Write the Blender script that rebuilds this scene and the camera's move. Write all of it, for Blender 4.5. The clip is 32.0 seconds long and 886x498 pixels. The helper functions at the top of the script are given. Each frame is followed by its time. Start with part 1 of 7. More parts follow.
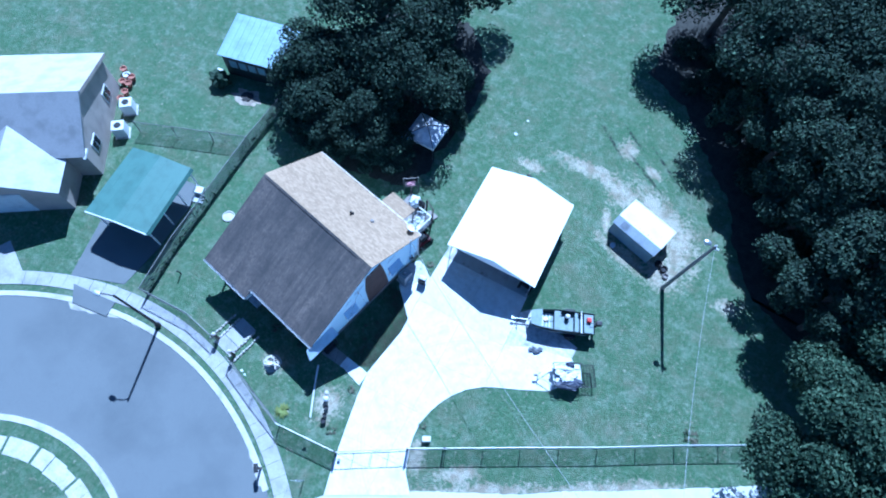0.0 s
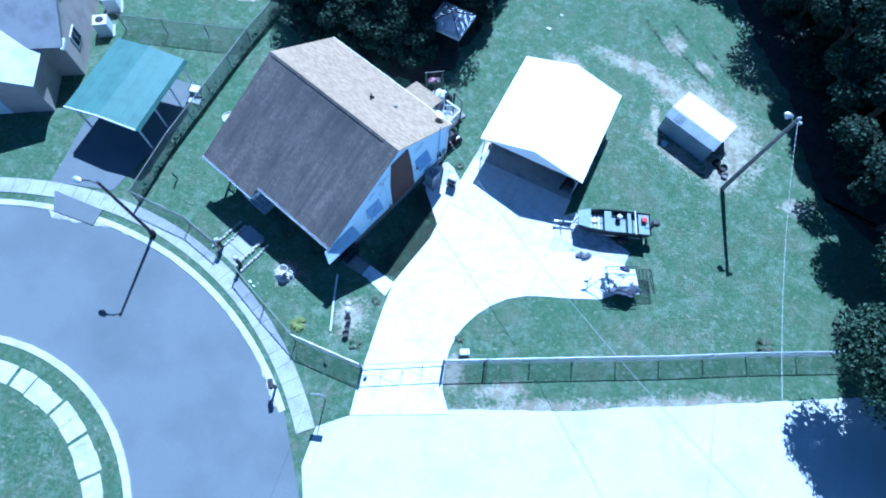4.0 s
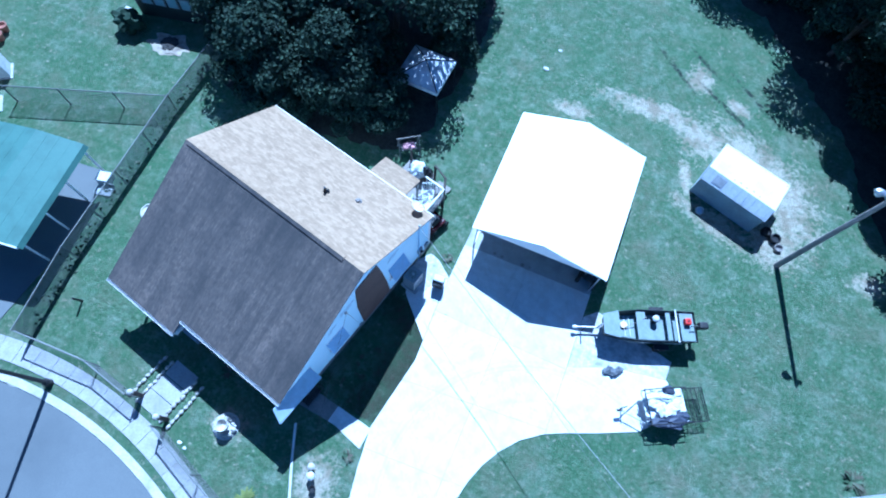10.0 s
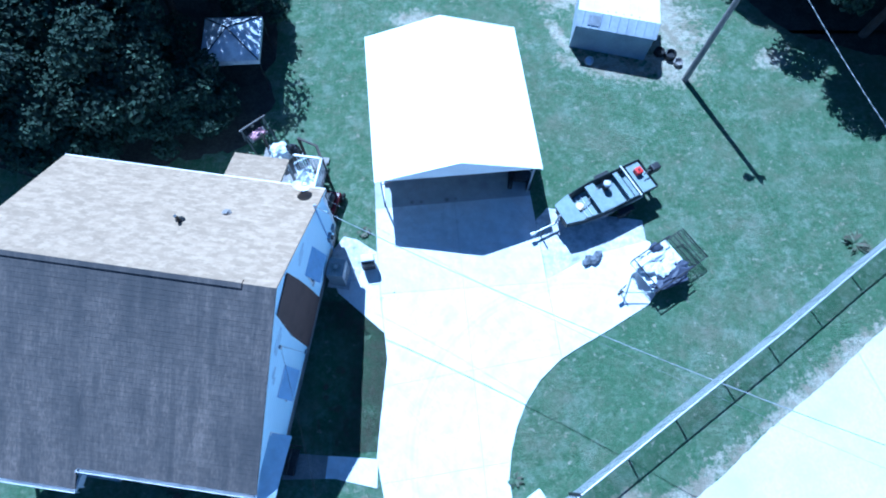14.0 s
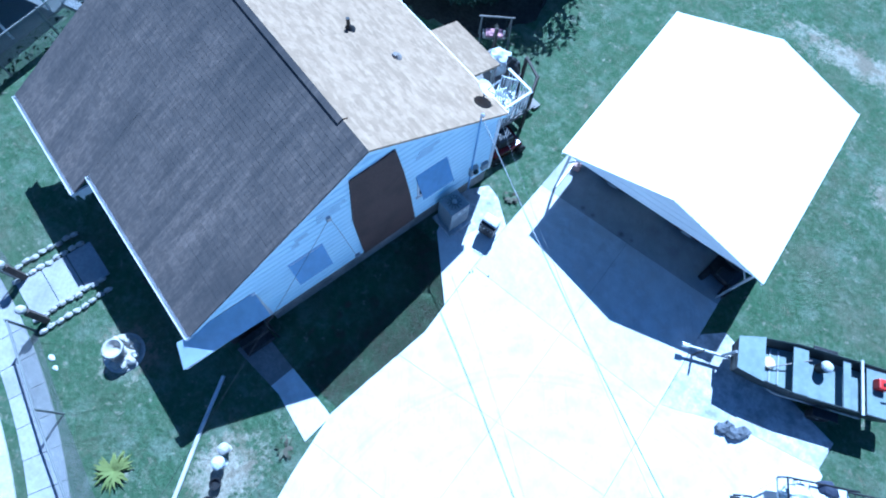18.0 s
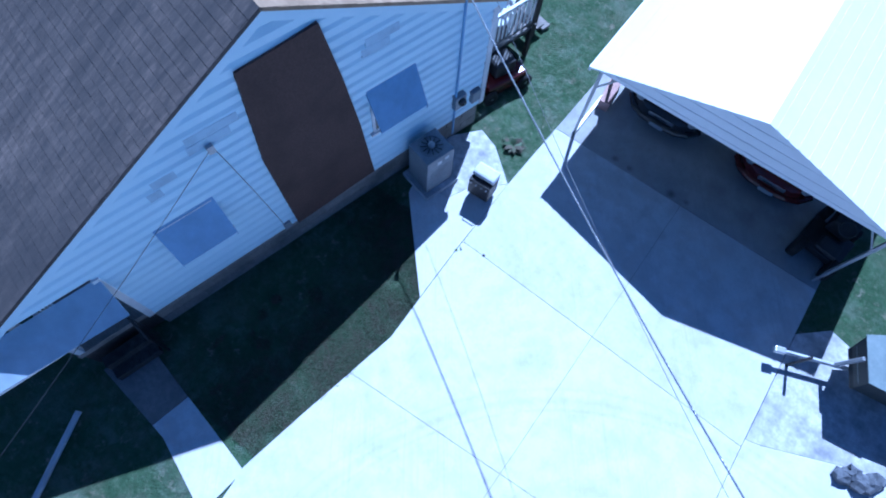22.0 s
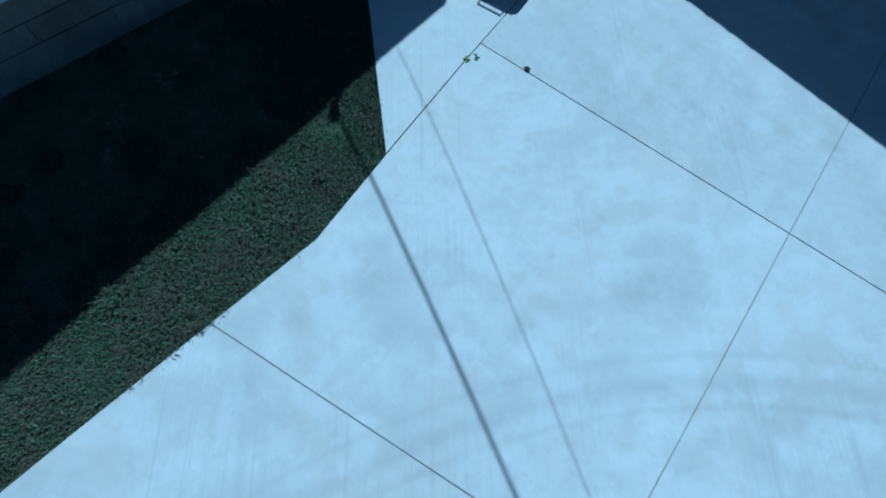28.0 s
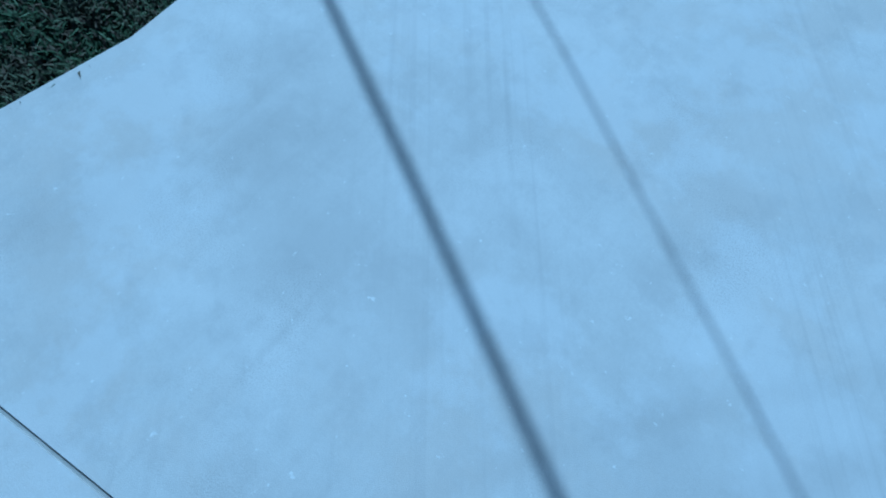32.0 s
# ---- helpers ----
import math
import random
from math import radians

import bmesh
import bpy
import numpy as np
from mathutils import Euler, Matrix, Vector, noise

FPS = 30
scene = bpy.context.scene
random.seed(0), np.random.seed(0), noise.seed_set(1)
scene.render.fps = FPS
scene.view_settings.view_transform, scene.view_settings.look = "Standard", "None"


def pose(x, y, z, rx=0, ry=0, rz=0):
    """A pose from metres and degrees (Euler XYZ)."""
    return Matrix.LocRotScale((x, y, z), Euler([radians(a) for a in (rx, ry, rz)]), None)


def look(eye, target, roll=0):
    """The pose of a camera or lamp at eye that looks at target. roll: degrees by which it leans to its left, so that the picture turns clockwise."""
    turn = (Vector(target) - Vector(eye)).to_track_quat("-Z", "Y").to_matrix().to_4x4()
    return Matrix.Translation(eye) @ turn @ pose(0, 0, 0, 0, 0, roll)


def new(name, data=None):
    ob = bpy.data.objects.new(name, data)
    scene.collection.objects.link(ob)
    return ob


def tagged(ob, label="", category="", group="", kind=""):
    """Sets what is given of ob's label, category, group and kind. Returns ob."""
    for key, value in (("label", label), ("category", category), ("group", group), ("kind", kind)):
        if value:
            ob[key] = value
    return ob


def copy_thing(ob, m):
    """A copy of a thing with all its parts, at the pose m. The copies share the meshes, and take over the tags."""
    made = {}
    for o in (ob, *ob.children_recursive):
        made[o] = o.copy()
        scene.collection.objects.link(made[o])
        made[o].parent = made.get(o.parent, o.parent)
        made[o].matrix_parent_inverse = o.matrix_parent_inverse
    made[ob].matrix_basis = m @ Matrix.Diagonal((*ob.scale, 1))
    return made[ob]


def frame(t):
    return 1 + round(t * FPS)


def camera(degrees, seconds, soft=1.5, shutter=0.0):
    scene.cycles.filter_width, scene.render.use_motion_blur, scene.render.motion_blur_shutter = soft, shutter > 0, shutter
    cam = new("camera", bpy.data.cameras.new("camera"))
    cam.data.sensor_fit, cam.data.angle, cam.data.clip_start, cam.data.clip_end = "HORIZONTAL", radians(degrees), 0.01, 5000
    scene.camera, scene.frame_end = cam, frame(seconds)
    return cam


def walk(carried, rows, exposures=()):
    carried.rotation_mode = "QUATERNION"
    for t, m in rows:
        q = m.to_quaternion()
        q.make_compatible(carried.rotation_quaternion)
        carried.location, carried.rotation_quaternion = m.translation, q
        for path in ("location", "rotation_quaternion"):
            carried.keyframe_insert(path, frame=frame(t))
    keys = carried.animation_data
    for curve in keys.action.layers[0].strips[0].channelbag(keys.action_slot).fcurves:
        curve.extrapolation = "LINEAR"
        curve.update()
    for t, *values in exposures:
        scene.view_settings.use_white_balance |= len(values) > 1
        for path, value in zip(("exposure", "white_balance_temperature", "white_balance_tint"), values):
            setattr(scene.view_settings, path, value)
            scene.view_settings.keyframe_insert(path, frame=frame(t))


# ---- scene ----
cam = camera(79.7, 32.0, soft=2.0)
PATH = [
    (0, (4.799, -9.972, 32.868), (4.518, -9.19, 31.049), 8.5),
    (0.5, (5.091, -10.849, 32.165), (4.805, -10.09, 30.337), 7.5),
    (1, (5.206, -11.484, 31.414), (4.922, -10.719, 29.588), 7.8),
    (1.5, (5.121, -11.883, 30.574), (4.844, -11.119, 28.747), 8.2),
    (2, (5.201, -12.306, 29.631), (4.929, -11.546, 27.801), 8.2),
    (2.5, (5.194, -12.804, 28.773), (4.93, -12.043, 26.943), 8.4),
    (3, (5.096, -13.271, 28.006), (4.839, -12.517, 26.172), 8.3),
    (3.5, (4.971, -13.462, 27.398), (4.714, -12.714, 25.561), 8.0),
    (5.5, (3.665, -11.471, 25.86), (3.412, -10.741, 24.015), 8.3),
    (6, (3.363, -10.255, 25.606), (3.138, -9.516, 23.761), 8.0),
    (6.5, (3.041, -9.026, 25.457), (2.848, -8.265, 23.618), 8.3),
    (7, (2.735, -8.09, 25.249), (2.541, -7.332, 23.409), 8.2),
    (7.5, (2.533, -7.548, 25.018), (2.332, -6.796, 23.176), 7.6),
    (8, (2.387, -7.217, 24.764), (2.179, -6.463, 22.923), 7.3),
    (8.5, (2.251, -6.9, 24.423), (2.038, -6.15, 22.581), 7.1),
    (9, (2.065, -6.703, 23.977), (1.852, -5.946, 22.138), 7.4),
    (9.5, (1.954, -6.469, 23.442), (1.735, -5.72, 21.6), 6.9),
    (10, (1.884, -6.274, 22.913), (1.663, -5.523, 21.073), 7.1),
    (10.5, (1.788, -6.102, 22.303), (1.575, -5.36, 20.458), 7.2),
    (11, (1.729, -5.931, 21.592), (1.584, -5.173, 19.747), 6.4),
    (11.5, (1.59, -5.88, 20.886), (1.459, -5.125, 19.038), 6.2),
    (12, (1.697, -5.683, 20.548), (1.741, -4.931, 18.695), 3.6),
    (12.5, (1.571, -5.647, 20.09), (1.696, -4.904, 18.238), 2.8),
    (13, (1.359, -5.6, 19.675), (1.484, -4.858, 17.821), 3.1),
    (13.5, (1.286, -5.702, 19.24), (1.407, -4.96, 17.386), 3.1),
    (14, (1.258, -5.829, 18.822), (1.376, -5.083, 16.971), 3.1),
    (14.5, (1.342, -5.914, 18.406), (1.453, -5.167, 16.554), 2.9),
    (16.5, (2.23, -5.382, 16.364), (2.268, -4.628, 14.512), 1.4),
    (17, (2.272, -5.173, 15.746), (2.224, -4.414, 13.897), 2.2),
    (17.5, (1.98, -5.203, 15.047), (1.639, -4.504, 13.204), 7.1),
    (18, (2.021, -5.014, 14.505), (1.626, -4.367, 12.654), 7.1),
    (18.5, (2.104, -4.94, 13.843), (1.709, -4.295, 11.992), 6.6),
    (19, (2.221, -4.92, 13.042), (1.815, -4.269, 11.195), 5.8),
    (19.5, (2.107, -4.751, 12.319), (1.716, -4.102, 10.468), 6.4),
    (20, (1.98, -4.503, 11.664), (1.59, -3.837, 9.819), 7.1),
    (20.5, (1.977, -4.267, 11.094), (1.587, -3.602, 9.249), 7.1),
    (21, (1.962, -4.063, 10.614), (1.563, -3.396, 8.771), 6.6),
    (21.5, (1.901, -3.892, 10.197), (1.503, -3.225, 8.354), 6.6),
    (22, (1.864, -3.75, 9.766), (1.467, -3.077, 7.925), 6.9),
    (22.5, (1.878, -3.645, 9.381), (1.481, -2.974, 7.539), 6.9),
    (23, (1.922, -3.566, 8.952), (1.523, -2.898, 7.109), 6.7),
    (23.5, (2.043, -3.578, 8.459), (1.632, -2.898, 6.624), 6.2),
    (24, (2.044, -3.541, 7.949), (1.64, -2.848, 6.117), 6.9),
    (24.5, (2.075, -3.491, 7.462), (1.676, -2.8, 5.628), 7.0),
    (25, (2.074, -3.449, 6.963), (1.684, -2.754, 5.129), 7.4),
    (25.5, (2.064, -3.357, 6.388), (1.675, -2.674, 4.549), 6.7),
    (27.5, (1.789, -3.063, 4.377), (1.403, -2.394, 2.533), 6.1),
    (28, (1.666, -3.024, 3.822), (1.292, -2.369, 1.969), 6.5),
    (28.5, (1.557, -3.001, 3.319), (1.182, -2.351, 1.465), 6.4),
    (29, (1.433, -2.979, 2.832), (1.059, -2.336, 0.975), 6.5),
    (29.5, (1.343, -2.94, 2.329), (0.99, -2.283, 0.473), 7.4),
    (30, (1.309, -2.838, 1.99), (0.979, -2.189, 0.127), 9.2),
    (30.5, (1.416, -2.709, 1.922), (1.051, -2.091, 0.055), 6.6),
    (31, (1.473, -2.646, 1.887), (1.087, -2.032, 0.023), 5.1),
    (31.5, (1.473, -2.657, 1.769), (1.088, -2.01, -0.083), 6.4),
    (32, (1.504, -2.632, 1.257), (1.089, -1.967, -0.583), 5.4),
]
walk(cam, [(t, look(eye, target, roll)) for t, eye, target, roll in PATH], exposures=[(0, 0.86, 3930, 7), (1, 0.93, 3920, 6), (6, 0.95, 3880, 5), (19, 0.97, 3930, 5), (21, 0.7, 3970, 9), (22, 0.4, 4000, 15), (23, 0.06, 4020, 13), (24, -0.2, 4050, -3), (25, -0.4, 4110, -14), (28, -0.63, 3990, -15), (30, -0.79, 3830, -11), (32, -0.9, 3710, -12)])

# ---- world and sun ----
SUN_DIR = Vector((-0.248, 0.785, 1.0)).normalized()
SUN_EL = math.asin(SUN_DIR.z)
world = bpy.data.worlds.new("sky")
scene.world = world
world.use_nodes = True
wn = world.node_tree
sky = wn.nodes.new("ShaderNodeTexSky")
sky.sky_type = "NISHITA"
sky.sun_disc = False
sky.sun_elevation = SUN_EL
sky.air_density = 0.8
sky.ozone_density = 4.0
sky.dust_density = 0.3
sky.sun_rotation = math.atan2(SUN_DIR.x, SUN_DIR.y)
wn.nodes["Background"].inputs[1].default_value = 0.05
wn.links.new(sky.outputs[0], wn.nodes["Background"].inputs[0])
sun_data = bpy.data.lights.new("sun", "SUN")
sun_data.energy = 5.0
sun_data.angle = radians(0.5)
sun_data.color = (1.0, 0.94, 0.86)
sun_lamp = new("sun", sun_data)
sun_lamp.matrix_world = look(SUN_DIR * 60, (0, 0, 0))


# ---- materials ----
def nodes_of(name):
    m = bpy.data.materials.new(name)
    m.use_nodes = True
    return m, m.node_tree, m.node_tree.nodes["Principled BSDF"]


def ramp(nt, fac, stops):
    r = nt.nodes.new("ShaderNodeValToRGB")
    while len(r.color_ramp.elements) < len(stops):
        r.color_ramp.elements.new(0.5)
    for e, (p, c) in zip(r.color_ramp.elements, stops):
        e.position = p
        e.color = (*c, 1) if len(c) == 3 else c
    nt.links.new(fac, r.inputs[0])
    return r.outputs[0]


def noise_tex(nt, scale, detail=4, rough=0.6, stretch=None, coord="Object", turn=0.0):
    tc = nt.nodes.new("ShaderNodeTexCoord")
    n = nt.nodes.new("ShaderNodeTexNoise")
    n.inputs["Scale"].default_value = scale
    n.inputs["Detail"].default_value = detail
    n.inputs["Roughness"].default_value = rough
    src = tc.outputs[coord]
    if stretch:
        mp = nt.nodes.new("ShaderNodeMapping")
        mp.vector_type = "TEXTURE"
        mp.inputs["Rotation"].default_value = (0, 0, radians(turn))
        mp.inputs["Scale"].default_value = tuple(1 / v for v in stretch)
        nt.links.new(src, mp.inputs[0])
        src = mp.outputs[0]
    nt.links.new(src, n.inputs["Vector"])
    return n.outputs["Fac"]


def mix(nt, fac, a, b, mode="MIX"):
    m = nt.nodes.new("ShaderNodeMix")
    m.data_type, m.blend_type = "RGBA", mode
    for sock, v in ((m.inputs[0], fac), (m.inputs[6], a), (m.inputs[7], b)):
        if hasattr(v, "is_linked"):
            nt.links.new(v, sock)
        elif isinstance(v, (int, float)):
            sock.default_value = v
        else:
            sock.default_value = (*v, 1)
    return m.outputs[2]


def bump(nt, p, height, strength=0.3, dist=0.02):
    b = nt.nodes.new("ShaderNodeBump")
    b.inputs["Strength"].default_value = strength
    b.inputs["Distance"].default_value = dist
    nt.links.new(height, b.inputs["Height"])
    nt.links.new(b.outputs[0], p.inputs["Normal"])


def surface(name, c1, c2, fine=20.0, coarse=1.5, rough=0.8, metal=0.0, relief=0.2, dark=None, stretch=None, vary=0.0, spec=0.5):
    """A surface with fine grain between two colours, coarse stains, and relief."""
    m, nt, p = nodes_of(name)
    f = noise_tex(nt, fine, 5, 0.7, stretch)
    col = ramp(nt, f, [(0.3, c1), (0.7, c2)])
    g = noise_tex(nt, coarse, 4, 0.6)
    d = dark or tuple(v * 0.72 for v in c1)
    col = mix(nt, ramp(nt, g, [(0.45, (0, 0, 0)), (0.72, (0.75, 0.75, 0.75))]), col, d)
    if vary:
        oi = nt.nodes.new("ShaderNodeObjectInfo")
        h = nt.nodes.new("ShaderNodeHueSaturation")
        mr = nt.nodes.new("ShaderNodeMapRange")
        mr.inputs[3].default_value, mr.inputs[4].default_value = 1 - vary, 1 + vary
        nt.links.new(oi.outputs["Random"], mr.inputs[0])
        nt.links.new(mr.outputs[0], h.inputs["Value"])
        nt.links.new(col, h.inputs["Color"])
        col = h.outputs[0]
    nt.links.new(col, p.inputs["Base Color"])
    p.inputs["Roughness"].default_value = rough
    p.inputs["Metallic"].default_value = metal
    p.inputs["Specular IOR Level"].default_value = spec
    if relief:
        bump(nt, p, f, relief)
    return m


def leaf_material(name, c1, c2, c3, dry=None, glint=None):
    m, nt, p = nodes_of(name)
    g = nt.nodes.new("ShaderNodeNewGeometry")
    stops = [(0.0, c1), (0.5, c2), (1.0, c3)]
    if dry:
        stops = [(0.0, c1), (0.4, c2), (0.6, c3), (0.66, dry), (0.93, tuple(v * 0.45 for v in dry)), (0.95, tuple(v * 1.5 for v in c3)), (1.0, tuple(v * 1.5 for v in c3))]
    # a few leaves coloured bright to paint sun glints into the crown
    if glint:
        stops = [(0.0, c1), (0.5, c2), (0.93, c3), (0.955, glint), (1.0, glint)]
    col = ramp(nt, g.outputs["Random Per Island"], stops)
    col = mix(nt, ramp(nt, noise_tex(nt, 0.6, 3), [(0.35, (0, 0, 0)), (0.7, (0.6, 0.6, 0.6))]), col, c1)
    if dry:
        # thin brownish places in the turf
        col = mix(nt, ramp(nt, noise_tex(nt, 3.2, 6, 0.7), [(0.46, (0, 0, 0)), (0.62, (0.7, 0.7, 0.7))]), col, tuple(v * 0.75 for v in dry))
    nt.links.new(col, p.inputs["Base Color"])
    p.inputs["Roughness"].default_value = 0.6
    p.inputs["Specular IOR Level"].default_value = 0.04
    return m


def grass_ground():
    m, nt, p = nodes_of("lawn")
    f = noise_tex(nt, 9.0, 8, 0.75)
    col = ramp(nt, f, [(0.28, (0.05, 0.09, 0.045)), (0.5, (0.094, 0.156, 0.08)), (0.72, (0.168, 0.232, 0.135))])
    # pale dry flecks, brown thin patches, lush patches
    for scale, det, rough, lo, hi, amt, c in ((2.4, 9, 0.75, 0.5, 0.64, 0.6, (0.2, 0.21, 0.145)), (0.85, 10, 0.74, 0.5, 0.6, 0.8, (0.2, 0.25, 0.175)), (1.7, 8, 0.74, 0.53, 0.62, 0.7, (0.21, 0.26, 0.18)), (0.45, 9, 0.74, 0.53, 0.64, 0.45, (0.18, 0.165, 0.115)), (0.24, 9, 0.75, 0.5, 0.64, 0.5, (0.2, 0.185, 0.13)),
                                              (0.16, 5, 0.65, 0.45, 0.62, 0.5, (0.078, 0.148, 0.07)), (1.3, 8, 0.75, 0.5, 0.66, 0.55, (0.062, 0.107, 0.054)), (24.0, 4, 0.8, 0.52, 0.7, 0.5, (0.04, 0.06, 0.026)), (4.5, 4, 0.75, 0.52, 0.62, 0.45, (0.048, 0.094, 0.042)), (5.5, 5, 0.8, 0.54, 0.64, 0.6, (0.2, 0.23, 0.15))):
        col = mix(nt, ramp(nt, noise_tex(nt, scale, det, rough), [(lo, (0, 0, 0)), (hi, (amt, amt, amt))]), col, c)
    # worn bare soil where the lawn is thin, broken up by noise
    tc = nt.nodes.new("ShaderNodeTexCoord")
    bare = None
    for x, y, r, sx, sy, rot in ((6.6, 15.25, 4.2, 1.15, 0.24, 0.0), (9.3, 14.4, 3.2, 1.1, 0.5, -0.45), (12.3, 14.0, 4.2, 1.2, 0.5, -0.55), (14.2, 12.0, 3.4, 0.65, 1.2, 0.15), (13.7, 10.0, 2.8, 0.9, 0.8, 0), (11.0, 9.8, 3.0, 1.2, 0.36, -0.3), (8.9, 11.8, 1.2, 0.4, 1.5, 0.3), (8.3, 18.4, 1.4, 0.8, 1.0, 0.3), (10.6, 17.4, 1.2, 1.0, 0.6, -0.6),
                                 (7.0, -8.0, 1.3, 1.6, 0.6, 0.5), (4.4, -8.3, 1.5, 0.6, 1.0, 0.2), (9.0, -8.0, 5.5, 1.1, 0.13, 0.47), (15.5, -4.5, 6.0, 1.1, 0.12, 0.51),
                                 (-1.6, -8.2, 1.5, 0.8, 1.1, 0), (-5.8, -7.6, 1.0, 1, 1, 0),
                                 (2.3, 13.4, 1.3, 1.2, 0.6, 0), (2.8, 12.1, 1.0, 1.2, 0.5, 0), (5.6, -10.0, 1.6, 1.0, 0.35, 0.5),
                                 (-20.2, 13.2, 0.2, 1, 1, 0), (18.4, 9.6, 1.3, 1.0, 0.6, 0.4)):
        mp = nt.nodes.new("ShaderNodeMapping")
        mp.vector_type = "TEXTURE"
        mp.inputs["Location"].default_value = (x, y, 0)
        mp.inputs["Rotation"].default_value = (0, 0, rot)
        mp.inputs["Scale"].default_value = (r * sx, r * sy, 100)
        nt.links.new(tc.outputs["Object"], mp.inputs[0])
        gr = nt.nodes.new("ShaderNodeTexGradient")
        gr.gradient_type = "SPHERICAL"
        nt.links.new(mp.outputs[0], gr.inputs[0])
        if bare is None:
            bare = gr.outputs["Fac"]
        else:
            mx = nt.nodes.new("ShaderNodeMath")
            mx.operation = "MAXIMUM"
            nt.links.new(bare, mx.inputs[0])
            nt.links.new(gr.outputs["Fac"], mx.inputs[1])
            bare = mx.outputs[0]
    br = nt.nodes.new("ShaderNodeMath")
    br.operation = "ADD"
    nt.links.new(bare, br.inputs[0])
    n2 = nt.nodes.new("ShaderNodeMath")
    n2.operation = "MULTIPLY_ADD"
    n2.inputs[1].default_value, n2.inputs[2].default_value = 2.6, -1.42
    nt.links.new(noise_tex(nt, 1.3, 12, 0.82), n2.inputs[0])
    n3 = nt.nodes.new("ShaderNodeMath")
    n3.operation = "MULTIPLY_ADD"
    n3.inputs[1].default_value = 2.5
    nt.links.new(noise_tex(nt, 4.2, 8, 0.75), n3.inputs[0])
    nt.links.new(n2.outputs[0], n3.inputs[2])
    sub = nt.nodes.new("ShaderNodeMath")
    sub.operation = "SUBTRACT"
    sub.inputs[1].default_value = 1.24
    nt.links.new(n3.outputs[0], sub.inputs[0])
    nt.links.new(sub.outputs[0], br.inputs[1])
    soil = ramp(nt, noise_tex(nt, 14, 6, 0.7), [(0.3, (0.3, 0.27, 0.2)), (0.7, (0.62, 0.57, 0.46))])
    soil = mix(nt, ramp(nt, noise_tex(nt, 0.9, 8, 0.7), [(0.47, (0, 0, 0)), (0.57, (0.75, 0.75, 0.75))]), soil, (0.26, 0.215, 0.15))
    col = mix(nt, ramp(nt, br.outputs[0], [(0.12, (0, 0, 0)), (0.3, (0.4, 0.4, 0.4)), (0.62, (0.85, 0.85, 0.85))]), col, soil)
    # two pairs of dark wheel ruts in the soft ground
    for (x0, y0), (x1, y1) in (((8.0, 18.5), (12.4, 15.5)), ((9.5, 20.0), (13.9, 16.2)), ((7.2, 20.6), (9.4, 18.9)), ((5.2, 20.2), (8.4, 17.2))):
        mp = nt.nodes.new("ShaderNodeMapping")
        mp.vector_type = "TEXTURE"
        mp.inputs["Location"].default_value = ((x0 + x1) / 2, (y0 + y1) / 2, 0)
        mp.inputs["Rotation"].default_value = (0, 0, math.atan2(y1 - y0, x1 - x0))
        mp.inputs["Scale"].default_value = (math.hypot(x1 - x0, y1 - y0) * 0.56, 0.2, 100)
        nt.links.new(tc.outputs["Object"], mp.inputs[0])
        gr = nt.nodes.new("ShaderNodeTexGradient")
        gr.gradient_type = "SPHERICAL"
        nt.links.new(mp.outputs[0], gr.inputs[0])
        mu = nt.nodes.new("ShaderNodeMath")
        mu.operation = "MULTIPLY"
        nt.links.new(gr.outputs["Fac"], mu.inputs[0])
        nt.links.new(ramp(nt, noise_tex(nt, 2.6, 4, 0.7), [(0.42, (0, 0, 0)), (0.56, (1.6, 1.6, 1.6))]), mu.inputs[1])
        col = mix(nt, mu.outputs[0], col, (0.035, 0.045, 0.035))
    nt.links.new(col, p.inputs["Base Color"])
    p.inputs["Roughness"].default_value = 0.95
    p.inputs["Specular IOR Level"].default_value = 0.1
    bump(nt, p, noise_tex(nt, 5.0, 8, 0.8), 0.9, 0.14)
    return m


def roof_noise(nt, scale, detail, rough, across, along):
    """Noise in the house's own directions: across the slope and along it."""
    g = nt.nodes.new("ShaderNodeNewGeometry")
    mp = nt.nodes.new("ShaderNodeMapping")
    mp.vector_type = "TEXTURE"
    mp.inputs["Rotation"].default_value = (0, 0, radians(-14))
    mp.inputs["Scale"].default_value = (across, along, along)
    nt.links.new(g.outputs["Position"], mp.inputs[0])
    n = nt.nodes.new("ShaderNodeTexNoise")
    n.inputs["Scale"].default_value = scale
    n.inputs["Detail"].default_value = detail
    n.inputs["Roughness"].default_value = rough
    nt.links.new(mp.outputs[0], n.inputs["Vector"])
    return n.outputs["Fac"]


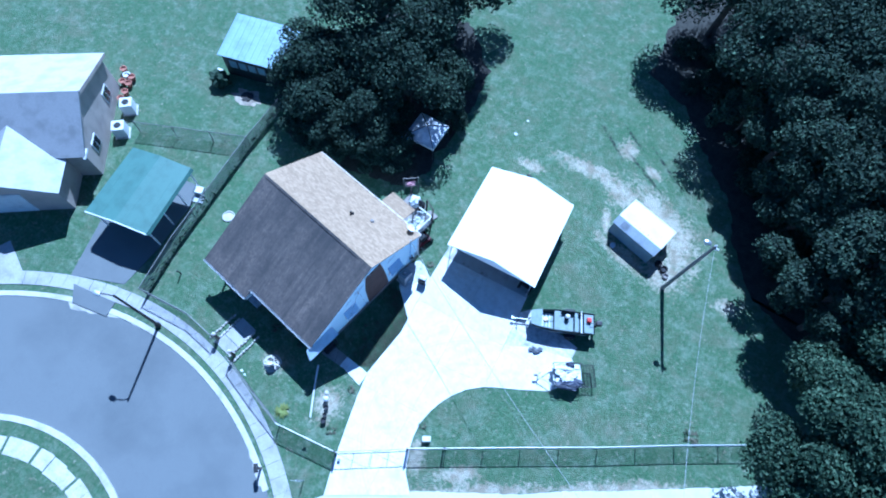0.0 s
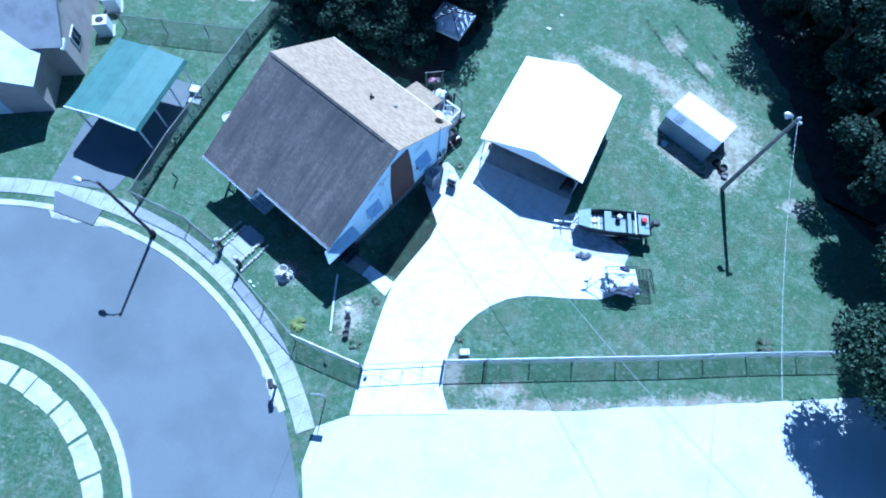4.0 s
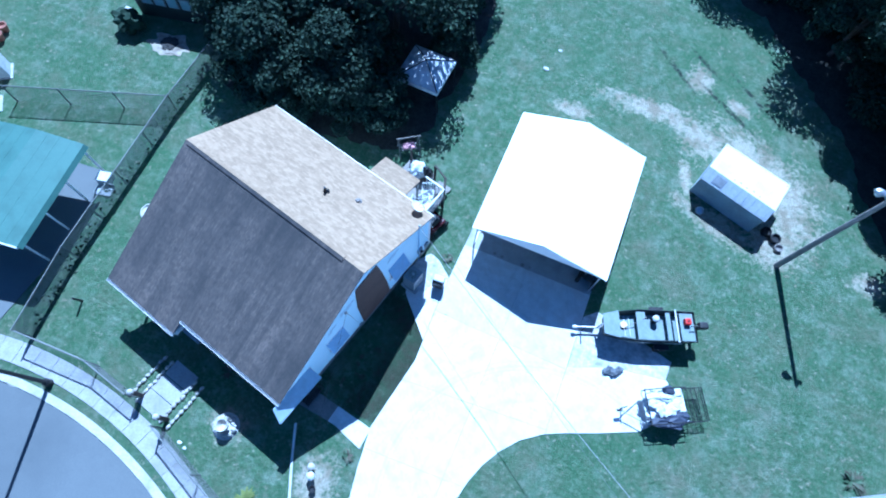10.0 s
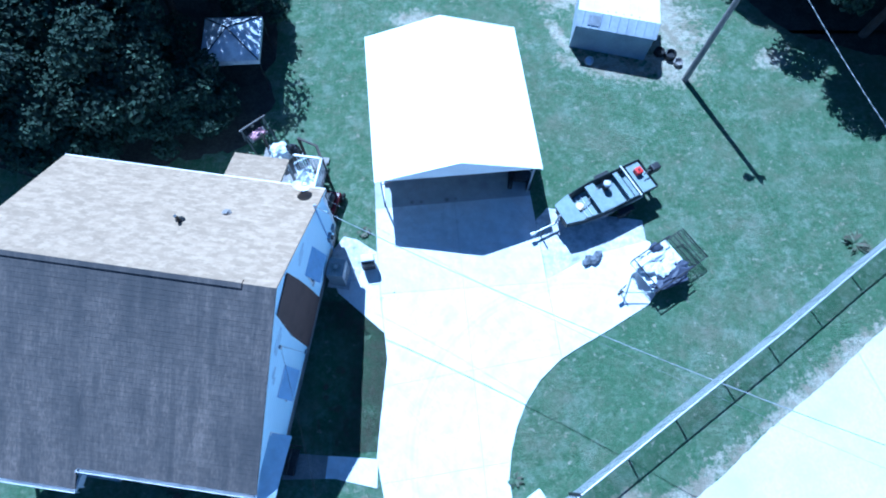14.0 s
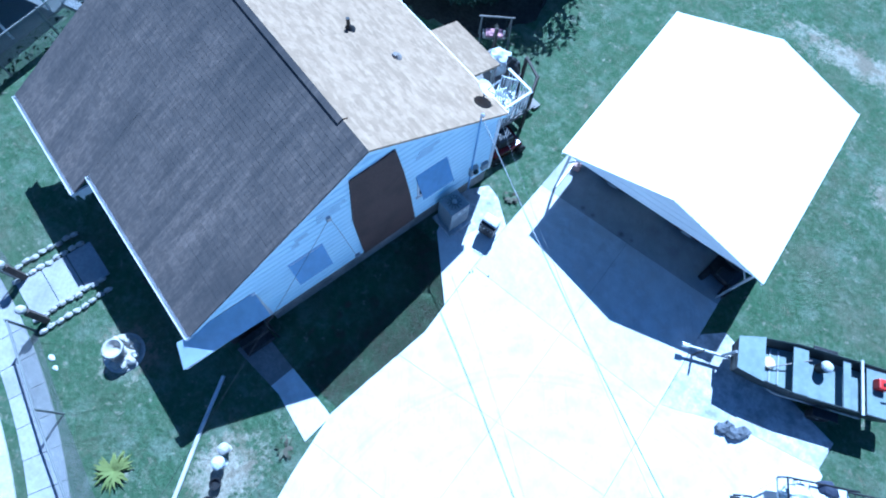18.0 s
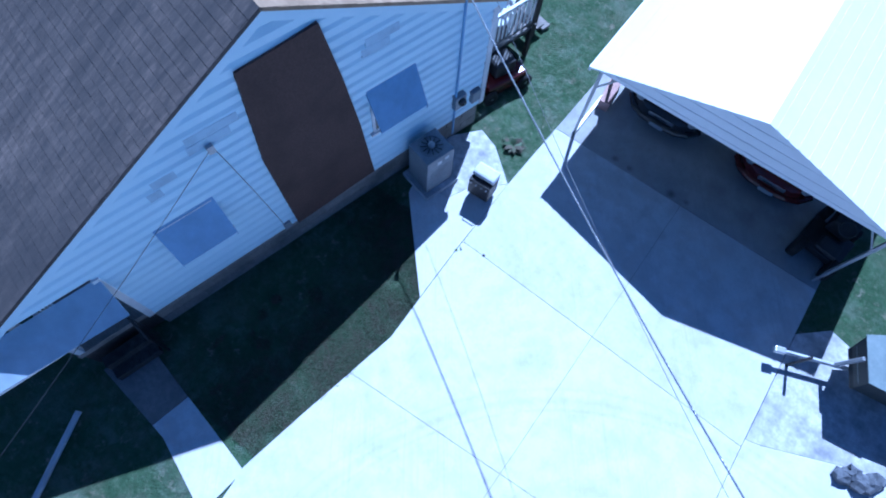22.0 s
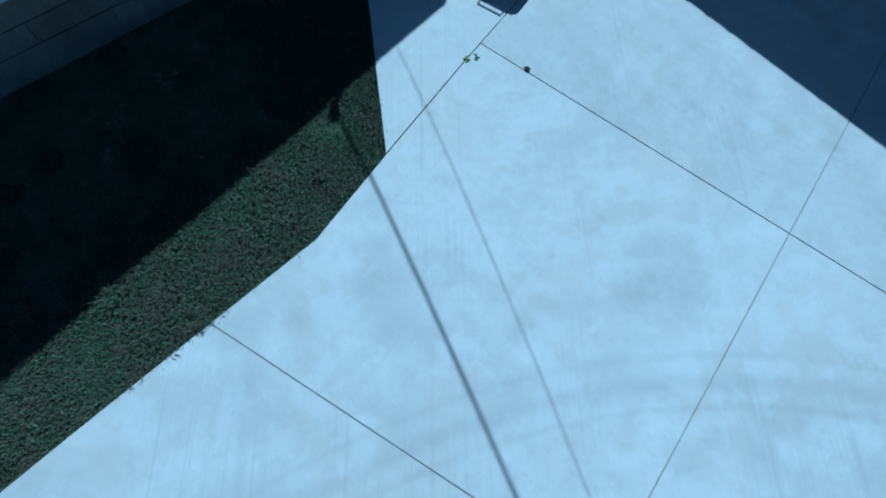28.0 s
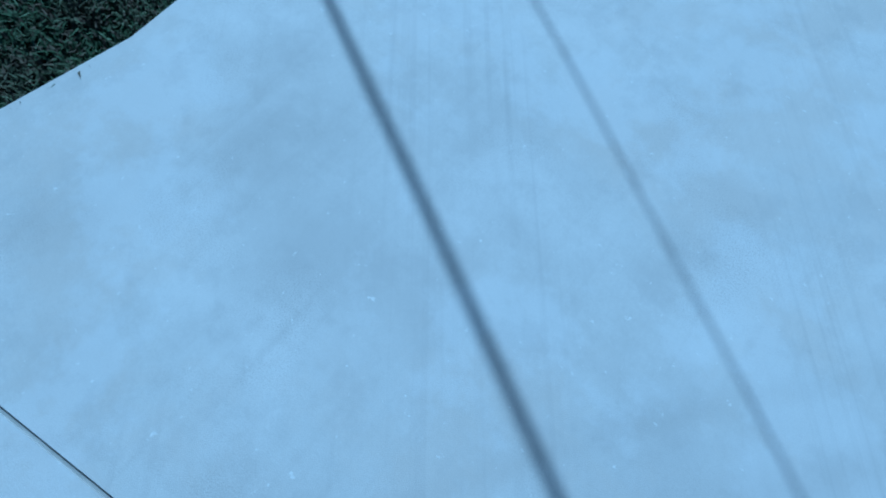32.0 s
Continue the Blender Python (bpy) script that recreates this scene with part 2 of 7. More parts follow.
def shingle_roof(name, light, mid, dark, stain, tab):
    """Asphalt shingles: tabs of slightly different tone, granule mottle and streaks that run down the slope."""
    m, nt, p = nodes_of(name)
    geo = nt.nodes.new("ShaderNodeNewGeometry")
    oi = nt.nodes.new("ShaderNodeObjectInfo")
    add = nt.nodes.new("ShaderNodeMath")
    add.operation = "ADD"
    nt.links.new(geo.outputs["Random Per Island"], add.inputs[0])
    nt.links.new(oi.outputs["Random"], add.inputs[1])
    fr = nt.nodes.new("ShaderNodeMath")
    fr.operation = "FRACT"
    nt.links.new(add.outputs[0], fr.inputs[0])
    col = ramp(nt, fr.outputs[0], [(0.0, tuple(v * 0.88 for v in mid)), (0.5, mid), (1.0, tuple(v * 1.14 for v in mid))])
    speck = roof_noise(nt, 6.0, 4, 0.65, *tab)
    col = mix(nt, ramp(nt, speck, [(0.46, (0, 0, 0)), (0.66, (0.75, 0.75, 0.75))]), col, light)
    speck2 = roof_noise(nt, 4.4, 4, 0.65, *tab)
    col = mix(nt, ramp(nt, speck2, [(0.5, (0, 0, 0)), (0.68, (0.6, 0.6, 0.6))]), col, dark)
    # algae in broad patches and in narrow streaks
    for scale, across, along, lo, hi, amt in ((0.32, 1.0, 2.0, 0.4, 0.62, 0.9), (1.0, 0.35, 4.0, 0.44, 0.66, 0.7), (1.0, 0.09, 1.6, 0.46, 0.7, 0.32)):
        k = amt * stain
        col = mix(nt, ramp(nt, roof_noise(nt, scale, 4, 0.65, across, along), [(lo, (0, 0, 0)), (hi, (k, k, k))]), col, tuple(v * 0.8 for v in dark))
    nt.links.new(col, p.inputs["Base Color"])
    p.inputs["Roughness"].default_value = 0.95
    p.inputs["Specular IOR Level"].default_value = 0.2
    bump(nt, p, speck, 0.35, 0.008)
    return m


def driveway_concrete(name, tone, spots):
    """Mottled trowelled concrete with tyre marks; spots are (x, y, ring radius, width, strength)."""
    def shade(r, g, b):
        return (r * tone, g * tone, b * tone)

    m, nt, p = nodes_of(name)
    f = noise_tex(nt, 90, 6, 0.75)
    col = ramp(nt, f, [(0.3, shade(0.63, 0.625, 0.605)), (0.7, shade(0.7, 0.695, 0.675))])
    # broad mottling, trowel patches and faint brushed streaks
    for scale, det, lo, hi, amt, c, st in ((1.1, 7, 0.46, 0.66, 0.65, (0.5, 0.495, 0.485), None), (3.6, 7, 0.48, 0.7, 0.65, (0.53, 0.52, 0.5), None),
                                           (0.5, 3, 0.4, 0.62, 0.6, (0.76, 0.755, 0.74), None), (2.0, 8, 0.5, 0.66, 0.6, (0.8, 0.795, 0.78), None), (1.2, 8, 0.52, 0.7, 0.22, (0.52, 0.515, 0.5), (18, 0.9, 1)), (14, 6, 0.5, 0.75, 0.4, (0.54, 0.535, 0.52), None),
                                           (0.8, 12, 0.5, 0.58, 0.5, (0.64, 0.605, 0.56), None), (1.7, 12, 0.52, 0.58, 0.5, (0.76, 0.765, 0.765), None), (5.5, 10, 0.55, 0.62, 0.22, (0.5, 0.495, 0.49), None), (34, 4, 0.66, 0.7, 0.8, (0.86, 0.86, 0.85), None)):
        n = noise_tex(nt, scale, det, 0.65, st)
        col = mix(nt, ramp(nt, n, [(lo, (0, 0, 0)), (hi, (amt, amt, amt))]), col, shade(*c))
    # sandy grain and dark speckled patches
    grit = noise_tex(nt, 260, 3, 0.8)
    patch = noise_tex(nt, 2.1, 5, 0.6)
    gm = nt.nodes.new("ShaderNodeMath")
    gm.operation = "MULTIPLY"
    nt.links.new(ramp(nt, grit, [(0.48, (0, 0, 0)), (0.6, (1, 1, 1))]), gm.inputs[0])
    nt.links.new(ramp(nt, patch, [(0.5, (0.12, 0.12, 0.12)), (0.66, (0.7, 0.7, 0.7))]), gm.inputs[1])
    col = mix(nt, gm.outputs[0], col, shade(0.44, 0.43, 0.415))
    # fine parallel tyre lines
    lines = noise_tex(nt, 1.0, 3, 0.6, (0.4, 30, 1), turn=-53)
    zone = noise_tex(nt, 0.7, 3, 0.5, (0.5, 1.8, 1), turn=-53)
    lm = nt.nodes.new("ShaderNodeMath")
    lm.operation = "MULTIPLY"
    nt.links.new(ramp(nt, lines, [(0.5, (0, 0, 0)), (0.66, (0.3, 0.3, 0.3))]), lm.inputs[0])
    nt.links.new(ramp(nt, zone, [(0.48, (0, 0, 0)), (0.6, (1, 1, 1))]), lm.inputs[1])
    col = mix(nt, lm.outputs[0], col, shade(0.46, 0.455, 0.45))
    tc = nt.nodes.new("ShaderNodeTexCoord")
    # worn tyre arcs and two rubbed stains
    for x, y, r, w, amt in spots:
        mp = nt.nodes.new("ShaderNodeMapping")
        mp.inputs["Location"].default_value = (-x, -y, 0)
        nt.links.new(tc.outputs["Object"], mp.inputs[0])
        ln = nt.nodes.new("ShaderNodeVectorMath")
        ln.operation = "LENGTH"
        nt.links.new(mp.outputs[0], ln.inputs[0])
        cm = nt.nodes.new("ShaderNodeMath")
        cm.operation = "COMPARE"
        d = nt.nodes.new("ShaderNodeMath")
        d.operation = "SUBTRACT"
        nt.links.new(ln.outputs["Value"], d.inputs[0])
        d.inputs[1].default_value = r
        ab = nt.nodes.new("ShaderNodeMath")
        ab.operation = "ABSOLUTE"
        nt.links.new(d.outputs[0], ab.inputs[0])
        mr = nt.nodes.new("ShaderNodeMapRange")
        mr.interpolation_type = "SMOOTHSTEP"
        mr.inputs[1].default_value, mr.inputs[2].default_value, mr.inputs[3].default_value, mr.inputs[4].default_value = 0.0, w, amt, 0.0
        nt.links.new(ab.outputs[0], mr.inputs[0])
        mu = nt.nodes.new("ShaderNodeMath")
        mu.operation = "MULTIPLY"
        nt.links.new(mr.outputs[0], mu.inputs[0])
        nt.links.new(noise_tex(nt, 5, 5, 0.7), mu.inputs[1])
        nt.nodes.remove(cm)
        col = mix(nt, mu.outputs[0], col, shade(0.3, 0.285, 0.265))
    nt.links.new(col, p.inputs["Base Color"])
    p.inputs["Roughness"].default_value = 0.85
    bump(nt, p, grit, 0.25, 0.004)
    return m


M_LAWN = grass_ground()
# one roofing in two tones: each slope's sunlight is put into its colour
M_SHINGLE = shingle_roof("stained_dim_slope_shingles", (0.252, 0.204, 0.17), (0.156, 0.131, 0.113), (0.086, 0.082, 0.081), 0.9, (0.4, 1.1))
M_SHINGLE_SUNLIT = shingle_roof("sunlit_slope_shingles", (0.442, 0.332, 0.214), (0.312, 0.229, 0.145), (0.231, 0.166, 0.104), 0.1, (1.9, 0.9))
M_CONCRETE = driveway_concrete("driveway_concrete", 1.0, ((6.8, -6.3, 6.2, 0.1, 0.3), (6.8, -6.3, 6.03, 0.05, 0.26), (6.8, -6.3, 6.4, 0.05, 0.2), (6.8, -6.3, 4.75, 0.14, 0.2), (2.45, -0.85, 0, 0.55, 0.5), (2.3, -1.1, 0, 0.3, 0.35), (0.66, -2.16, 0, 0.38, 0.4), (0.42, -2.75, 0, 0.2, 0.3)))
# apron and floor tones lowered to put the carport's shade into the concrete
M_APRON = driveway_concrete("carport_apron", 0.93, ((6.8, -6.3, 6.2, 0.1, 0.2),))
M_FLOOR_SHADED = driveway_concrete("shaded_carport_floor", 0.58, ((1.45, 3.86, 0, 0.13, 1.7), (1.82, 3.85, 0, 0.12, 1.7), (2.83, 3.85, 0, 0.16, 1.8), (3.2, 3.87, 0, 0.1, 1.4), (4.4, 4.4, 0, 0.35, 0.8), (3.6, 4.6, 0, 0.4, 0.5)))
M_OLD_CONCRETE = surface("weathered_concrete", (0.38, 0.375, 0.365), (0.74, 0.73, 0.71), 5, 1.7, 0.9, relief=0.4, dark=(0.2, 0.2, 0.2))
M_ASH_BED = surface("joint_filler", (0.34, 0.336, 0.325), (0.45, 0.444, 0.43), 20, 3, 0.95)
M_WALK = surface("sidewalk_concrete", (0.29, 0.285, 0.27), (0.4, 0.39, 0.37), 14, 0.8, 0.9, vary=0.08)
M_STREET = surface("street_concrete", (0.5, 0.5, 0.47), (0.62, 0.61, 0.58), 8, 0.5, 0.9, dark=(0.44, 0.45, 0.41))
M_ASPHALT = surface("asphalt", (0.122, 0.13, 0.13), (0.172, 0.182, 0.182), 30, 0.22, 0.9, dark=(0.1, 0.108, 0.112), stretch=(1, 1, 1))
M_CURB = surface("curb_concrete", (0.42, 0.405, 0.38), (0.6, 0.58, 0.54), 10, 0.9, 0.9, dark=(0.24, 0.23, 0.19))
M_PALE_SAND = surface("pale_road_sand", (0.3, 0.285, 0.25), (0.52, 0.49, 0.43), 7, 1.4, 0.95, dark=(0.2, 0.2, 0.19))
M_WALK = surface("grey_walk_concrete", (0.31, 0.305, 0.3), (0.44, 0.43, 0.415), 10, 0.9, 0.9, dark=(0.22, 0.215, 0.2))
# litter tone kept very dark so it carries the tree shade
M_SHADE_LITTER = surface("shade_darkened_litter", (0.034, 0.034, 0.03), (0.085, 0.08, 0.066), 9, 1.2, 0.95, relief=0.6, spec=0.1)
M_VINYL = surface("pale_blue_vinyl_siding", (0.7, 0.86, 0.95), (0.74, 0.89, 0.97), 6, 1.2, 0.6, relief=0.04, dark=(0.66, 0.82, 0.92))
M_TRIM = surface("white_trim", (0.74, 0.74, 0.74), (0.8, 0.8, 0.8), 12, 2, 0.5, relief=0.03)
M_METAL_WHITE = surface("white_painted_metal", (0.82, 0.82, 0.8), (0.87, 0.87, 0.855), 8, 0.6, 0.4, relief=0.02, dark=(0.78, 0.78, 0.755))
M_GALV = surface("galvanized_steel", (0.42, 0.43, 0.44), (0.54, 0.55, 0.56), 25, 3, 0.5, 0.45, 0.05)
M_WOOD_GREY = surface("grey_weathered_wood", (0.2, 0.18, 0.16), (0.36, 0.33, 0.3), 14, 2, 0.9, stretch=(1, 8, 8))
M_WOOD_DARK = surface("dark_wood", (0.05, 0.042, 0.035), (0.1, 0.08, 0.065), 16, 2, 0.85)
M_BROWN = surface("brown_felt", (0.066, 0.04, 0.031), (0.11, 0.07, 0.054), 30, 1.4, 0.95, dark=(0.055, 0.035, 0.028))
M_BLOCK = surface("foundation_block", (0.2, 0.19, 0.17), (0.3, 0.28, 0.25), 14, 1.5, 0.95, vary=0.12)
M_TEAL = surface("teal_metal", (0.08, 0.158, 0.128), (0.094, 0.175, 0.143), 10, 0.9, 0.6, relief=0.03)
M_BLACK = surface("black_plastic", (0.012, 0.012, 0.013), (0.025, 0.025, 0.027), 20, 3, 0.5)
M_BARK = surface("bark", (0.05, 0.04, 0.032), (0.12, 0.1, 0.08), 9, 2, 0.95, relief=0.8, stretch=(4, 4, 1))
M_LEAF_DARK = leaf_material("oak_leaves", (0.03, 0.041, 0.031), (0.041, 0.062, 0.041), (0.057, 0.084, 0.053), glint=(0.11, 0.16, 0.095))
M_LEAF = leaf_material("tree_leaves", (0.016, 0.028, 0.018), (0.05, 0.082, 0.046), (0.12, 0.165, 0.1))
M_BLADE = leaf_material("grass_blades", (0.05, 0.075, 0.042), (0.085, 0.125, 0.068), (0.135, 0.178, 0.108), (0.175, 0.15, 0.112))


# ---- building helpers ----
def part(name, bm, material, parent=None, label=""):
    me = bpy.data.meshes.new(name)
    bm.to_mesh(me)
    bm.free()
    me.materials.append(material)
    ob = new(name, me)
    ob.parent = parent
    if label:
        ob["label"] = label
    return ob


def thing(name, m, label, category, group="", kind=""):
    ob = new(name)
    ob.empty_display_size = 0.2
    ob.matrix_basis = m
    return tagged(ob, label, category, group, kind)


def box(bm, x0, x1, y0, y1, z0, z1, m=None, bevel=0.0):
    g = bmesh.ops.create_cube(bm, size=1.0)
    vs = g["verts"]
    bmesh.ops.scale(bm, vec=(x1 - x0, y1 - y0, z1 - z0), verts=vs)
    bmesh.ops.translate(bm, vec=((x0 + x1) / 2, (y0 + y1) / 2, (z0 + z1) / 2), verts=vs)
    if bevel:
        es = list({e for v in vs for e in v.link_edges})
        r = bmesh.ops.bevel(bm, geom=es, offset=bevel, segments=2, affect="EDGES", profile=0.6)
        vs = list({v for f in r["faces"] for v in f.verts} | {v for v in vs if v.is_valid})
    if m is not None:
        bmesh.ops.transform(bm, matrix=m, verts=[v for v in vs if v.is_valid])
    return bm


def boxed(x0, x1, y0, y1, z0, z1, m=None, bevel=0.0):
    return box(bmesh.new(), x0, x1, y0, y1, z0, z1, m, bevel)


def prism(points, z0, z1, bm=None):
    """An upright prism over an outline."""
    bm = bm or bmesh.new()
    n = len(points)
    lo = [bm.verts.new((x, y, z0)) for x, y in points]
    hi = [bm.verts.new((x, y, z1)) for x, y in points]
    fs = [bm.faces.new(hi), bm.faces.new(lo[::-1])]
    for i in range(n):
        fs.append(bm.faces.new((lo[i], lo[(i + 1) % n], hi[(i + 1) % n], hi[i])))
    bmesh.ops.recalc_face_normals(bm, faces=fs)
    return bm


def slab3(quad, thick, bm=None):
    """A plate under a planar polygon of 3D points."""
    bm = bm or bmesh.new()
    q = [Vector(p) for p in quad]
    nrm = (q[1] - q[0]).cross(q[2] - q[0]).normalized()
    if nrm.z < 0:
        nrm = -nrm
    up = [bm.verts.new(p) for p in q]
    dn = [bm.verts.new(p - nrm * thick) for p in q]
    n = len(q)
    fs = [bm.faces.new(up), bm.faces.new(dn[::-1])]
    for i in range(n):
        fs.append(bm.faces.new((up[i], dn[i], dn[(i + 1) % n], up[(i + 1) % n])))
    bmesh.ops.recalc_face_normals(bm, faces=fs)
    return bm


def tube(points, r, n=8, bm=None, r_end=None):
    """A round bar along a line of points."""
    bm = bm or bmesh.new()
    ps = [Vector(p) for p in points]
    rings = []
    for i, p in enumerate(ps):
        d = (ps[min(i + 1, len(ps) - 1)] - ps[max(i - 1, 0)]).normalized()
        a = d.orthogonal().normalized() if i == 0 else (last - d * last.dot(d)).normalized()
        last = a
        b = d.cross(a)
        rr = r if r_end is None else r + (r_end - r) * i / (len(ps) - 1)
        rings.append([bm.verts.new(p + (a * math.cos(t) + b * math.sin(t)) * rr) for t in (2 * math.pi * k / n for k in range(n))])
    for s, e in zip(rings, rings[1:]):
        for k in range(n):
            bm.faces.new((s[k], s[(k + 1) % n], e[(k + 1) % n], e[k]))
    bm.faces.new(rings[0][::-1])
    bm.faces.new(rings[-1])
    return bm


def lathe(profile, n=20, bm=None, m=None):
    """A turned body from (radius, height) pairs."""
    bm = bm or bmesh.new()
    rings = []
    for r, z in profile:
        rings.append([bm.verts.new((r * math.cos(2 * math.pi * k / n), r * math.sin(2 * math.pi * k / n), z)) for k in range(n)])
    fs = []
    for s, e in zip(rings, rings[1:]):
        for k in range(n):
            fs.append(bm.faces.new((s[k], s[(k + 1) % n], e[(k + 1) % n], e[k])))
    fs.append(bm.faces.new(rings[0][::-1]))
    fs.append(bm.faces.new(rings[-1]))
    if m is not None:
        bmesh.ops.transform(bm, matrix=m, verts=[v for r in rings for v in r])
    return bm


def arc(cx, cy, r, a0, a1, n):
    return [(cx + r * math.cos(radians(a0 + (a1 - a0) * i / n)), cy + r * math.sin(radians(a0 + (a1 - a0) * i / n))) for i in range(n + 1)]


def sag(a, b, drop, n=14):
    a, b = Vector(a), Vector(b)
    return [a.lerp(b, i / n) - Vector((0, 0, drop * 4 * (i / n) * (1 - i / n))) for i in range(n + 1)]


# ---- ground, roads and paving ----
bm = bmesh.new()
bmesh.ops.create_grid(bm, x_segments=40, y_segments=40, size=260)
ground = tagged(part("ground", bm, M_LAWN), "green patchy lawn with worn sandy soil", "lawn", kind="structure")
ground.location = (0, 0, -0.04)

ROAD_C = (-12.94, -24.65)
GUTTER_C = (-13.83, -27.91)
road = part("road", prism(arc(*GUTTER_C, 18.5, 135, 50, 60) + [(2.5, -18.5), (6, -40), (-40, -40), (-40, -15)], -0.3, -0.025), M_ASPHALT)
tagged(road, "grey-blue asphalt road curving round a grassy island", "road", kind="structure")
edge_rng = random.Random(4)
ragged = []
for (x0, y0), (x1, y1) in (((5.2, -9.95), (10.9, -7.1)), ((10.9, -7.1), (19.3, -2.4)), ((19.3, -2.4), (30, 3.6))):
    k = int(math.hypot(x1 - x0, y1 - y0) / 0.22)
    ragged += [(x0 + (x1 - x0) * i / k, y0 + (y1 - y0) * i / k + edge_rng.gauss(0, 0.018) + 0.16 * noise.noise(Vector((x0 + i * 0.06, 0, 0)))) for i in range(k)]
street = part("street", prism([(-0.3, -13.55), (1.1, -12.15), (4.8, -10.2)] + ragged + [(60, 20.5), (60, -40), (6.2, -40), (2.2, -18.5), (0.0, -15.3)], -0.3, -0.03), M_STREET)
tagged(street, "pale concrete street with faint stains", "street", kind="structure")


def ring_band(name, c, r0, r1, a0, a1, z0, z1, mat, n=60):
    return part(name, prism(arc(*c, r1, a0, a1, n) + arc(*c, r0, a1, a0, n), z0, z1), mat)


curb_in, curb_out = arc(*GUTTER_C, 18.28, 132, 50.5, 44), arc(*GUTTER_C, 18.6, 132, 50.5, 44)
curb = thing("curb", pose(0, 0, 0), "pale stained concrete curb along the road", "curb", kind="structure")
for i in range(44):
    part("curb_stone", prism([curb_in[i], curb_in[i + 1], curb_out[i + 1], curb_out[i]], -0.3, 0.0 + 0.006 * (i % 3)), M_CURB, curb)
drift_rng = random.Random(9)
drift_in = [(x + drift_rng.gauss(0, 0.03), y + drift_rng.gauss(0, 0.03) + 0.14 * noise.noise(Vector((x * 1.3, y, 0)))) for x, y in arc(*ROAD_C, 15.06, 112, 47, 90)]
bm = bmesh.new()
drift_out = arc(*GUTTER_C, 18.29, 106.8, 51.5, 90)
for a, b, c, d in zip(drift_in, drift_in[1:], drift_out[1:], drift_out):
    bm.faces.new([bm.verts.new((x, y, -0.019)) for x, y in (a, b, c, d)])
tagged(part("sand_drift", bm, M_PALE_SAND), "pale sand washed along the road edge", "sand", kind="stuff")
ISLE_C = (-13.63, -26.89)
tagged(part("island", prism(arc(*ISLE_C, 10.12, 0, 357, 70), -0.2, 0.02), M_LAWN), "grassy island inside the road loop", "lawn", kind="structure")
tagged(ring_band("island_curb", ISLE_C, 10.12, 10.45, 0, 359.9, -0.2, 0.06, M_CURB), "pale concrete curb round the island", "curb", kind="structure")
island_path = thing("island_path", pose(0, 0, 0), "broken pale concrete path slabs round the island", "path", kind="structure")
isle_rng = random.Random(6)
for i in range(30):
    a0 = 130 - i * 6.0 + isle_rng.uniform(-0.5, 0.5)
    r0, r1 = 8.42 + isle_rng.uniform(-0.06, 0.06), 9.32 + isle_rng.uniform(-0.1, 0.08)
    part("slab", prism(arc(*ISLE_C, r1, a0, a0 - 5.6, 4) + arc(*ISLE_C, r0, a0 - 5.5, a0, 4), -0.1, 0.034 + isle_rng.uniform(0, 0.012)), M_CURB, island_path)

# sidewalk of separate slabs
WALK_C = (-14.0, -27.45)
sidewalk = thing("sidewalk", pose(0, 0, 0), "pale concrete sidewalk of square slabs", "sidewalk", kind="structure")
for i in range(34):
    a0 = 132 - i * 2.55
    part("slab", prism(arc(*WALK_C, 19.45, a0, a0 - 2.5, 3) + arc(*WALK_C, 18.55, a0 - 2.5, a0, 3), -0.15, 0.0), M_WALK, sidewalk)

# driveway: one outline cut by control joints
DRIVE = [(0.85, -12.4), (0.45, -10.9), (0.05, -8.9), (-0.3, -7.0), (-0.5, -5.4), (-0.3, -4.2), (-0.115, -3.16), (0.06, -2.2), (0.02, -1.25),
         (-0.02, 0.0), (-0.05, 1.9), (0.0, 3.8), (0.15, 10.3), (6.2, 10.3), (6.2, 0.0), (6.2, -2.84), (6.1, -2.9), (5.3, -3.5), (4.7, -4.2), (4.25, -4.95), (3.95, -5.7), (3.75, -6.5), (3.76, -7.4), (3.95, -8.3), (4.3, -9.3), (5.1, -10.2)]
SPUR = [(6.212, 0.195), (6.5, 0.275), (7.8, 0.835), (8.6, 1.045), (10.35, 1.345), (10.5, 1.25), (10.5, -0.5), (9.8, -1.2), (8.2, -1.95), (6.9, -2.5), (6.212, -2.83)]
driveway = thing("driveway", pose(0, 0, 0), "wide pale concrete driveway with control joints", "driveway", kind="structure")
bm = bmesh.new()
bm.faces.new([bm.verts.new((x, y, 0)) for x, y in DRIVE])
JOINTS = [((0.08, 0.2), (3.07, 0.12)), ((3.07, 0.12), (3.03, -2.3)), ((-0.115, -3.15), (2.1, -2.98)), ((0, 3.72), (6, 3.72)), ((0, 6.7), (6, 6.6)), ((0, -6.2), (3, -6.05)), ((0, -9.2), (3, -8.9))]
for (ax, ay), (bx, by) in JOINTS:
    d = Vector((bx - ax, by - ay, 0)).normalized()
    nrm = Vector((-d.y, d.x, 0))
    for side in (-0.006, 0.006):
        geom = bm.verts[:] + bm.edges[:] + bm.faces[:]
        bmesh.ops.bisect_plane(bm, geom=geom, plane_co=Vector((ax, ay, 0)) + nrm * side, plane_no=nrm)
    bmesh.ops.delete(bm, geom=[f for f in bm.faces if max(abs((v.co - Vector((ax, ay, 0))).dot(nrm)) for v in f.verts) < 0.0065], context="FACES")
bm.faces.new([bm.verts.new((x, y, 0)) for x, y in SPUR])
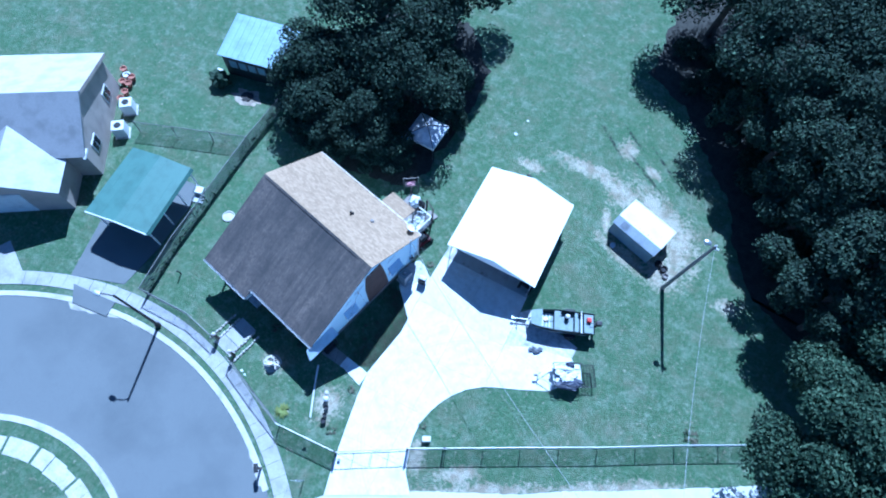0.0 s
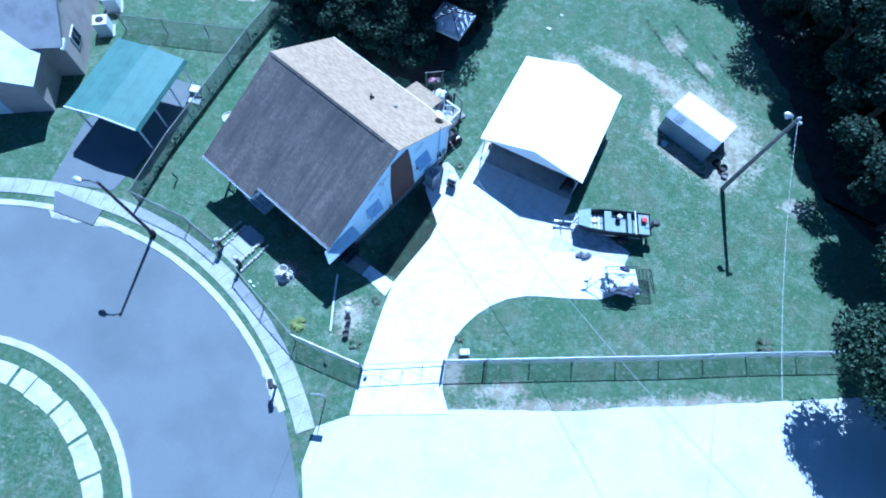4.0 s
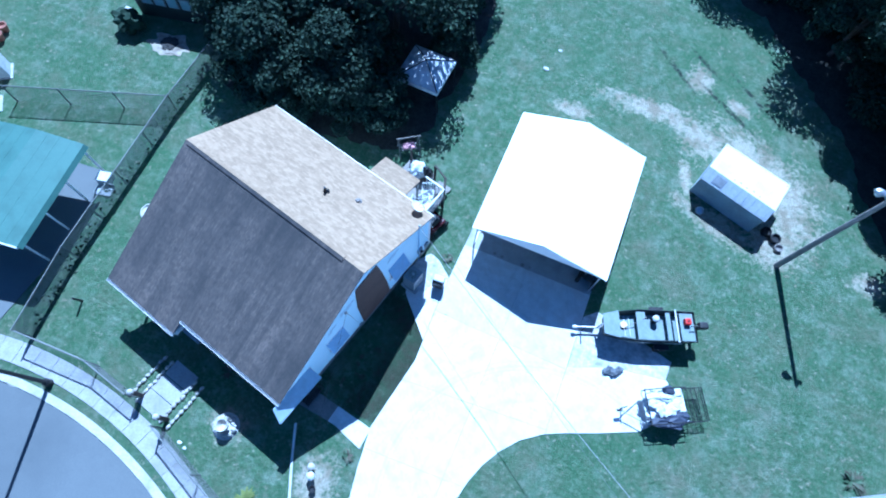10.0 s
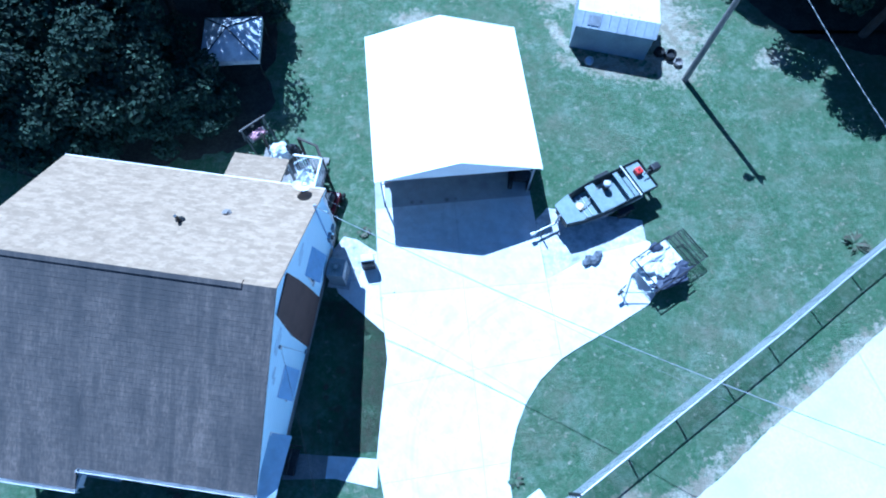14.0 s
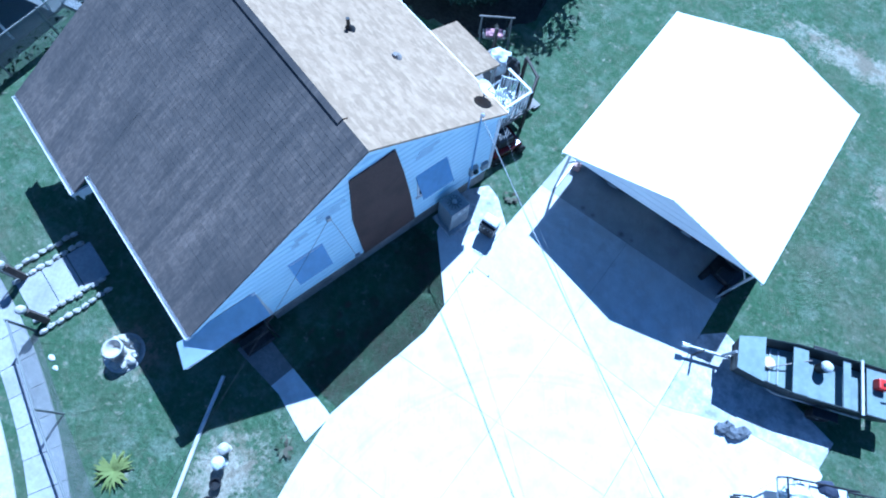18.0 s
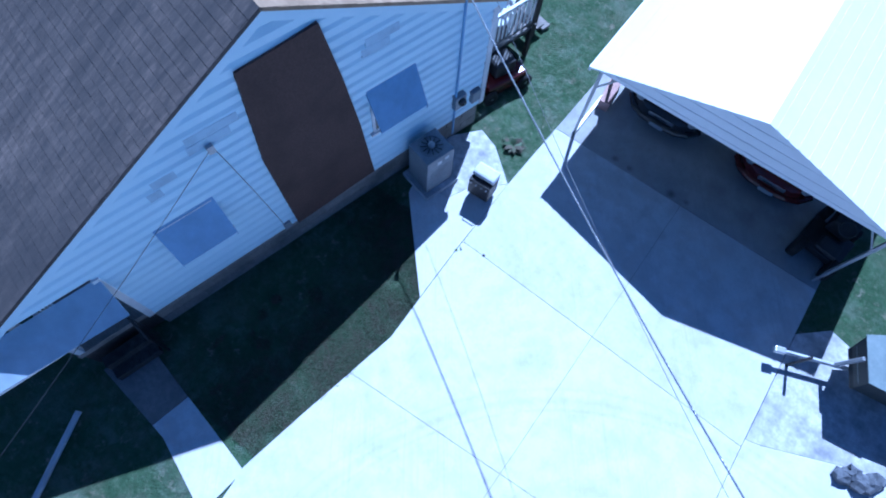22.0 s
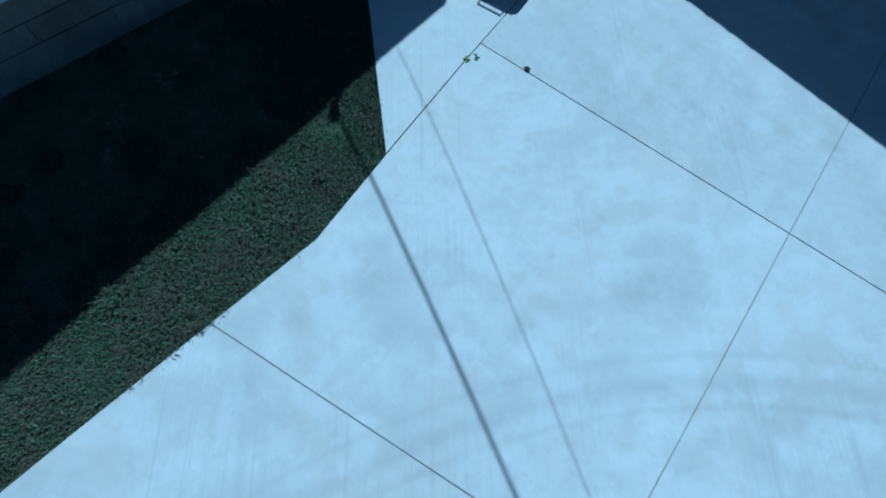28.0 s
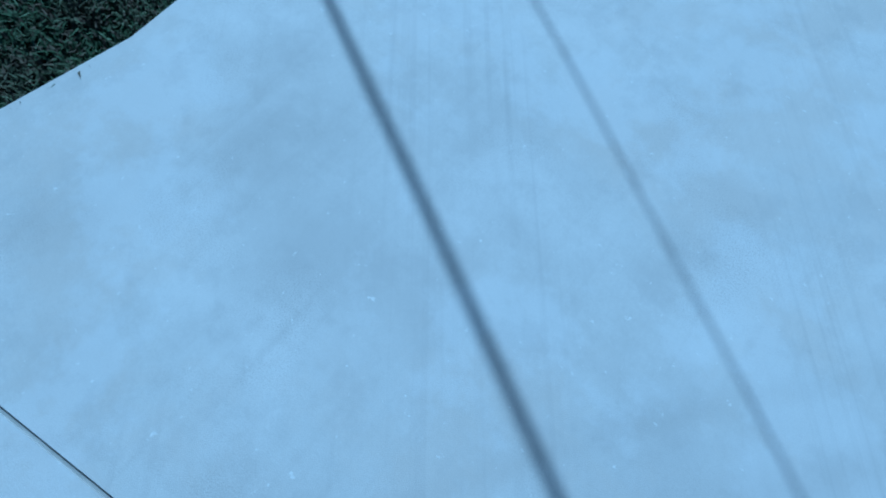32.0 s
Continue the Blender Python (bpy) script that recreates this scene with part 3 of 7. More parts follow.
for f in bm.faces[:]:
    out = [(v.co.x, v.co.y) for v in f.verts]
    # slabs under the carport roof get the shade-darkened tone
    part("slab", prism(out, -0.12, 0.0), M_FLOOR_SHADED if f.calc_center_median().y > 3.4 else M_APRON if f.calc_center_median().y > 0.2 else M_CONCRETE, driveway)
bm.free()
tagged(part("joint_bed", prism([(x * 0.995 + 0.01, y * 0.995) for x, y in DRIVE], -0.13, -0.007), M_ASH_BED, driveway))

# side path, grill pad and old slab under the boat
tagged(part("side_path", prism([(-2.2, -5.87), (-1.9, -5.9), (-0.55, -6.33), (-0.46, -5.46), (-1.36, -5.3), (-2.08, -5.18)], -0.1, -0.012), M_CONCRETE), "pale concrete path slab beside the driveway", "path", kind="structure")
tagged(part("old_path", prism([(-3.6, -5.75), (-2.21, -5.87), (-2.09, -5.18), (-3.4, -4.95)], -0.1, -0.018), M_BLOCK), "old dark concrete path to the side door", "path", kind="structure")
tagged(part("grill_pad", prism([(0.005, -1.25), (-0.63, -0.59), (-1.58, 0.41), (-1.66, 0.74), (-0.86, 0.8), (-0.65, 1.29), (-0.18, 1.73), (-0.058, 1.84), (-0.035, 0.0)], -0.1, -0.006), M_CONCRETE), "pale concrete pad beside the house", "concrete pad", kind="structure")
tagged(part("old_pad", prism([(-1.67, 0.75), (-0.87, 0.81), (-0.66, 1.3), (-0.19, 1.74), (-0.06, 1.87), (-0.8, 2.48), (-1.28, 2.65), (-1.9, 1.9)], -0.1, -0.012), M_OLD_CONCRETE), "old rough stained concrete pad behind the grill", "concrete pad", kind="structure")
tagged(part("old_slab", prism([(6.215, 0.2), (6.5, 0.28), (7.8, 0.84), (8.6, 1.05), (10.35, 1.35), (10.42, 2.2), (6.75, 3.1), (6.215, 2.6)], -0.1, 0.004), M_OLD_CONCRETE), "stained rough concrete slab under the boat", "concrete slab", kind="structure")

# ---- house ----
HM = pose(-3.56, -6.1, 0, 0, 0, -14)
house = thing("house", HM, "pale blue vinyl-sided house with brown shingle gable roof", "house")
XR, XL = -0.17, -8.8          # gable walls
RIDGE_Y, RIDGE_Z = 5.15, 5.36
BACK_Y, BACK_Z = 9.3, 3.28
FRONT_Z = 2.55
SF = (RIDGE_Z - FRONT_Z) / RIDGE_Y
SB = (RIDGE_Z - BACK_Z) / (BACK_Y - RIDGE_Y)
FW, BW = 1.6, 9.1             # front and back wall lines


def roof_z(y):
    return RIDGE_Z - SF * (RIDGE_Y - y) if y < RIDGE_Y else RIDGE_Z - SB * (y - RIDGE_Y)


def gable(x0, x1):
    pts = [(FW, 0.72), (BW, 0.72), (BW, roof_z(BW) - 0.16), (RIDGE_Y, RIDGE_Z - 0.16), (FW, roof_z(FW) - 0.16)]
    bm = bmesh.new()
    a = [bm.verts.new((x0, y, z)) for y, z in pts]
    b = [bm.verts.new((x1, y, z)) for y, z in pts]
    fs = [bm.faces.new(a), bm.faces.new(b[::-1])]
    for i in range(len(pts)):
        j = (i + 1) % len(pts)
        fs.append(bm.faces.new((a[i], b[i], b[j], a[j])))
    bmesh.ops.recalc_face_normals(bm, faces=fs)
    return bm


part("wall", gable(XR - 0.15, XR), M_VINYL, house)
part("wall", gable(XL, XL + 0.15), M_VINYL, house)
part("wall", boxed(XL + 0.15, XR - 0.15, FW, FW + 0.15, 0.72, roof_z(FW) - 0.16), M_VINYL, house)
part("wall", boxed(XL + 0.15, XR - 0.15, BW - 0.15, BW, 0.72, roof_z(BW) - 0.16), M_VINYL, house)
part("foundation", boxed(XL + 0.05, XR - 0.03, FW + 0.04, BW - 0.04, -0.1, 0.72), M_BLOCK, house, "grey concrete block foundation")
RX0, RX1 = -8.95, -0.075
# front slope takes the dimmer copy, the sunward back slope the paler one
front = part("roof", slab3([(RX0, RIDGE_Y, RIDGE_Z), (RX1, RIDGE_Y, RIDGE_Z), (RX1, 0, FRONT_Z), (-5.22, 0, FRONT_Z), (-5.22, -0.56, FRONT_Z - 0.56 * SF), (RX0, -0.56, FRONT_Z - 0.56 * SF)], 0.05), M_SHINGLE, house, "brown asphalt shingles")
part("roof", slab3([(RX0, RIDGE_Y, RIDGE_Z), (RX1, RIDGE_Y, RIDGE_Z), (RX1, BACK_Y, BACK_Z), (RX0, BACK_Y, BACK_Z)], 0.05), M_SHINGLE_SUNLIT, house, "brown asphalt shingles")

# ---- carport ----
carport = thing("carport", pose(0, 0, 0), "white metal carport open at the front, over two parked cars", "carport")
CX0, CX1, CY0, CY1 = 0.17, 6.26, 3.69, 10.42
CE, CP = 2.1, 3.0
CXM = (CX0 + CX1) / 2
part("roof_panel", slab3([(CX0, CY0, CE), (CXM, CY0 - 0.02, CP), (CXM, CY1, CP), (CX0, CY1, CE)], 0.03), M_METAL_WHITE, carport)
part("roof_panel", slab3([(CX1, CY0, CE), (CXM, CY0 - 0.02, CP), (CXM, CY1, CP), (CX1, CY1, CE)], 0.03), M_METAL_WHITE, carport)


# ---- trees ----
def leaf_cloud(name, blobs, count, size, mat, parent, seed):
    """Many small bent leaf clumps on the shells of overlapping blobs (x, y, z, rx, ry, rz)."""
    rng = np.random.default_rng(seed)
    w = np.array([b[3] * b[4] + b[3] * b[5] for b in blobs])
    pick = rng.choice(len(blobs), count, p=w / w.sum())
    B = np.array(blobs)[pick]
    d = rng.normal(size=(count, 3))
    d /= np.linalg.norm(d, axis=1)[:, None]
    d[:, 2] = np.where(d[:, 2] < -0.35, -d[:, 2], d[:, 2])
    rad = 1.04 * rng.uniform(0.1, 1.0, (count, 1)) ** 0.36
    c = B[:, :3] + d * B[:, 3:] * rad + rng.normal(size=(count, 3)) * B[:, 3:] * 0.05
    nrm = d * 0.7 + rng.normal(size=(count, 3)) * 0.55 + [0, 0, 0.35]
    nrm /= np.linalg.norm(nrm, axis=1)[:, None]
    t = np.cross(nrm, rng.normal(size=(count, 3)))
    t /= np.linalg.norm(t, axis=1)[:, None]
    b = np.cross(nrm, t)
    s = size * rng.uniform(0.5, 1.4, (count, 1))
    q = np.stack([c - t * s, c - b * s * 0.6 + nrm * s * 0.25, c + t * s, c + b * s * 0.6 + nrm * s * 0.25], 1).reshape(-1, 3)
    idx = np.arange(count * 4).reshape(-1, 4)
    me = bpy.data.meshes.new(name)
    me.from_pydata(q.tolist(), [], idx.tolist())
    me.materials.append(mat)
    ob = new(name, me)
    ob.parent = parent
    return ob


def tree(x, y, height, spread, seed, label, mat=None, leaves=9000, size=0.2, low=0.35):
    r = random.Random(seed)
    tr = thing("tree", pose(x, y, -0.05), label, "tree", "trees round the lawn")
    bm = tube([(0, 0, 0), (0.1, 0.05, height * 0.25), (0.05, -0.1, height * 0.5), (0.15, 0.1, height * 0.72)], height * 0.03, 9, r_end=height * 0.012)
    part("trunk", bm, M_BARK, tr)
    blobs = []
    count = 26
    for k in range(count):
        a = k * 2.4 + r.uniform(-0.5, 0.5)
        rad = spread * math.sqrt((k + 0.3) / count) * r.uniform(0.68, 1.0)
        z = height * (low + (1 - low) * (0.78 * (1 - (rad / spread) ** 2) + r.uniform(-0.14, 0.1)))
        s = spread * r.uniform(0.2, 0.34)
        blobs.append((rad * math.cos(a), rad * math.sin(a), z, s * r.uniform(0.8, 1.3), s * r.uniform(0.8, 1.3), s * r.uniform(0.6, 0.95)))
        if k % 4 == 0:
            h0 = height * r.uniform(0.25, 0.5)
            part("limb", tube([(0.05, 0, h0), (rad * 0.45 * math.cos(a), rad * 0.45 * math.sin(a), (h0 + z) * 0.52), (rad * 0.9 * math.cos(a), rad * 0.9 * math.sin(a), z)], height * 0.013, 6, r_end=0.02), M_BARK, tr)
    leaf_cloud("crown", blobs, int(leaves * 3.2), size * 0.63, mat or M_LEAF, tr, seed)
    return tr


BIG = "large dark-leaved tree with a broad crown at the lawn's edge"
tree(-11.8, 16.2, 9.0, 6.0, 1, "broad dark oak shading the lawn behind the house", M_LEAF_DARK, 9500)
tree(-9.3, 9.1, 5.4, 3.3, 14, "low dark-leaved tree close behind the house", M_LEAF_DARK, 5200, 0.17, 0.2)
tree(-12.4, 8.6, 5.6, 3.0, 15, "low dark-leaved tree close behind the house", M_LEAF_DARK, 4200, 0.17, 0.2)
tree(-13.2, 10.8, 6.2, 3.6, 11, "dark-leaved tree beside the yard fence", M_LEAF_DARK, 4600, 0.18)
tree(-8.2, 13.6, 7.2, 4.2, 12, "dark-leaved tree behind the house", M_LEAF_DARK, 4300, 0.18)
tree(-8.4, 8.3, 4.0, 2.1, 16, "low dark-leaved tree close behind the house", M_LEAF_DARK, 3400, 0.16, 0.15)
tree(-11.2, 7.2, 4.4, 2.2, 17, "low dark-leaved tree close behind the house", M_LEAF_DARK, 3400, 0.16, 0.15)
tree(-6.7, 8.5, 3.0, 1.5, 18, "small dark-leaved tree beside the gazebo", M_LEAF_DARK, 2200, 0.15, 0.1)
tree(-6.5, 15.6, 5.4, 2.3, 19, "dark-leaved tree behind the gazebo", M_LEAF_DARK, 3400, 0.16, 0.15)
tree(-4.7, 13.3, 3.4, 1.3, 20, "small dark-leaved tree beside the gazebo", M_LEAF_DARK, 1800, 0.15, 0.1)
tree(-9.5, 21.5, 9.5, 5.5, 13, "tall dark-leaved tree at the back of the lawn", M_LEAF_DARK, 11000)
for n, (x, y, h, s) in enumerate(((22.0, 20.5, 11, 6.4), (16.5, 27.0, 11, 6.6), (24.3, 13.2, 10, 5.8), (10.5, 33.5, 11, 6.2), (27.5, 24.5, 12, 7.0), (21.5, 33.5, 12, 7.0), (30.5, 15.5, 11, 6.5), (28.2, 8.2, 9.5, 5.2), (34.0, 22.0, 12, 7.0), (30.0, 33.0, 12, 7.0), (19.3, 24.3, 10.5, 5.0), (25.6, 18.6, 10.5, 5.2), (17.6, 22.0, 8.5, 4.2), (20.6, 17.2, 8.0, 3.8), (23.2, 10.6, 7.0, 3.4))):
    tree(x, y, h, s, 30 + n, BIG, M_LEAF if n == 7 else M_LEAF_DARK, 13000)
tree(14.9, 23.6, 5.2, 2.4, 55, "low dark-leaved tree at the woodland edge", M_LEAF_DARK, 4200, 0.17, 0.15)
tree(24.2, 2.6, 7.6, 5.0, 5, "leafy green tree beside the street", M_LEAF, 15000, 0.17)
tree(26.5, -2.6, 7.0, 4.2, 6, "leafy green tree overhanging the street", M_LEAF, 11000, 0.17)

# ground sheets darkened to paint in the shade under the trees, with low brush
def shade_litter_floor(outline, label, seed):
    r = random.Random(seed)
    pts = []
    for (x0, y0), (x1, y1) in zip(outline, outline[1:] + outline[:1]):
        n = max(1, int(math.hypot(x1 - x0, y1 - y0) / 0.35))
        for k in range(n):
            x, y = x0 + (x1 - x0) * k / n, y0 + (y1 - y0) * k / n
            pts.append((x + 0.5 * noise.noise(Vector((x * 0.7, y * 0.7, seed))) + r.gauss(0, 0.09), y + 0.5 * noise.noise(Vector((x * 0.7, y * 0.7, seed + 5))) + r.gauss(0, 0.09)))
    return tagged(part("shaded_leaf_litter", prism(pts, -0.2, -0.034), M_SHADE_LITTER), label, "leaf litter", kind="stuff")


shade_litter_floor([(7.6, 40.0), (7.3, 26.6), (11.2, 24.6), (14.2, 20.6), (16.2, 18.0), (17.4, 15.2), (19.3, 11.5), (24.0, 9.0), (45.0, 9.0), (45.0, 40.0)], "leaf litter darkened as shade under the woodland trees", 3)
shade_litter_floor([(-14.9, 6.8), (-10.4, 6.2), (-6.4, 6.6), (-4.9, 7.7), (-4.0, 9.3), (-4.2, 10.6), (-3.9, 13.6), (-4.2, 20.0), (-8.0, 24.0), (-15.0, 22.0)], "leaf litter darkened as shade under the oak", 8)
brush_rng = random.Random(21)
brush = []
for k in range(70):
    t = brush_rng.random()
    i = min(int(t * 5), 4)
    edge = ((8.0, 28.0), (11.8, 25.8), (14.8, 21.6), (17.0, 18.6), (18.6, 15.4), (21.0, 12.2))
    u = t * 5 - i
    x = edge[i][0] + (edge[i + 1][0] - edge[i][0]) * u + brush_rng.uniform(0.3, 6.0)
    y = edge[i][1] + (edge[i + 1][1] - edge[i][1]) * u + brush_rng.uniform(-0.4, 4.0)
    r = brush_rng.uniform(0.4, 1.2)
    brush.append((x, y, r * 0.3, r, r, r * 0.6))
tagged(leaf_cloud("brush", brush, 42000, 0.1, M_LEAF_DARK, None, 77), "low dark brush at the woodland edge", "brush", kind="stuff")

# ---- more materials ----
M_SIDING_TAN = surface("tan_siding", (0.42, 0.36, 0.31), (0.5, 0.43, 0.38), 8, 1, 0.7, relief=0.05)
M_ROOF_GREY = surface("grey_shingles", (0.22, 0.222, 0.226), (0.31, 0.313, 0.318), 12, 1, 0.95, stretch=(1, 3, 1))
# paler copy of the grey shingles, with sunlight put into the colour
M_ROOF_SUNLIT = surface("sunlit_grey_shingles", (0.42, 0.42, 0.42), (0.54, 0.54, 0.535), 12, 1, 0.95, stretch=(1, 3, 1))
M_BLUE_METAL = surface("pale_blue_metal", (0.27, 0.37, 0.42), (0.32, 0.42, 0.47), 8, 1.2, 0.45, relief=0.03)
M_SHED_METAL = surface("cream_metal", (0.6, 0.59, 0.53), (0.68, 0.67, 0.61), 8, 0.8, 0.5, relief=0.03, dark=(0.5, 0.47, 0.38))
# greyer roof metal puts the grazing sun's dimness into the front slope
M_SHED_GREY = surface("dim_slope_roof_metal", (0.46, 0.49, 0.53), (0.58, 0.61, 0.64), 8, 0.9, 0.45, relief=0.03)
M_FENCE_OLD = surface("dull_fence_steel", (0.17, 0.175, 0.165), (0.25, 0.255, 0.24), 25, 3, 0.7, 0.2, 0.05)
M_CABLE_DULL = surface("weathered_cable", (0.2, 0.205, 0.21), (0.3, 0.305, 0.31), 60, 5, 0.6, 0.3, 0.0)
M_HOOD = surface("pale_sheet_metal", (0.46, 0.55, 0.66), (0.53, 0.62, 0.72), 8, 1.5, 0.5, relief=0.03)
M_FADED = surface("faded_siding", (0.5, 0.63, 0.74), (0.56, 0.69, 0.8), 10, 3, 0.7, relief=0.03)
M_SAND = surface("scorched_sand", (0.26, 0.22, 0.16), (0.5, 0.45, 0.36), 9, 2.2, 0.95, relief=0.4, dark=(0.12, 0.09, 0.07))
M_SHED_WALL = surface("grey_blue_metal_wall", (0.3, 0.34, 0.4), (0.38, 0.42, 0.48), 8, 0.9, 0.55, relief=0.03)
M_TARP = surface("silver_canopy_cloth", (0.42, 0.43, 0.45), (0.8, 0.81, 0.82), 3.0, 1.0, 0.5, relief=0.3, dark=(0.2, 0.2, 0.22))
M_GLASS = surface("dark_window_glass", (0.02, 0.024, 0.03), (0.03, 0.035, 0.04), 2, 1, 0.08, relief=0.0)
M_AWNING = surface("blue_metal_awning", (0.25, 0.39, 0.62), (0.29, 0.44, 0.67), 8, 1.5, 0.5, relief=0.03)
M_CAR_RED = surface("dark_red_paint", (0.055, 0.006, 0.007), (0.065, 0.007, 0.008), 4, 1, 0.22, relief=0.0)
M_CAR_DARK = surface("dark_paint", (0.02, 0.022, 0.028), (0.026, 0.028, 0.034), 4, 1, 0.22, relief=0.0)
M_CHROME = surface("chrome", (0.6, 0.6, 0.62), (0.68, 0.68, 0.7), 4, 1, 0.15, 1.0, 0.0)
M_RUBBER = surface("tyre_rubber", (0.012, 0.012, 0.012), (0.022, 0.022, 0.022), 20, 4, 0.85)
M_RED = surface("red_plastic", (0.5, 0.02, 0.015), (0.56, 0.03, 0.02), 6, 2, 0.45, relief=0.0)
M_HULL = surface("dark_green_hull", (0.018, 0.024, 0.024), (0.03, 0.038, 0.038), 8, 1.5, 0.5, relief=0.05)
M_BOAT_IN = surface("grey_boat_paint", (0.19, 0.235, 0.235), (0.25, 0.295, 0.29), 10, 2, 0.6, relief=0.05)
M_ALU = surface("aluminium", (0.55, 0.56, 0.57), (0.66, 0.67, 0.68), 20, 3, 0.4, 0.8, 0.05)
M_STONE = surface("pale_garden_stone", (0.42, 0.4, 0.36), (0.62, 0.59, 0.53), 7, 2, 0.9, relief=0.4)
M_GRAVEL = surface("white_gravel", (0.4, 0.39, 0.36), (0.72, 0.71, 0.68), 40, 3, 0.95, relief=0.8)
M_TERRA = surface("terracotta", (0.3, 0.13, 0.09), (0.4, 0.18, 0.12), 10, 2, 0.85)
M_BLACK_METAL = surface("black_steel", (0.02, 0.02, 0.022), (0.04, 0.04, 0.043), 20, 3, 0.5, 0.3)
M_CABLE = surface("aluminium_cable", (0.34, 0.35, 0.36), (0.46, 0.47, 0.48), 60, 5, 0.45, 0.5, 0.0)
M_CABLE_BLACK = surface("black_cable", (0.015, 0.015, 0.016), (0.02, 0.02, 0.022), 30, 5, 0.6, relief=0.0)
M_AC = surface("beige_grey_metal", (0.24, 0.26, 0.28), (0.3, 0.32, 0.34), 12, 2, 0.55, relief=0.03)
M_PVC = surface("white_pipe", (0.6, 0.6, 0.58), (0.7, 0.7, 0.68), 10, 2, 0.5, relief=0.0)
M_BLUE = surface("pale_blue_plastic", (0.2, 0.36, 0.66), (0.26, 0.42, 0.72), 8, 2, 0.5, relief=0.0)
M_TARP_DARK = surface("dark_blue_tarp", (0.03, 0.035, 0.06), (0.06, 0.066, 0.1), 8, 2, 0.6, relief=0.3)
M_ROCK = surface("dark_grey_stone", (0.06, 0.065, 0.075), (0.2, 0.21, 0.23), 5, 2, 0.8, relief=0.4)
M_CREAM = surface("cream_canvas", (0.62, 0.5, 0.33), (0.75, 0.62, 0.42), 12, 3, 0.9)
M_PINK_BOARD = surface("pink_brown_board", (0.42, 0.26, 0.22), (0.56, 0.38, 0.33), 10, 2, 0.8)
M_ASH = surface("dark_ash", (0.03, 0.028, 0.026), (0.08, 0.075, 0.07), 12, 2, 0.95, relief=0.5)
M_WHITE_CLOTH = surface("white_sheet_goods", (0.6, 0.61, 0.62), (0.75, 0.76, 0.76), 9, 2, 0.8, relief=0.5)


def blob(bm, x, y, z, rx, ry, rz, seed=0, sub=2, rough=0.12):
    """A lumpy rounded body."""
    g = bmesh.ops.create_icosphere(bm, subdivisions=sub, radius=1.0)
    for v in g["verts"]:
        k = 1 + rough * noise.noise(v.co * 2.3 + Vector((seed * 7.1, seed * 3.3, 0)))
        v.co = Vector((x + v.co.x * rx * k, y + v.co.y * ry * k, z + v.co.z * rz * k))
    return bm


# ---- house details ----
def lap_board(z0, z1):
    def limits(z):
        lo = FW if z0 < 2.5 else 0.06
        lo = max(lo, RIDGE_Y - (RIDGE_Z - 0.15 - z) / SF)
        hi = min(BW, RIDGE_Y + (RIDGE_Z - 0.15 - z) / SB)
        return lo, hi
    a0, a1 = limits(z0)
    b0, b1 = limits(z1)
    if b1 <= b0:
        b0 = b1 = (b0 + b1) / 2
    bm = bmesh.new()
    zm, zt = z0 + 0.115, z1
    m0, m1 = limits(zm)
    if m1 <= m0:
        m0 = m1 = (m0 + m1) / 2
    prof = ((XR, a0, a1, z0), (XR + 0.052, a0, a1, z0), (XR + 0.05, m0, m1, zm), (XR + 0.004, b0, b1, zt), (XR, b0, b1, zt))
    lo = [bm.verts.new((x, ya, zz)) for x, ya, yb, zz in prof]
    hi = [bm.verts.new((x, yb, zz)) for x, ya, yb, zz in prof]
    for i in range(4):
        bm.faces.new((lo[i], hi[i], hi[i + 1], lo[i + 1]))
    bm.faces.new(lo[::-1])
    bm.faces.new(hi)
    bmesh.ops.recalc_face_normals(bm, faces=bm.faces[:])
    return bm


z = 0.72
while z < RIDGE_Z - 0.35:
    part("siding_board", lap_board(z, z + 0.205), M_VINYL, house)
    z += 0.205
# end of the porch roof above the side entrance
bm = bmesh.new()
pts = [(0.06, 2.5), (FW, 2.5), (FW, roof_z(FW) - 0.16), (0.06, roof_z(0.06) - 0.16)]
slab = [bm.verts.new((xx, y, zz)) for xx in (XR - 0.1, XR) for y, zz in pts]
for f in ((0, 1, 2, 3), (7, 6, 5, 4), (0, 4, 5, 1), (1, 5, 6, 2), (2, 6, 7, 3), (3, 7, 4, 0)):
    bm.faces.new([slab[i] for i in f])
bmesh.ops.recalc_face_normals(bm, faces=bm.faces[:])
part("porch_gable", bm, M_VINYL, house)
part("corner_trim", boxed(XR - 0.02, XR + 0.068, BW - 0.09, BW + 0.03, 0.72, roof_z(BW) - 0.16, bevel=0.006), M_TRIM, house)
part("corner_trim", boxed(XR - 0.02, XR + 0.068, FW - 0.03, FW + 0.08, 0.72, 2.5, bevel=0.006), M_TRIM, house)
# rake boards along the gable
for y0, y1 in ((0.0, RIDGE_Y), (RIDGE_Y, BACK_Y)):
    bm = bmesh.new()
    q = [(y0, roof_z(y0) - 0.052), (y1, roof_z(y1) - 0.052), (y1, roof_z(y1) - 0.22), (y0, roof_z(y0) - 0.22)]
    vs = [bm.verts.new((xx, y, zz)) for xx in (XR + 0.03, XR + 0.066) for y, zz in q]
    for f in ((0, 1, 2, 3), (7, 6, 5, 4), (0, 4, 5, 1), (1, 5, 6, 2), (2, 6, 7, 3), (3, 7, 4, 0)):
        bm.faces.new([vs[i] for i in f])
    bmesh.ops.recalc_face_normals(bm, faces=bm.faces[:])
    part("rake_board", bm, M_VINYL, house)
# fascia and gutters
ZL = FRONT_Z - 0.56 * SF
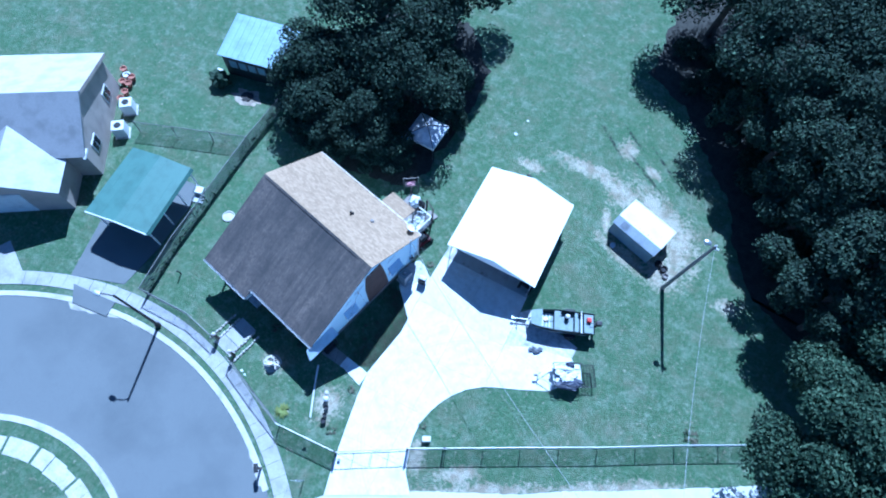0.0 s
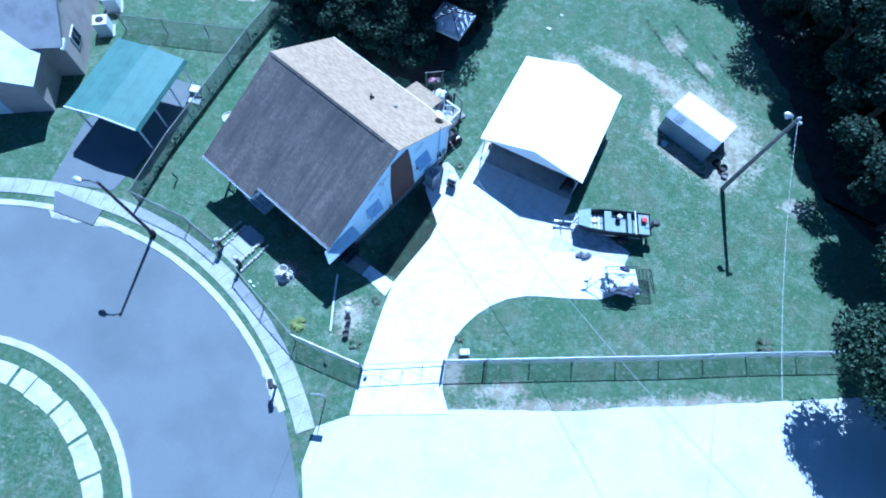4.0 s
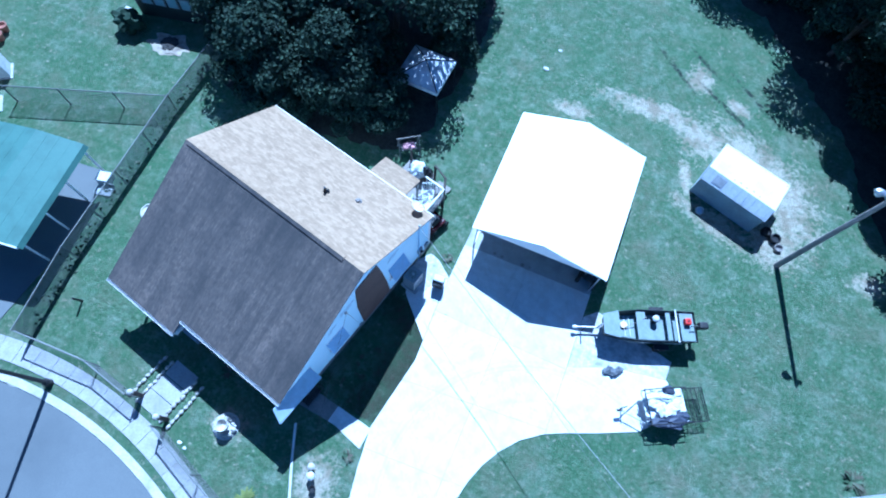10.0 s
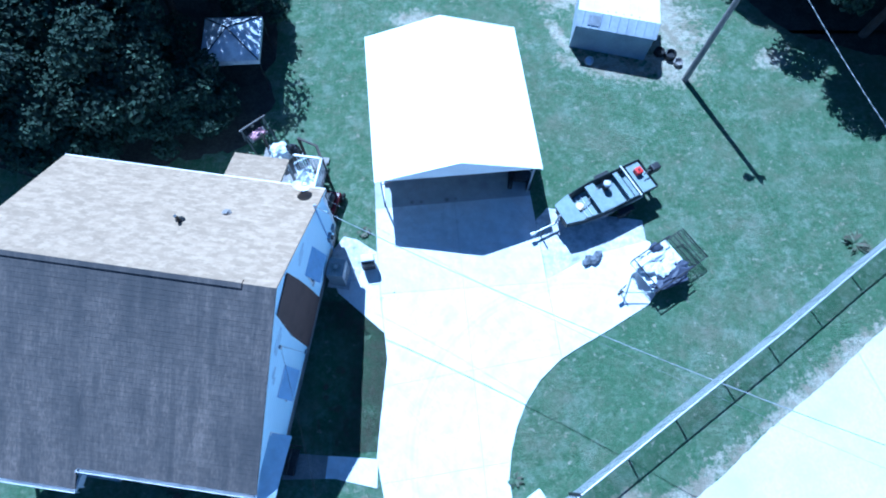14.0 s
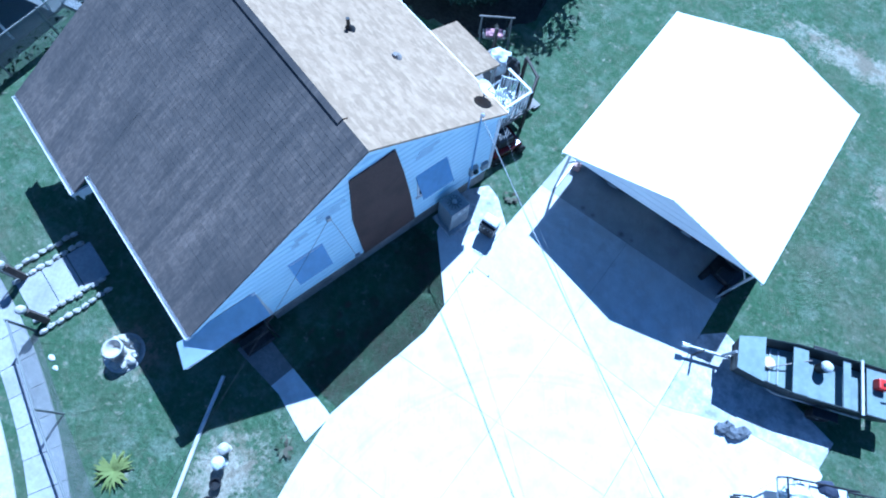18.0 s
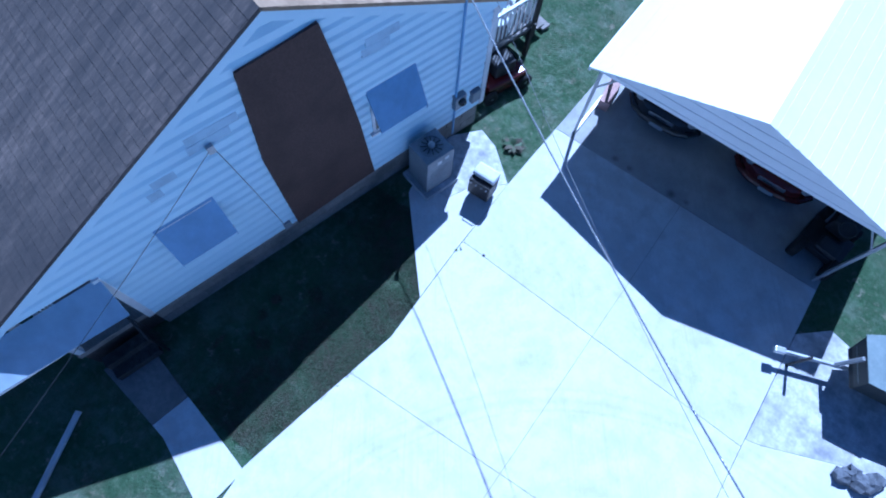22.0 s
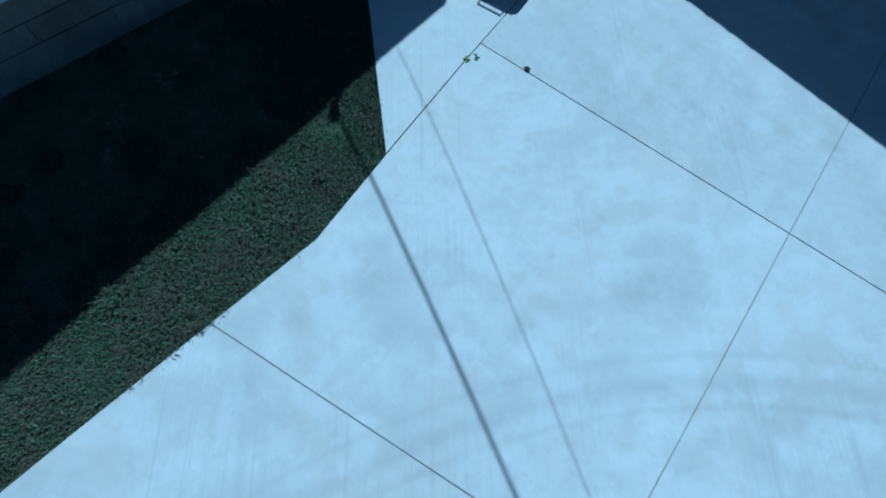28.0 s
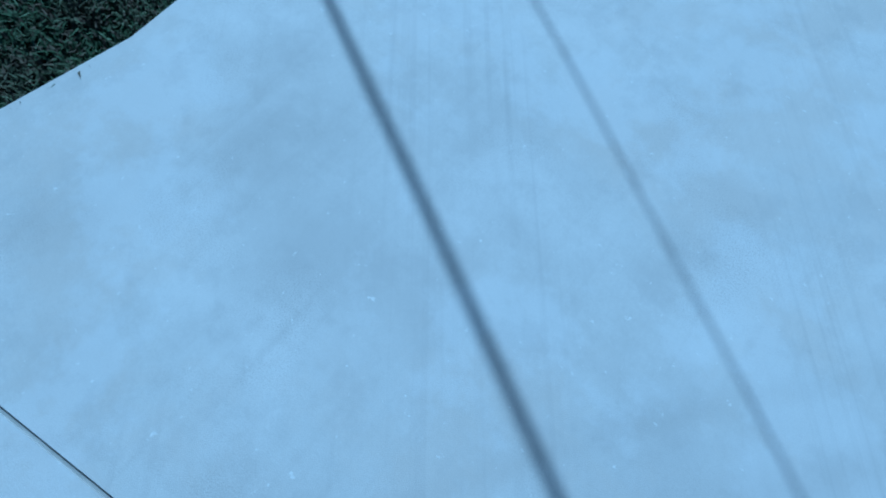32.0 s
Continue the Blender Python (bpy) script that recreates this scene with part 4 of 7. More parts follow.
for x0, x1, y, zt in ((-5.22, RX1, 0.0, FRONT_Z), (RX0, -5.22, -0.56, ZL)):
    part("fascia", boxed(x0, x1, y + 0.02, y + 0.06, zt - 0.42, zt - 0.1), M_TRIM, house)
    bm = boxed(x0, x1, y - 0.11, y - 0.1, zt - 0.3, zt - 0.02)
    box(bm, x0, x1, y - 0.1, y + 0.015, zt - 0.15, zt - 0.14)
    box(bm, x0, x0 + 0.01, y - 0.1, y + 0.015, zt - 0.14, zt - 0.03)
    box(bm, x1 - 0.01, x1, y - 0.1, y + 0.015, zt - 0.14, zt - 0.03)
    part("gutter", bm, M_TRIM, house, "white metal gutter")
part("fascia", boxed(-5.26, -5.2, -0.5, 0.0, ZL - 0.3, ZL - 0.02), M_TRIM, house)
part("drip_edge", boxed(RX0, RX1, BACK_Y - 0.02, BACK_Y + 0.02, BACK_Z - 0.14, BACK_Z + 0.012), M_TRIM, house)
# ridge vent sides repeat the dim and sunlit shingle tones
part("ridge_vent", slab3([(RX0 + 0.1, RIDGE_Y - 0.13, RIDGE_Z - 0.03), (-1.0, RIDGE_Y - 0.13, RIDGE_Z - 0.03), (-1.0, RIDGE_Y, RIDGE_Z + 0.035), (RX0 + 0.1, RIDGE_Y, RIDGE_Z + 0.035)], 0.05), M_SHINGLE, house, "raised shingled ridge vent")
part("ridge_vent", slab3([(RX0 + 0.1, RIDGE_Y + 0.13, RIDGE_Z - 0.03), (-1.0, RIDGE_Y + 0.13, RIDGE_Z - 0.03), (-1.0, RIDGE_Y + 0.002, RIDGE_Z + 0.035), (RX0 + 0.1, RIDGE_Y + 0.002, RIDGE_Z + 0.035)], 0.05), M_SHINGLE_SUNLIT, house, "raised shingled ridge vent")
# brown felt panel over part of the gable
bm = bmesh.new()
PAN = [(4.55, 0.7), (6.3, 0.8), (6.15, 2.45), (5.99, 3.67), (5.8, 4.76), (4.6, 4.68), (4.46, 2.87)]
a = [bm.verts.new((XR + 0.09 + 0.008 * math.sin(zz * 1.3), y, zz)) for y, zz in PAN]
b = [bm.verts.new((XR + 0.024, y, zz)) for y, zz in PAN]
c = bm.verts.new((XR + 0.115, 5.3, 2.6))
for i in range(len(PAN)):
    j = (i + 1) % len(PAN)
    bm.faces.new((a[i], a[j], c))
    bm.faces.new((a[j], a[i], b[i], b[j]))
bmesh.ops.recalc_face_normals(bm, faces=bm.faces[:])
part("felt_panel", bm, M_BROWN, house, "dark brown felt sheet bulging off the gable")


def window(ly, z0, z1, w, aw_out, aw_drop):
    win = part("window", boxed(XR + 0.024, XR + 0.07, ly - w / 2, ly + w / 2, z0, z1), M_TRIM, house)
    part("pane", boxed(XR + 0.07, XR + 0.076, ly - w / 2 + 0.06, ly + w / 2 - 0.06, z0 + 0.06, (z0 + z1) / 2 - 0.02), M_GLASS, win)
    part("pane", boxed(XR + 0.07, XR + 0.076, ly - w / 2 + 0.06, ly + w / 2 - 0.06, (z0 + z1) / 2 + 0.02, z1 - 0.06), M_GLASS, win)
    part("sill", boxed(XR + 0.02, XR + 0.1, ly - w / 2 - 0.05, ly + w / 2 + 0.05, z0 - 0.05, z0), M_TRIM, win)
    wa = w / 2 + 0.04
    bm = slab3([(XR + 0.024, ly - wa, z1 + 0.1), (XR + 0.024, ly + wa, z1 + 0.1), (XR + aw_out, ly + wa, z1 + 0.1 - aw_drop), (XR + aw_out, ly - wa, z1 + 0.1 - aw_drop)], 0.02)
    for s in (-1, 1):
        bm2 = [bm.verts.new(p) for p in ((XR + 0.03, ly + s * wa, z1 + 0.08), (XR + aw_out, ly + s * wa, z1 + 0.08 - aw_drop), (XR + aw_out, ly + s * (wa - 0.01), z1 + 0.02 - aw_drop), (XR + 0.03, ly + s * wa, z1 - 0.05))]
        bm.faces.new(bm2)
    part("awning", bm, M_AWNING, win, "blue sheet-metal window awning")


window(3.1, 1.8, 2.72, 0.86, 0.34, 0.8)
window(6.85, 1.92, 2.98, 0.9, 0.4, 0.76)
# hood over the side entrance
hood = part("door_hood", slab3([(XR + 0.024, -0.3, 2.46), (XR + 0.024, 1.66, 2.46), (0.4, 1.66, 2.06), (0.32, -0.55, 2.06)], 0.03), M_HOOD, house, "pale sheet-metal hood over the side steps")
part("hood_fascia", boxed(0.305, 0.33, -0.5, 1.6, 1.98, 2.05, pose(0, 0, 0)), M_TRIM, hood)
# porch under the front roof
part("porch_floor", boxed(XL, XR - 0.1, 0.3, FW, 0.48, 0.62), M_WOOD_GREY, house)
part("porch_skirt", boxed(XL + 0.02, XR - 0.12, 0.34, FW, -0.05, 0.48), M_WOOD_DARK, house)
for x in (-8.6, -6.8, -5.2, -3.4, -1.8, -0.32):
    part("porch_post", boxed(x - 0.05, x + 0.05, 0.34, 0.44, 0.62, roof_z(0.4) - 0.14), M_TRIM, house)
part("porch_beam", boxed(XL, XR - 0.12, 0.3, 0.46, roof_z(0.4) - 0.36, roof_z(0.4) - 0.15), M_TRIM, house)
for x0, x1 in ((-8.6, -6.8), (-5.2, -3.4), (-3.4, -1.8), (-1.8, -0.32)):
    rail = part("porch_rail", boxed(x0 + 0.05, x1 - 0.05, 0.36, 0.42, 1.42, 1.48), M_TRIM, house)
    for k in range(12):
        x = x0 + 0.14 + k * (x1 - x0 - 0.2) / 12
        part("baluster", boxed(x, x + 0.03, 0.375, 0.405, 0.62, 1.42), M_TRIM, rail)
part("front_door", boxed(-6.5, -5.6, FW - 0.03, FW, 0.62, 2.65), M_WOOD_DARK, house)
for x in (-7.9, -3.9, -2.0):
    fw = part("window", boxed(x - 0.5, x + 0.5, FW - 0.03, FW, 1.3, 2.6), M_TRIM, house)
    part("pane", boxed(x - 0.44, x + 0.44, FW - 0.04, FW - 0.03, 1.36, 2.54), M_GLASS, fw)
# steps coloured dark to put the hood's deep shade on them
for k in range(2):
    part("side_step", boxed(XR + 0.02, XR + 0.42 - k * 0.2, 0.5, 1.3, -0.03 + k * 0.19, 0.16 + k * 0.19), M_ASH, house)
rail = part("step_rail", tube([(XR + 0.45, 1.4, 0.0), (XR + 0.45, 1.4, 0.85), (XR + 0.06, 1.4, 1.2)], 0.022, 6), M_BLACK_METAL, house)
for k in range(4):
    part("baluster", tube([(XR + 0.1 + k * 0.09, 1.4, 0.05), (XR + 0.1 + k * 0.09, 1.4, 1.15 - k * 0.08)], 0.014, 5), M_BLACK_METAL, rail)
for k in range(3):
    part("porch_step", boxed(-6.9, -5.2, -0.42 + k * 0.25, 0.3, -0.05 + k * 0.17, 0.12 + k * 0.17), M_OLD_CONCRETE, house)
# meter, mast, bracket, hose tap
meter = part("meter_box", boxed(XR + 0.02, XR + 0.16, 8.25, 8.52, 1.15, 1.5, bevel=0.02), M_AC, house, "grey electric meter box")
part("meter_dial", lathe([(0.085, 0), (0.085, 0.06), (0.06, 0.09)], 14, m=pose(XR + 0.16, 8.385, 1.38, 0, 90, 0)), M_GLASS, meter)
part("mast", tube([(XR + 0.09, 8.3, 0.3), (XR + 0.09, 8.3, 1.2), (XR + 0.09, 8.3, 3.3), (XR + 0.09, 8.3, 4.0)], 0.024), M_AWNING, house, "galvanized service mast")
part("weatherhead", blob(bmesh.new(), XR + 0.12, 8.3, 4.02, 0.06, 0.06, 0.06, 1), M_GALV, house)
part("utility_box", boxed(XR + 0.02, XR + 0.14, 8.72, 8.95, 1.0, 1.3, bevel=0.015), M_AC, house)
part("cable_bracket", boxed(XR + 0.02, XR + 0.12, 3.86, 3.96, 3.66, 3.8), M_GALV, house)
part("cable_run", tube([(XR + 0.066, 3.95, 3.7), (XR + 0.066, 4.1, 2.6), (XR + 0.066, 4.3, 0.9)], 0.005, 5), M_CABLE_BLACK, house)
part("junction_box", boxed(XR + 0.02, XR + 0.1, 4.28, 4.42, 0.75, 0.92), M_AC, house)
# faded patches where shutters or letters once were
for ly, zz, w in ((4.05, 4.0, 0.75), (3.95, 3.84, 0.62), (3.2, 3.6, 0.34), (3.0, 3.42, 0.2), (6.75, 3.98, 0.6), (6.62, 3.82, 0.5)):
    part("siding_patch", boxed(XR + 0.02, XR + 0.056, ly - w / 2, ly + w / 2, zz - 0.075, zz + 0.075), M_FADED, house)
# foundation blocks on the gable side
for row in range(3):
    for k in range(18):
        y = FW + 0.06 + (k + 0.5 * (row % 2)) * 0.41
        if y + 0.4 < BW:
            part("foundation_block", boxed(XR - 0.03, XR - 0.014, y, y + 0.4, 0.05 + row * 0.21, 0.25 + row * 0.21, bevel=0.004), M_BLOCK, house)
# plumbing vents, satellite dish
for x, y, h in ((-3.75, 7.05, 0.34), (-2.6, 7.6, 0.08)):
    zz = roof_z(y)
    bm = tube([(x, y, zz - 0.05), (x, y, zz + h)], 0.05, 9)
    lathe([(0.16, 0), (0.1, 0.06), (0.06, 0.12)], 12, bm, Matrix.Translation((x, y, zz - 0.01)))
    part("roof_vent", bm, M_BLACK if h > 0.2 else M_WOOD_GREY, house, "black plumbing vent pipe")
dish = part("satellite_dish", lathe([(0.02, 0.0), (0.16, 0.02), (0.27, 0.07), (0.27, 0.08), (0.16, 0.035), (0.02, 0.015)], 18, m=pose(-0.75, 9.0, roof_z(9.0) + 0.3, -30, 20, 0)), M_TRIM, house, "white satellite dish on the eave")
part("dish_arm", tube([(-0.75, 9.0, roof_z(9.0)), (-0.75, 9.02, roof_z(9.0) + 0.18), (-0.75, 9.0, roof_z(9.0) + 0.3)], 0.025), M_GALV, dish)
part("dish_feed", tube([(-0.75, 9.06, roof_z(9.0) + 0.24), (-0.64, 9.38, roof_z(9.0) + 0.5)], 0.02), M_WHITE_CLOTH, dish)

# ---- back deck with a small roof ----
DM = HM @ Matrix.Translation((-3.5, BW, 0))
deck = thing("back_deck", DM, "weathered raised wooden deck with pale railings behind the house", "deck")
part("deck_joists", boxed(0.02, 2.55, 0.04, 2.2, 0.7, 0.81), M_WOOD_DARK, deck)
part("deck_joists", boxed(0.02, 1.45, 2.2, 3.0, 0.7, 0.81), M_WOOD_DARK, deck)
for k in range(21):
    part("deck_plank", boxed(0, 2.58 if k < 16 else 1.5, 0.02 + k * 0.1435, 0.155 + k * 0.1435, 0.812, 0.85), M_WOOD_GREY, deck)
part("deck_roof", slab3([(-0.2, 0.25, 2.95), (1.75, 0.25, 2.95), (1.75, 1.45, 2.7), (-0.2, 1.45, 2.7)], 0.08), M_SHINGLE_SUNLIT, deck, "small brown shingled porch roof")
for x, y in ((0.05, 0.1), (0.05, 2.95), (1.48, 2.95), (1.48, 2.2), (2.52, 0.8), (2.54, 2.2)):
    part("deck_post", boxed(x - 0.045, x + 0.045, y - 0.045, y + 0.045, -0.05, 1.74), M_WOOD_DARK, deck)
for x in (-0.1, 1.65):
    part("roof_post", boxed(x - 0.045, x + 0.045, 1.32, 1.41, 0.8, 2.66), M_WOOD_GREY, deck)
for (x0, y0), (x1, y1) in (((2.54, 0.25), (2.54, 1.2)), ((2.54, 1.2), (2.54, 2.2)), ((2.54, 2.2), (1.5, 2.2))):
    rail = part("deck_rail", tube([(x0, y0, 1.75), (x1, y1, 1.75)], 0.05, 4), M_PVC, deck, "pale top rail")
    part("bottom_rail", tube([(x0, y0, 0.98), (x1, y1, 0.98)], 0.04, 4), M_WOOD_GREY, rail)
    for k in range(8):
        t = (k + 0.5) / 8
        part("baluster", tube([(x0 + (x1 - x0) * t, y0 + (y1 - y0) * t, 0.98), (x0 + (x1 - x0) * t, y0 + (y1 - y0) * t, 1.73)], 0.022, 4), M_PVC, rail)
# stair rail beyond the deck's corner
part("stair_post", boxed(2.2, 2.28, 2.66, 2.74, -0.05, 1.8), M_WOOD_DARK, deck)
part("stair_rail", tube([(2.24, 2.7, 1.76), (1.5, 2.95, 1.72)], 0.045, 4), M_WOOD_DARK, deck)
part("stair_rail", tube([(2.24, 2.7, 1.76), (2.54, 2.2, 1.76)], 0.04, 4), M_WOOD_DARK, deck)
for k in range(4):
    part("deck_step", boxed(1.55, 2.3, 2.22 + k * 0.26, 2.48 + k * 0.26, 0.55 - k * 0.18, 0.6 - k * 0.18), M_WOOD_GREY, deck)


def patio_chair(m, label):
    """A moulded garden chair: seat, slatted back, two arms and four legs."""
    ch = thing("patio_chair", m, label, "chair", "chairs on the deck")
    part("seat", boxed(-0.25, 0.25, -0.24, 0.24, 0.4, 0.44, bevel=0.015), M_WHITE_CLOTH, ch)
    part("back_frame", tube([(-0.24, 0.22, 0.42), (-0.24, 0.32, 0.88), (0.24, 0.32, 0.88), (0.24, 0.22, 0.42)], 0.025, 6), M_WHITE_CLOTH, ch)
    for k in range(5):
        part("back_slat", tube([(-0.16 + k * 0.08, 0.22, 0.44), (-0.16 + k * 0.08, 0.32, 0.86)], 0.02, 4), M_WHITE_CLOTH, ch)
    for x in (-0.26, 0.26):
        part("arm", tube([(x, -0.22, 0.4), (x, -0.2, 0.64), (x, 0.26, 0.66)], 0.025, 6), M_WHITE_CLOTH, ch)
        for y in (-0.22, 0.24):
            part("leg", tube([(x * 0.96, y, 0), (x * 0.9, y, 0.41)], 0.024, 6), M_WHITE_CLOTH, ch)
    return ch


first_chair = patio_chair(DM @ pose(1.95, 1.75, 0.85, 0, 0, 35), "white plastic patio chair on the deck")
copy_thing(first_chair, DM @ pose(1.95, 0.95, 0.85, 0, 0, 100))
copy_thing(first_chair, DM @ pose(2.2, 1.35, 0.85, 0, 0, 70))
tagged(part("covered_chair", blob(bmesh.new(), 0, 0, 0.35, 0.42, 0.38, 0.4, 3, 3, 0.5), M_WHITE_CLOTH), "pale cloth-covered chair on the deck", "chair").matrix_basis = DM @ pose(0.8, 2.55, 0.85)
tagged(part("black_grill", blob(bmesh.new(), 0, 0, 0.4, 0.3, 0.24, 0.4, 6, 3, 0.3), M_BLACK), "dark covered kettle grill on the deck", "grill").matrix_basis = DM @ pose(1.25, 2.65, 0.85)

# ---- air conditioner, grill, ground pipe ----
ac = thing("air_conditioner", HM @ pose(0.33, 7.38, 0.0), "tall grey outdoor air-conditioning unit on a pad", "air conditioner")
part("pad", boxed(-0.4, 0.42, -0.42, 0.42, -0.05, 0.08, bevel=0.01), M_OLD_CONCRETE, ac)
part("cabinet", boxed(-0.3, 0.3, -0.33, 0.33, 0.08, 1.14, bevel=0.02), M_AC, ac)
fan = part("fan_grille", lathe([(0.24, 0), (0.24, 0.03), (0.22, 0.03), (0.22, 0.005)], 20, m=Matrix.Translation((0, 0, 1.14))), M_AC, ac)
for k in range(6):
    part("grille_bar", boxed(-0.22, 0.22, -0.006, 0.006, 1.155, 1.165, pose(0, 0, 0, 0, 0, k * 30)), M_BLACK_METAL, fan)
part("fan_motor", lathe([(0.07, 0), (0.07, 0.05), (0.03, 0.07)], 12, m=Matrix.Translation((0, 0, 1.16))), M_GALV, fan)
for k in range(9):
    part("louver", boxed(0.3, 0.306, -0.28, 0.28, 0.16 + k * 0.07, 0.19 + k * 0.07), M_AC, ac)
part("label_plate", boxed(0.3, 0.304, -0.08, 0.02, 0.9, 1.0), M_WHITE_CLOTH, ac)
part("label_plate", boxed(0.3, 0.304, 0.1, 0.2, 0.95, 1.02), M_WHITE_CLOTH, ac)

grill = thing("grill", pose(-0.38, 1.36, -0.006, 0, 0, 3) @ Matrix.Scale(0.86, 4), "black charcoal grill with a pale lid on four legs", "grill")
part("fire_box", boxed(-0.28, 0.28, -0.26, 0.2, 0.14, 0.74, bevel=0.03), M_BLACK, grill)
part("lid", boxed(-0.29, 0.29, -0.12, 0.22, 0.74, 0.9, bevel=0.06), M_WHITE_CLOTH, grill, "pale weathered lid")
for x in (-0.2, -0.07, 0.07, 0.2):
    part("knob", lathe([(0.022, 0), (0.02, 0.03)], 10, m=pose(x, -0.26, 0.66, 90, 0, 0)), M_ALU, grill)
part("handle", tube([(-0.15, -0.21, 0.8), (-0.15, -0.26, 0.8), (0.15, -0.26, 0.8), (0.15, -0.21, 0.8)], 0.012, 6), M_BLACK, grill)
for x in (-0.23, 0.23):
    for y in (-0.16, 0.16):
        part("leg", tube([(x, y, -0.005), (x, y, 0.46)], 0.014, 6), M_BLACK, grill)

tagged(part("ground_pipe", tube([(-3.35, -6.45, 0.02), (-2.8, -7.75, 0.01), (-2.1, -9.25, 0.01)], 0.055, 8), M_PVC), "long white drain pipe lying on the grass", "pipe")

# ---- carport details ----
part("end_panel", slab3([(CX0 + 0.1, CY0 + 0.02, CE), (CX1 - 0.1, CY0 + 0.02, CE), (CXM, CY0 + 0.02, CP - 0.04)], 0.02), M_METAL_WHITE, carport, "ribbed white gable panel")
for k in range(5):
    zz = CE + 0.02 + k * 0.19
    half = (CP - 0.06 - zz - 0.03) / (CP - CE) * (CXM - CX0) - 0.1
    if half > 0.1:
        part("panel_rib", boxed(CXM - half, CXM + half, CY0 + 0.012, CY0 + 0.021, zz, zz + 0.07), M_METAL_WHITE, carport)
for side in (-1, 1):
    edge = CX0 if side < 0 else CX1
    for k in range(13):
        t = (k + 0.3) / 13
        x = edge + (CXM - edge) * t
        zz = CE + (CP - CE) * t
        sl = math.degrees(math.atan2(CP - CE, CXM - CX0)) * side
        part("roof_rib", boxed(-0.03, 0.03, CY0 - 0.01, CY1, 0.0, 0.006, pose(x, 0, zz, 0, sl, 0)), M_METAL_WHITE, carport)
    part("eave_trim", boxed(edge - 0.02, edge + 0.02, CY0 - 0.01, CY1, CE - 0.07, CE + 0.02), M_METAL_WHITE, carport)
    px = edge - side * 0.2
    part("base_rail", boxed(px - 0.03, px + 0.03, CY0 + 0.15, CY1 - 0.1, 0.0, 0.06), M_GALV, carport)
    part("top_rail", boxed(px - 0.03, px + 0.03, CY0 + 0.1, CY1 - 0.1, CE - 0.08, CE - 0.01), M_GALV, carport)
    for k in range(5):
        y = CY0 + 0.2 + k * 1.53
        part("post", boxed(px - 0.03, px + 0.03, y - 0.03, y + 0.03, 0.06, CE - 0.08), M_GALV, carport)
        part("brace", tube([(px, y, CE - 0.6), (px - side * 0.55, y, CE + 0.12)], 0.022, 4), M_GALV, carport)
# unseen back closure, added to block light and darken the interior
part("unseen_back_panel", boxed(CX0 + 0.15, CX1 - 0.15, CY1 - 0.06, CY1 - 0.03, 0.02, CE), M_METAL_WHITE, carport, "unseen white back wall added to keep light out")
part("unseen_back_gable", slab3([(CX0 + 0.1, CY1 - 0.03, CE), (CX1 - 0.1, CY1 - 0.03, CE), (CXM, CY1 - 0.03, CP - 0.04)], 0.02), M_METAL_WHITE, carport)
for k in range(5):
    y = CY0 + 0.2 + k * 1.53
    part("rafter", tube([(CX0 + 0.2, y, CE - 0.03), (CXM, y, CP - 0.1), (CX1 - 0.2, y, CE - 0.03)], 0.03, 4), M_GALV, carport)


# ---- vehicles ----
def loft(sections, bm=None):
    """A body from rings of equal length."""
    bm = bm or bmesh.new()
    rings = [[bm.verts.new(p) for p in s] for s in sections]
    n = len(rings[0])
    for a, b in zip(rings, rings[1:]):
        for k in range(n):
            bm.faces.new((a[k], a[(k + 1) % n], b[(k + 1) % n], b[k]))
    bm.faces.new(rings[0][::-1])
    bm.faces.new(rings[-1])
    bmesh.ops.recalc_face_normals(bm, faces=bm.faces[:])
    return bm


def wheel(parent, x, y, r=0.32, w=0.2, rim=None):
    t = part("tyre", lathe([(r * 0.62, -w / 2), (r * 0.93, -w / 2), (r, -w * 0.32), (r, w * 0.32), (r * 0.93, w / 2), (r * 0.62, w / 2)], 22, m=pose(x, y, r, 90, 0, 0)), M_RUBBER, parent)
    part("rim", lathe([(r * 0.6, -w * 0.42), (r * 0.6, w * 0.42), (r * 0.2, w * 0.5)], 16, m=pose(x, y, r, 90, 0, 0)), rim or M_ALU, t)


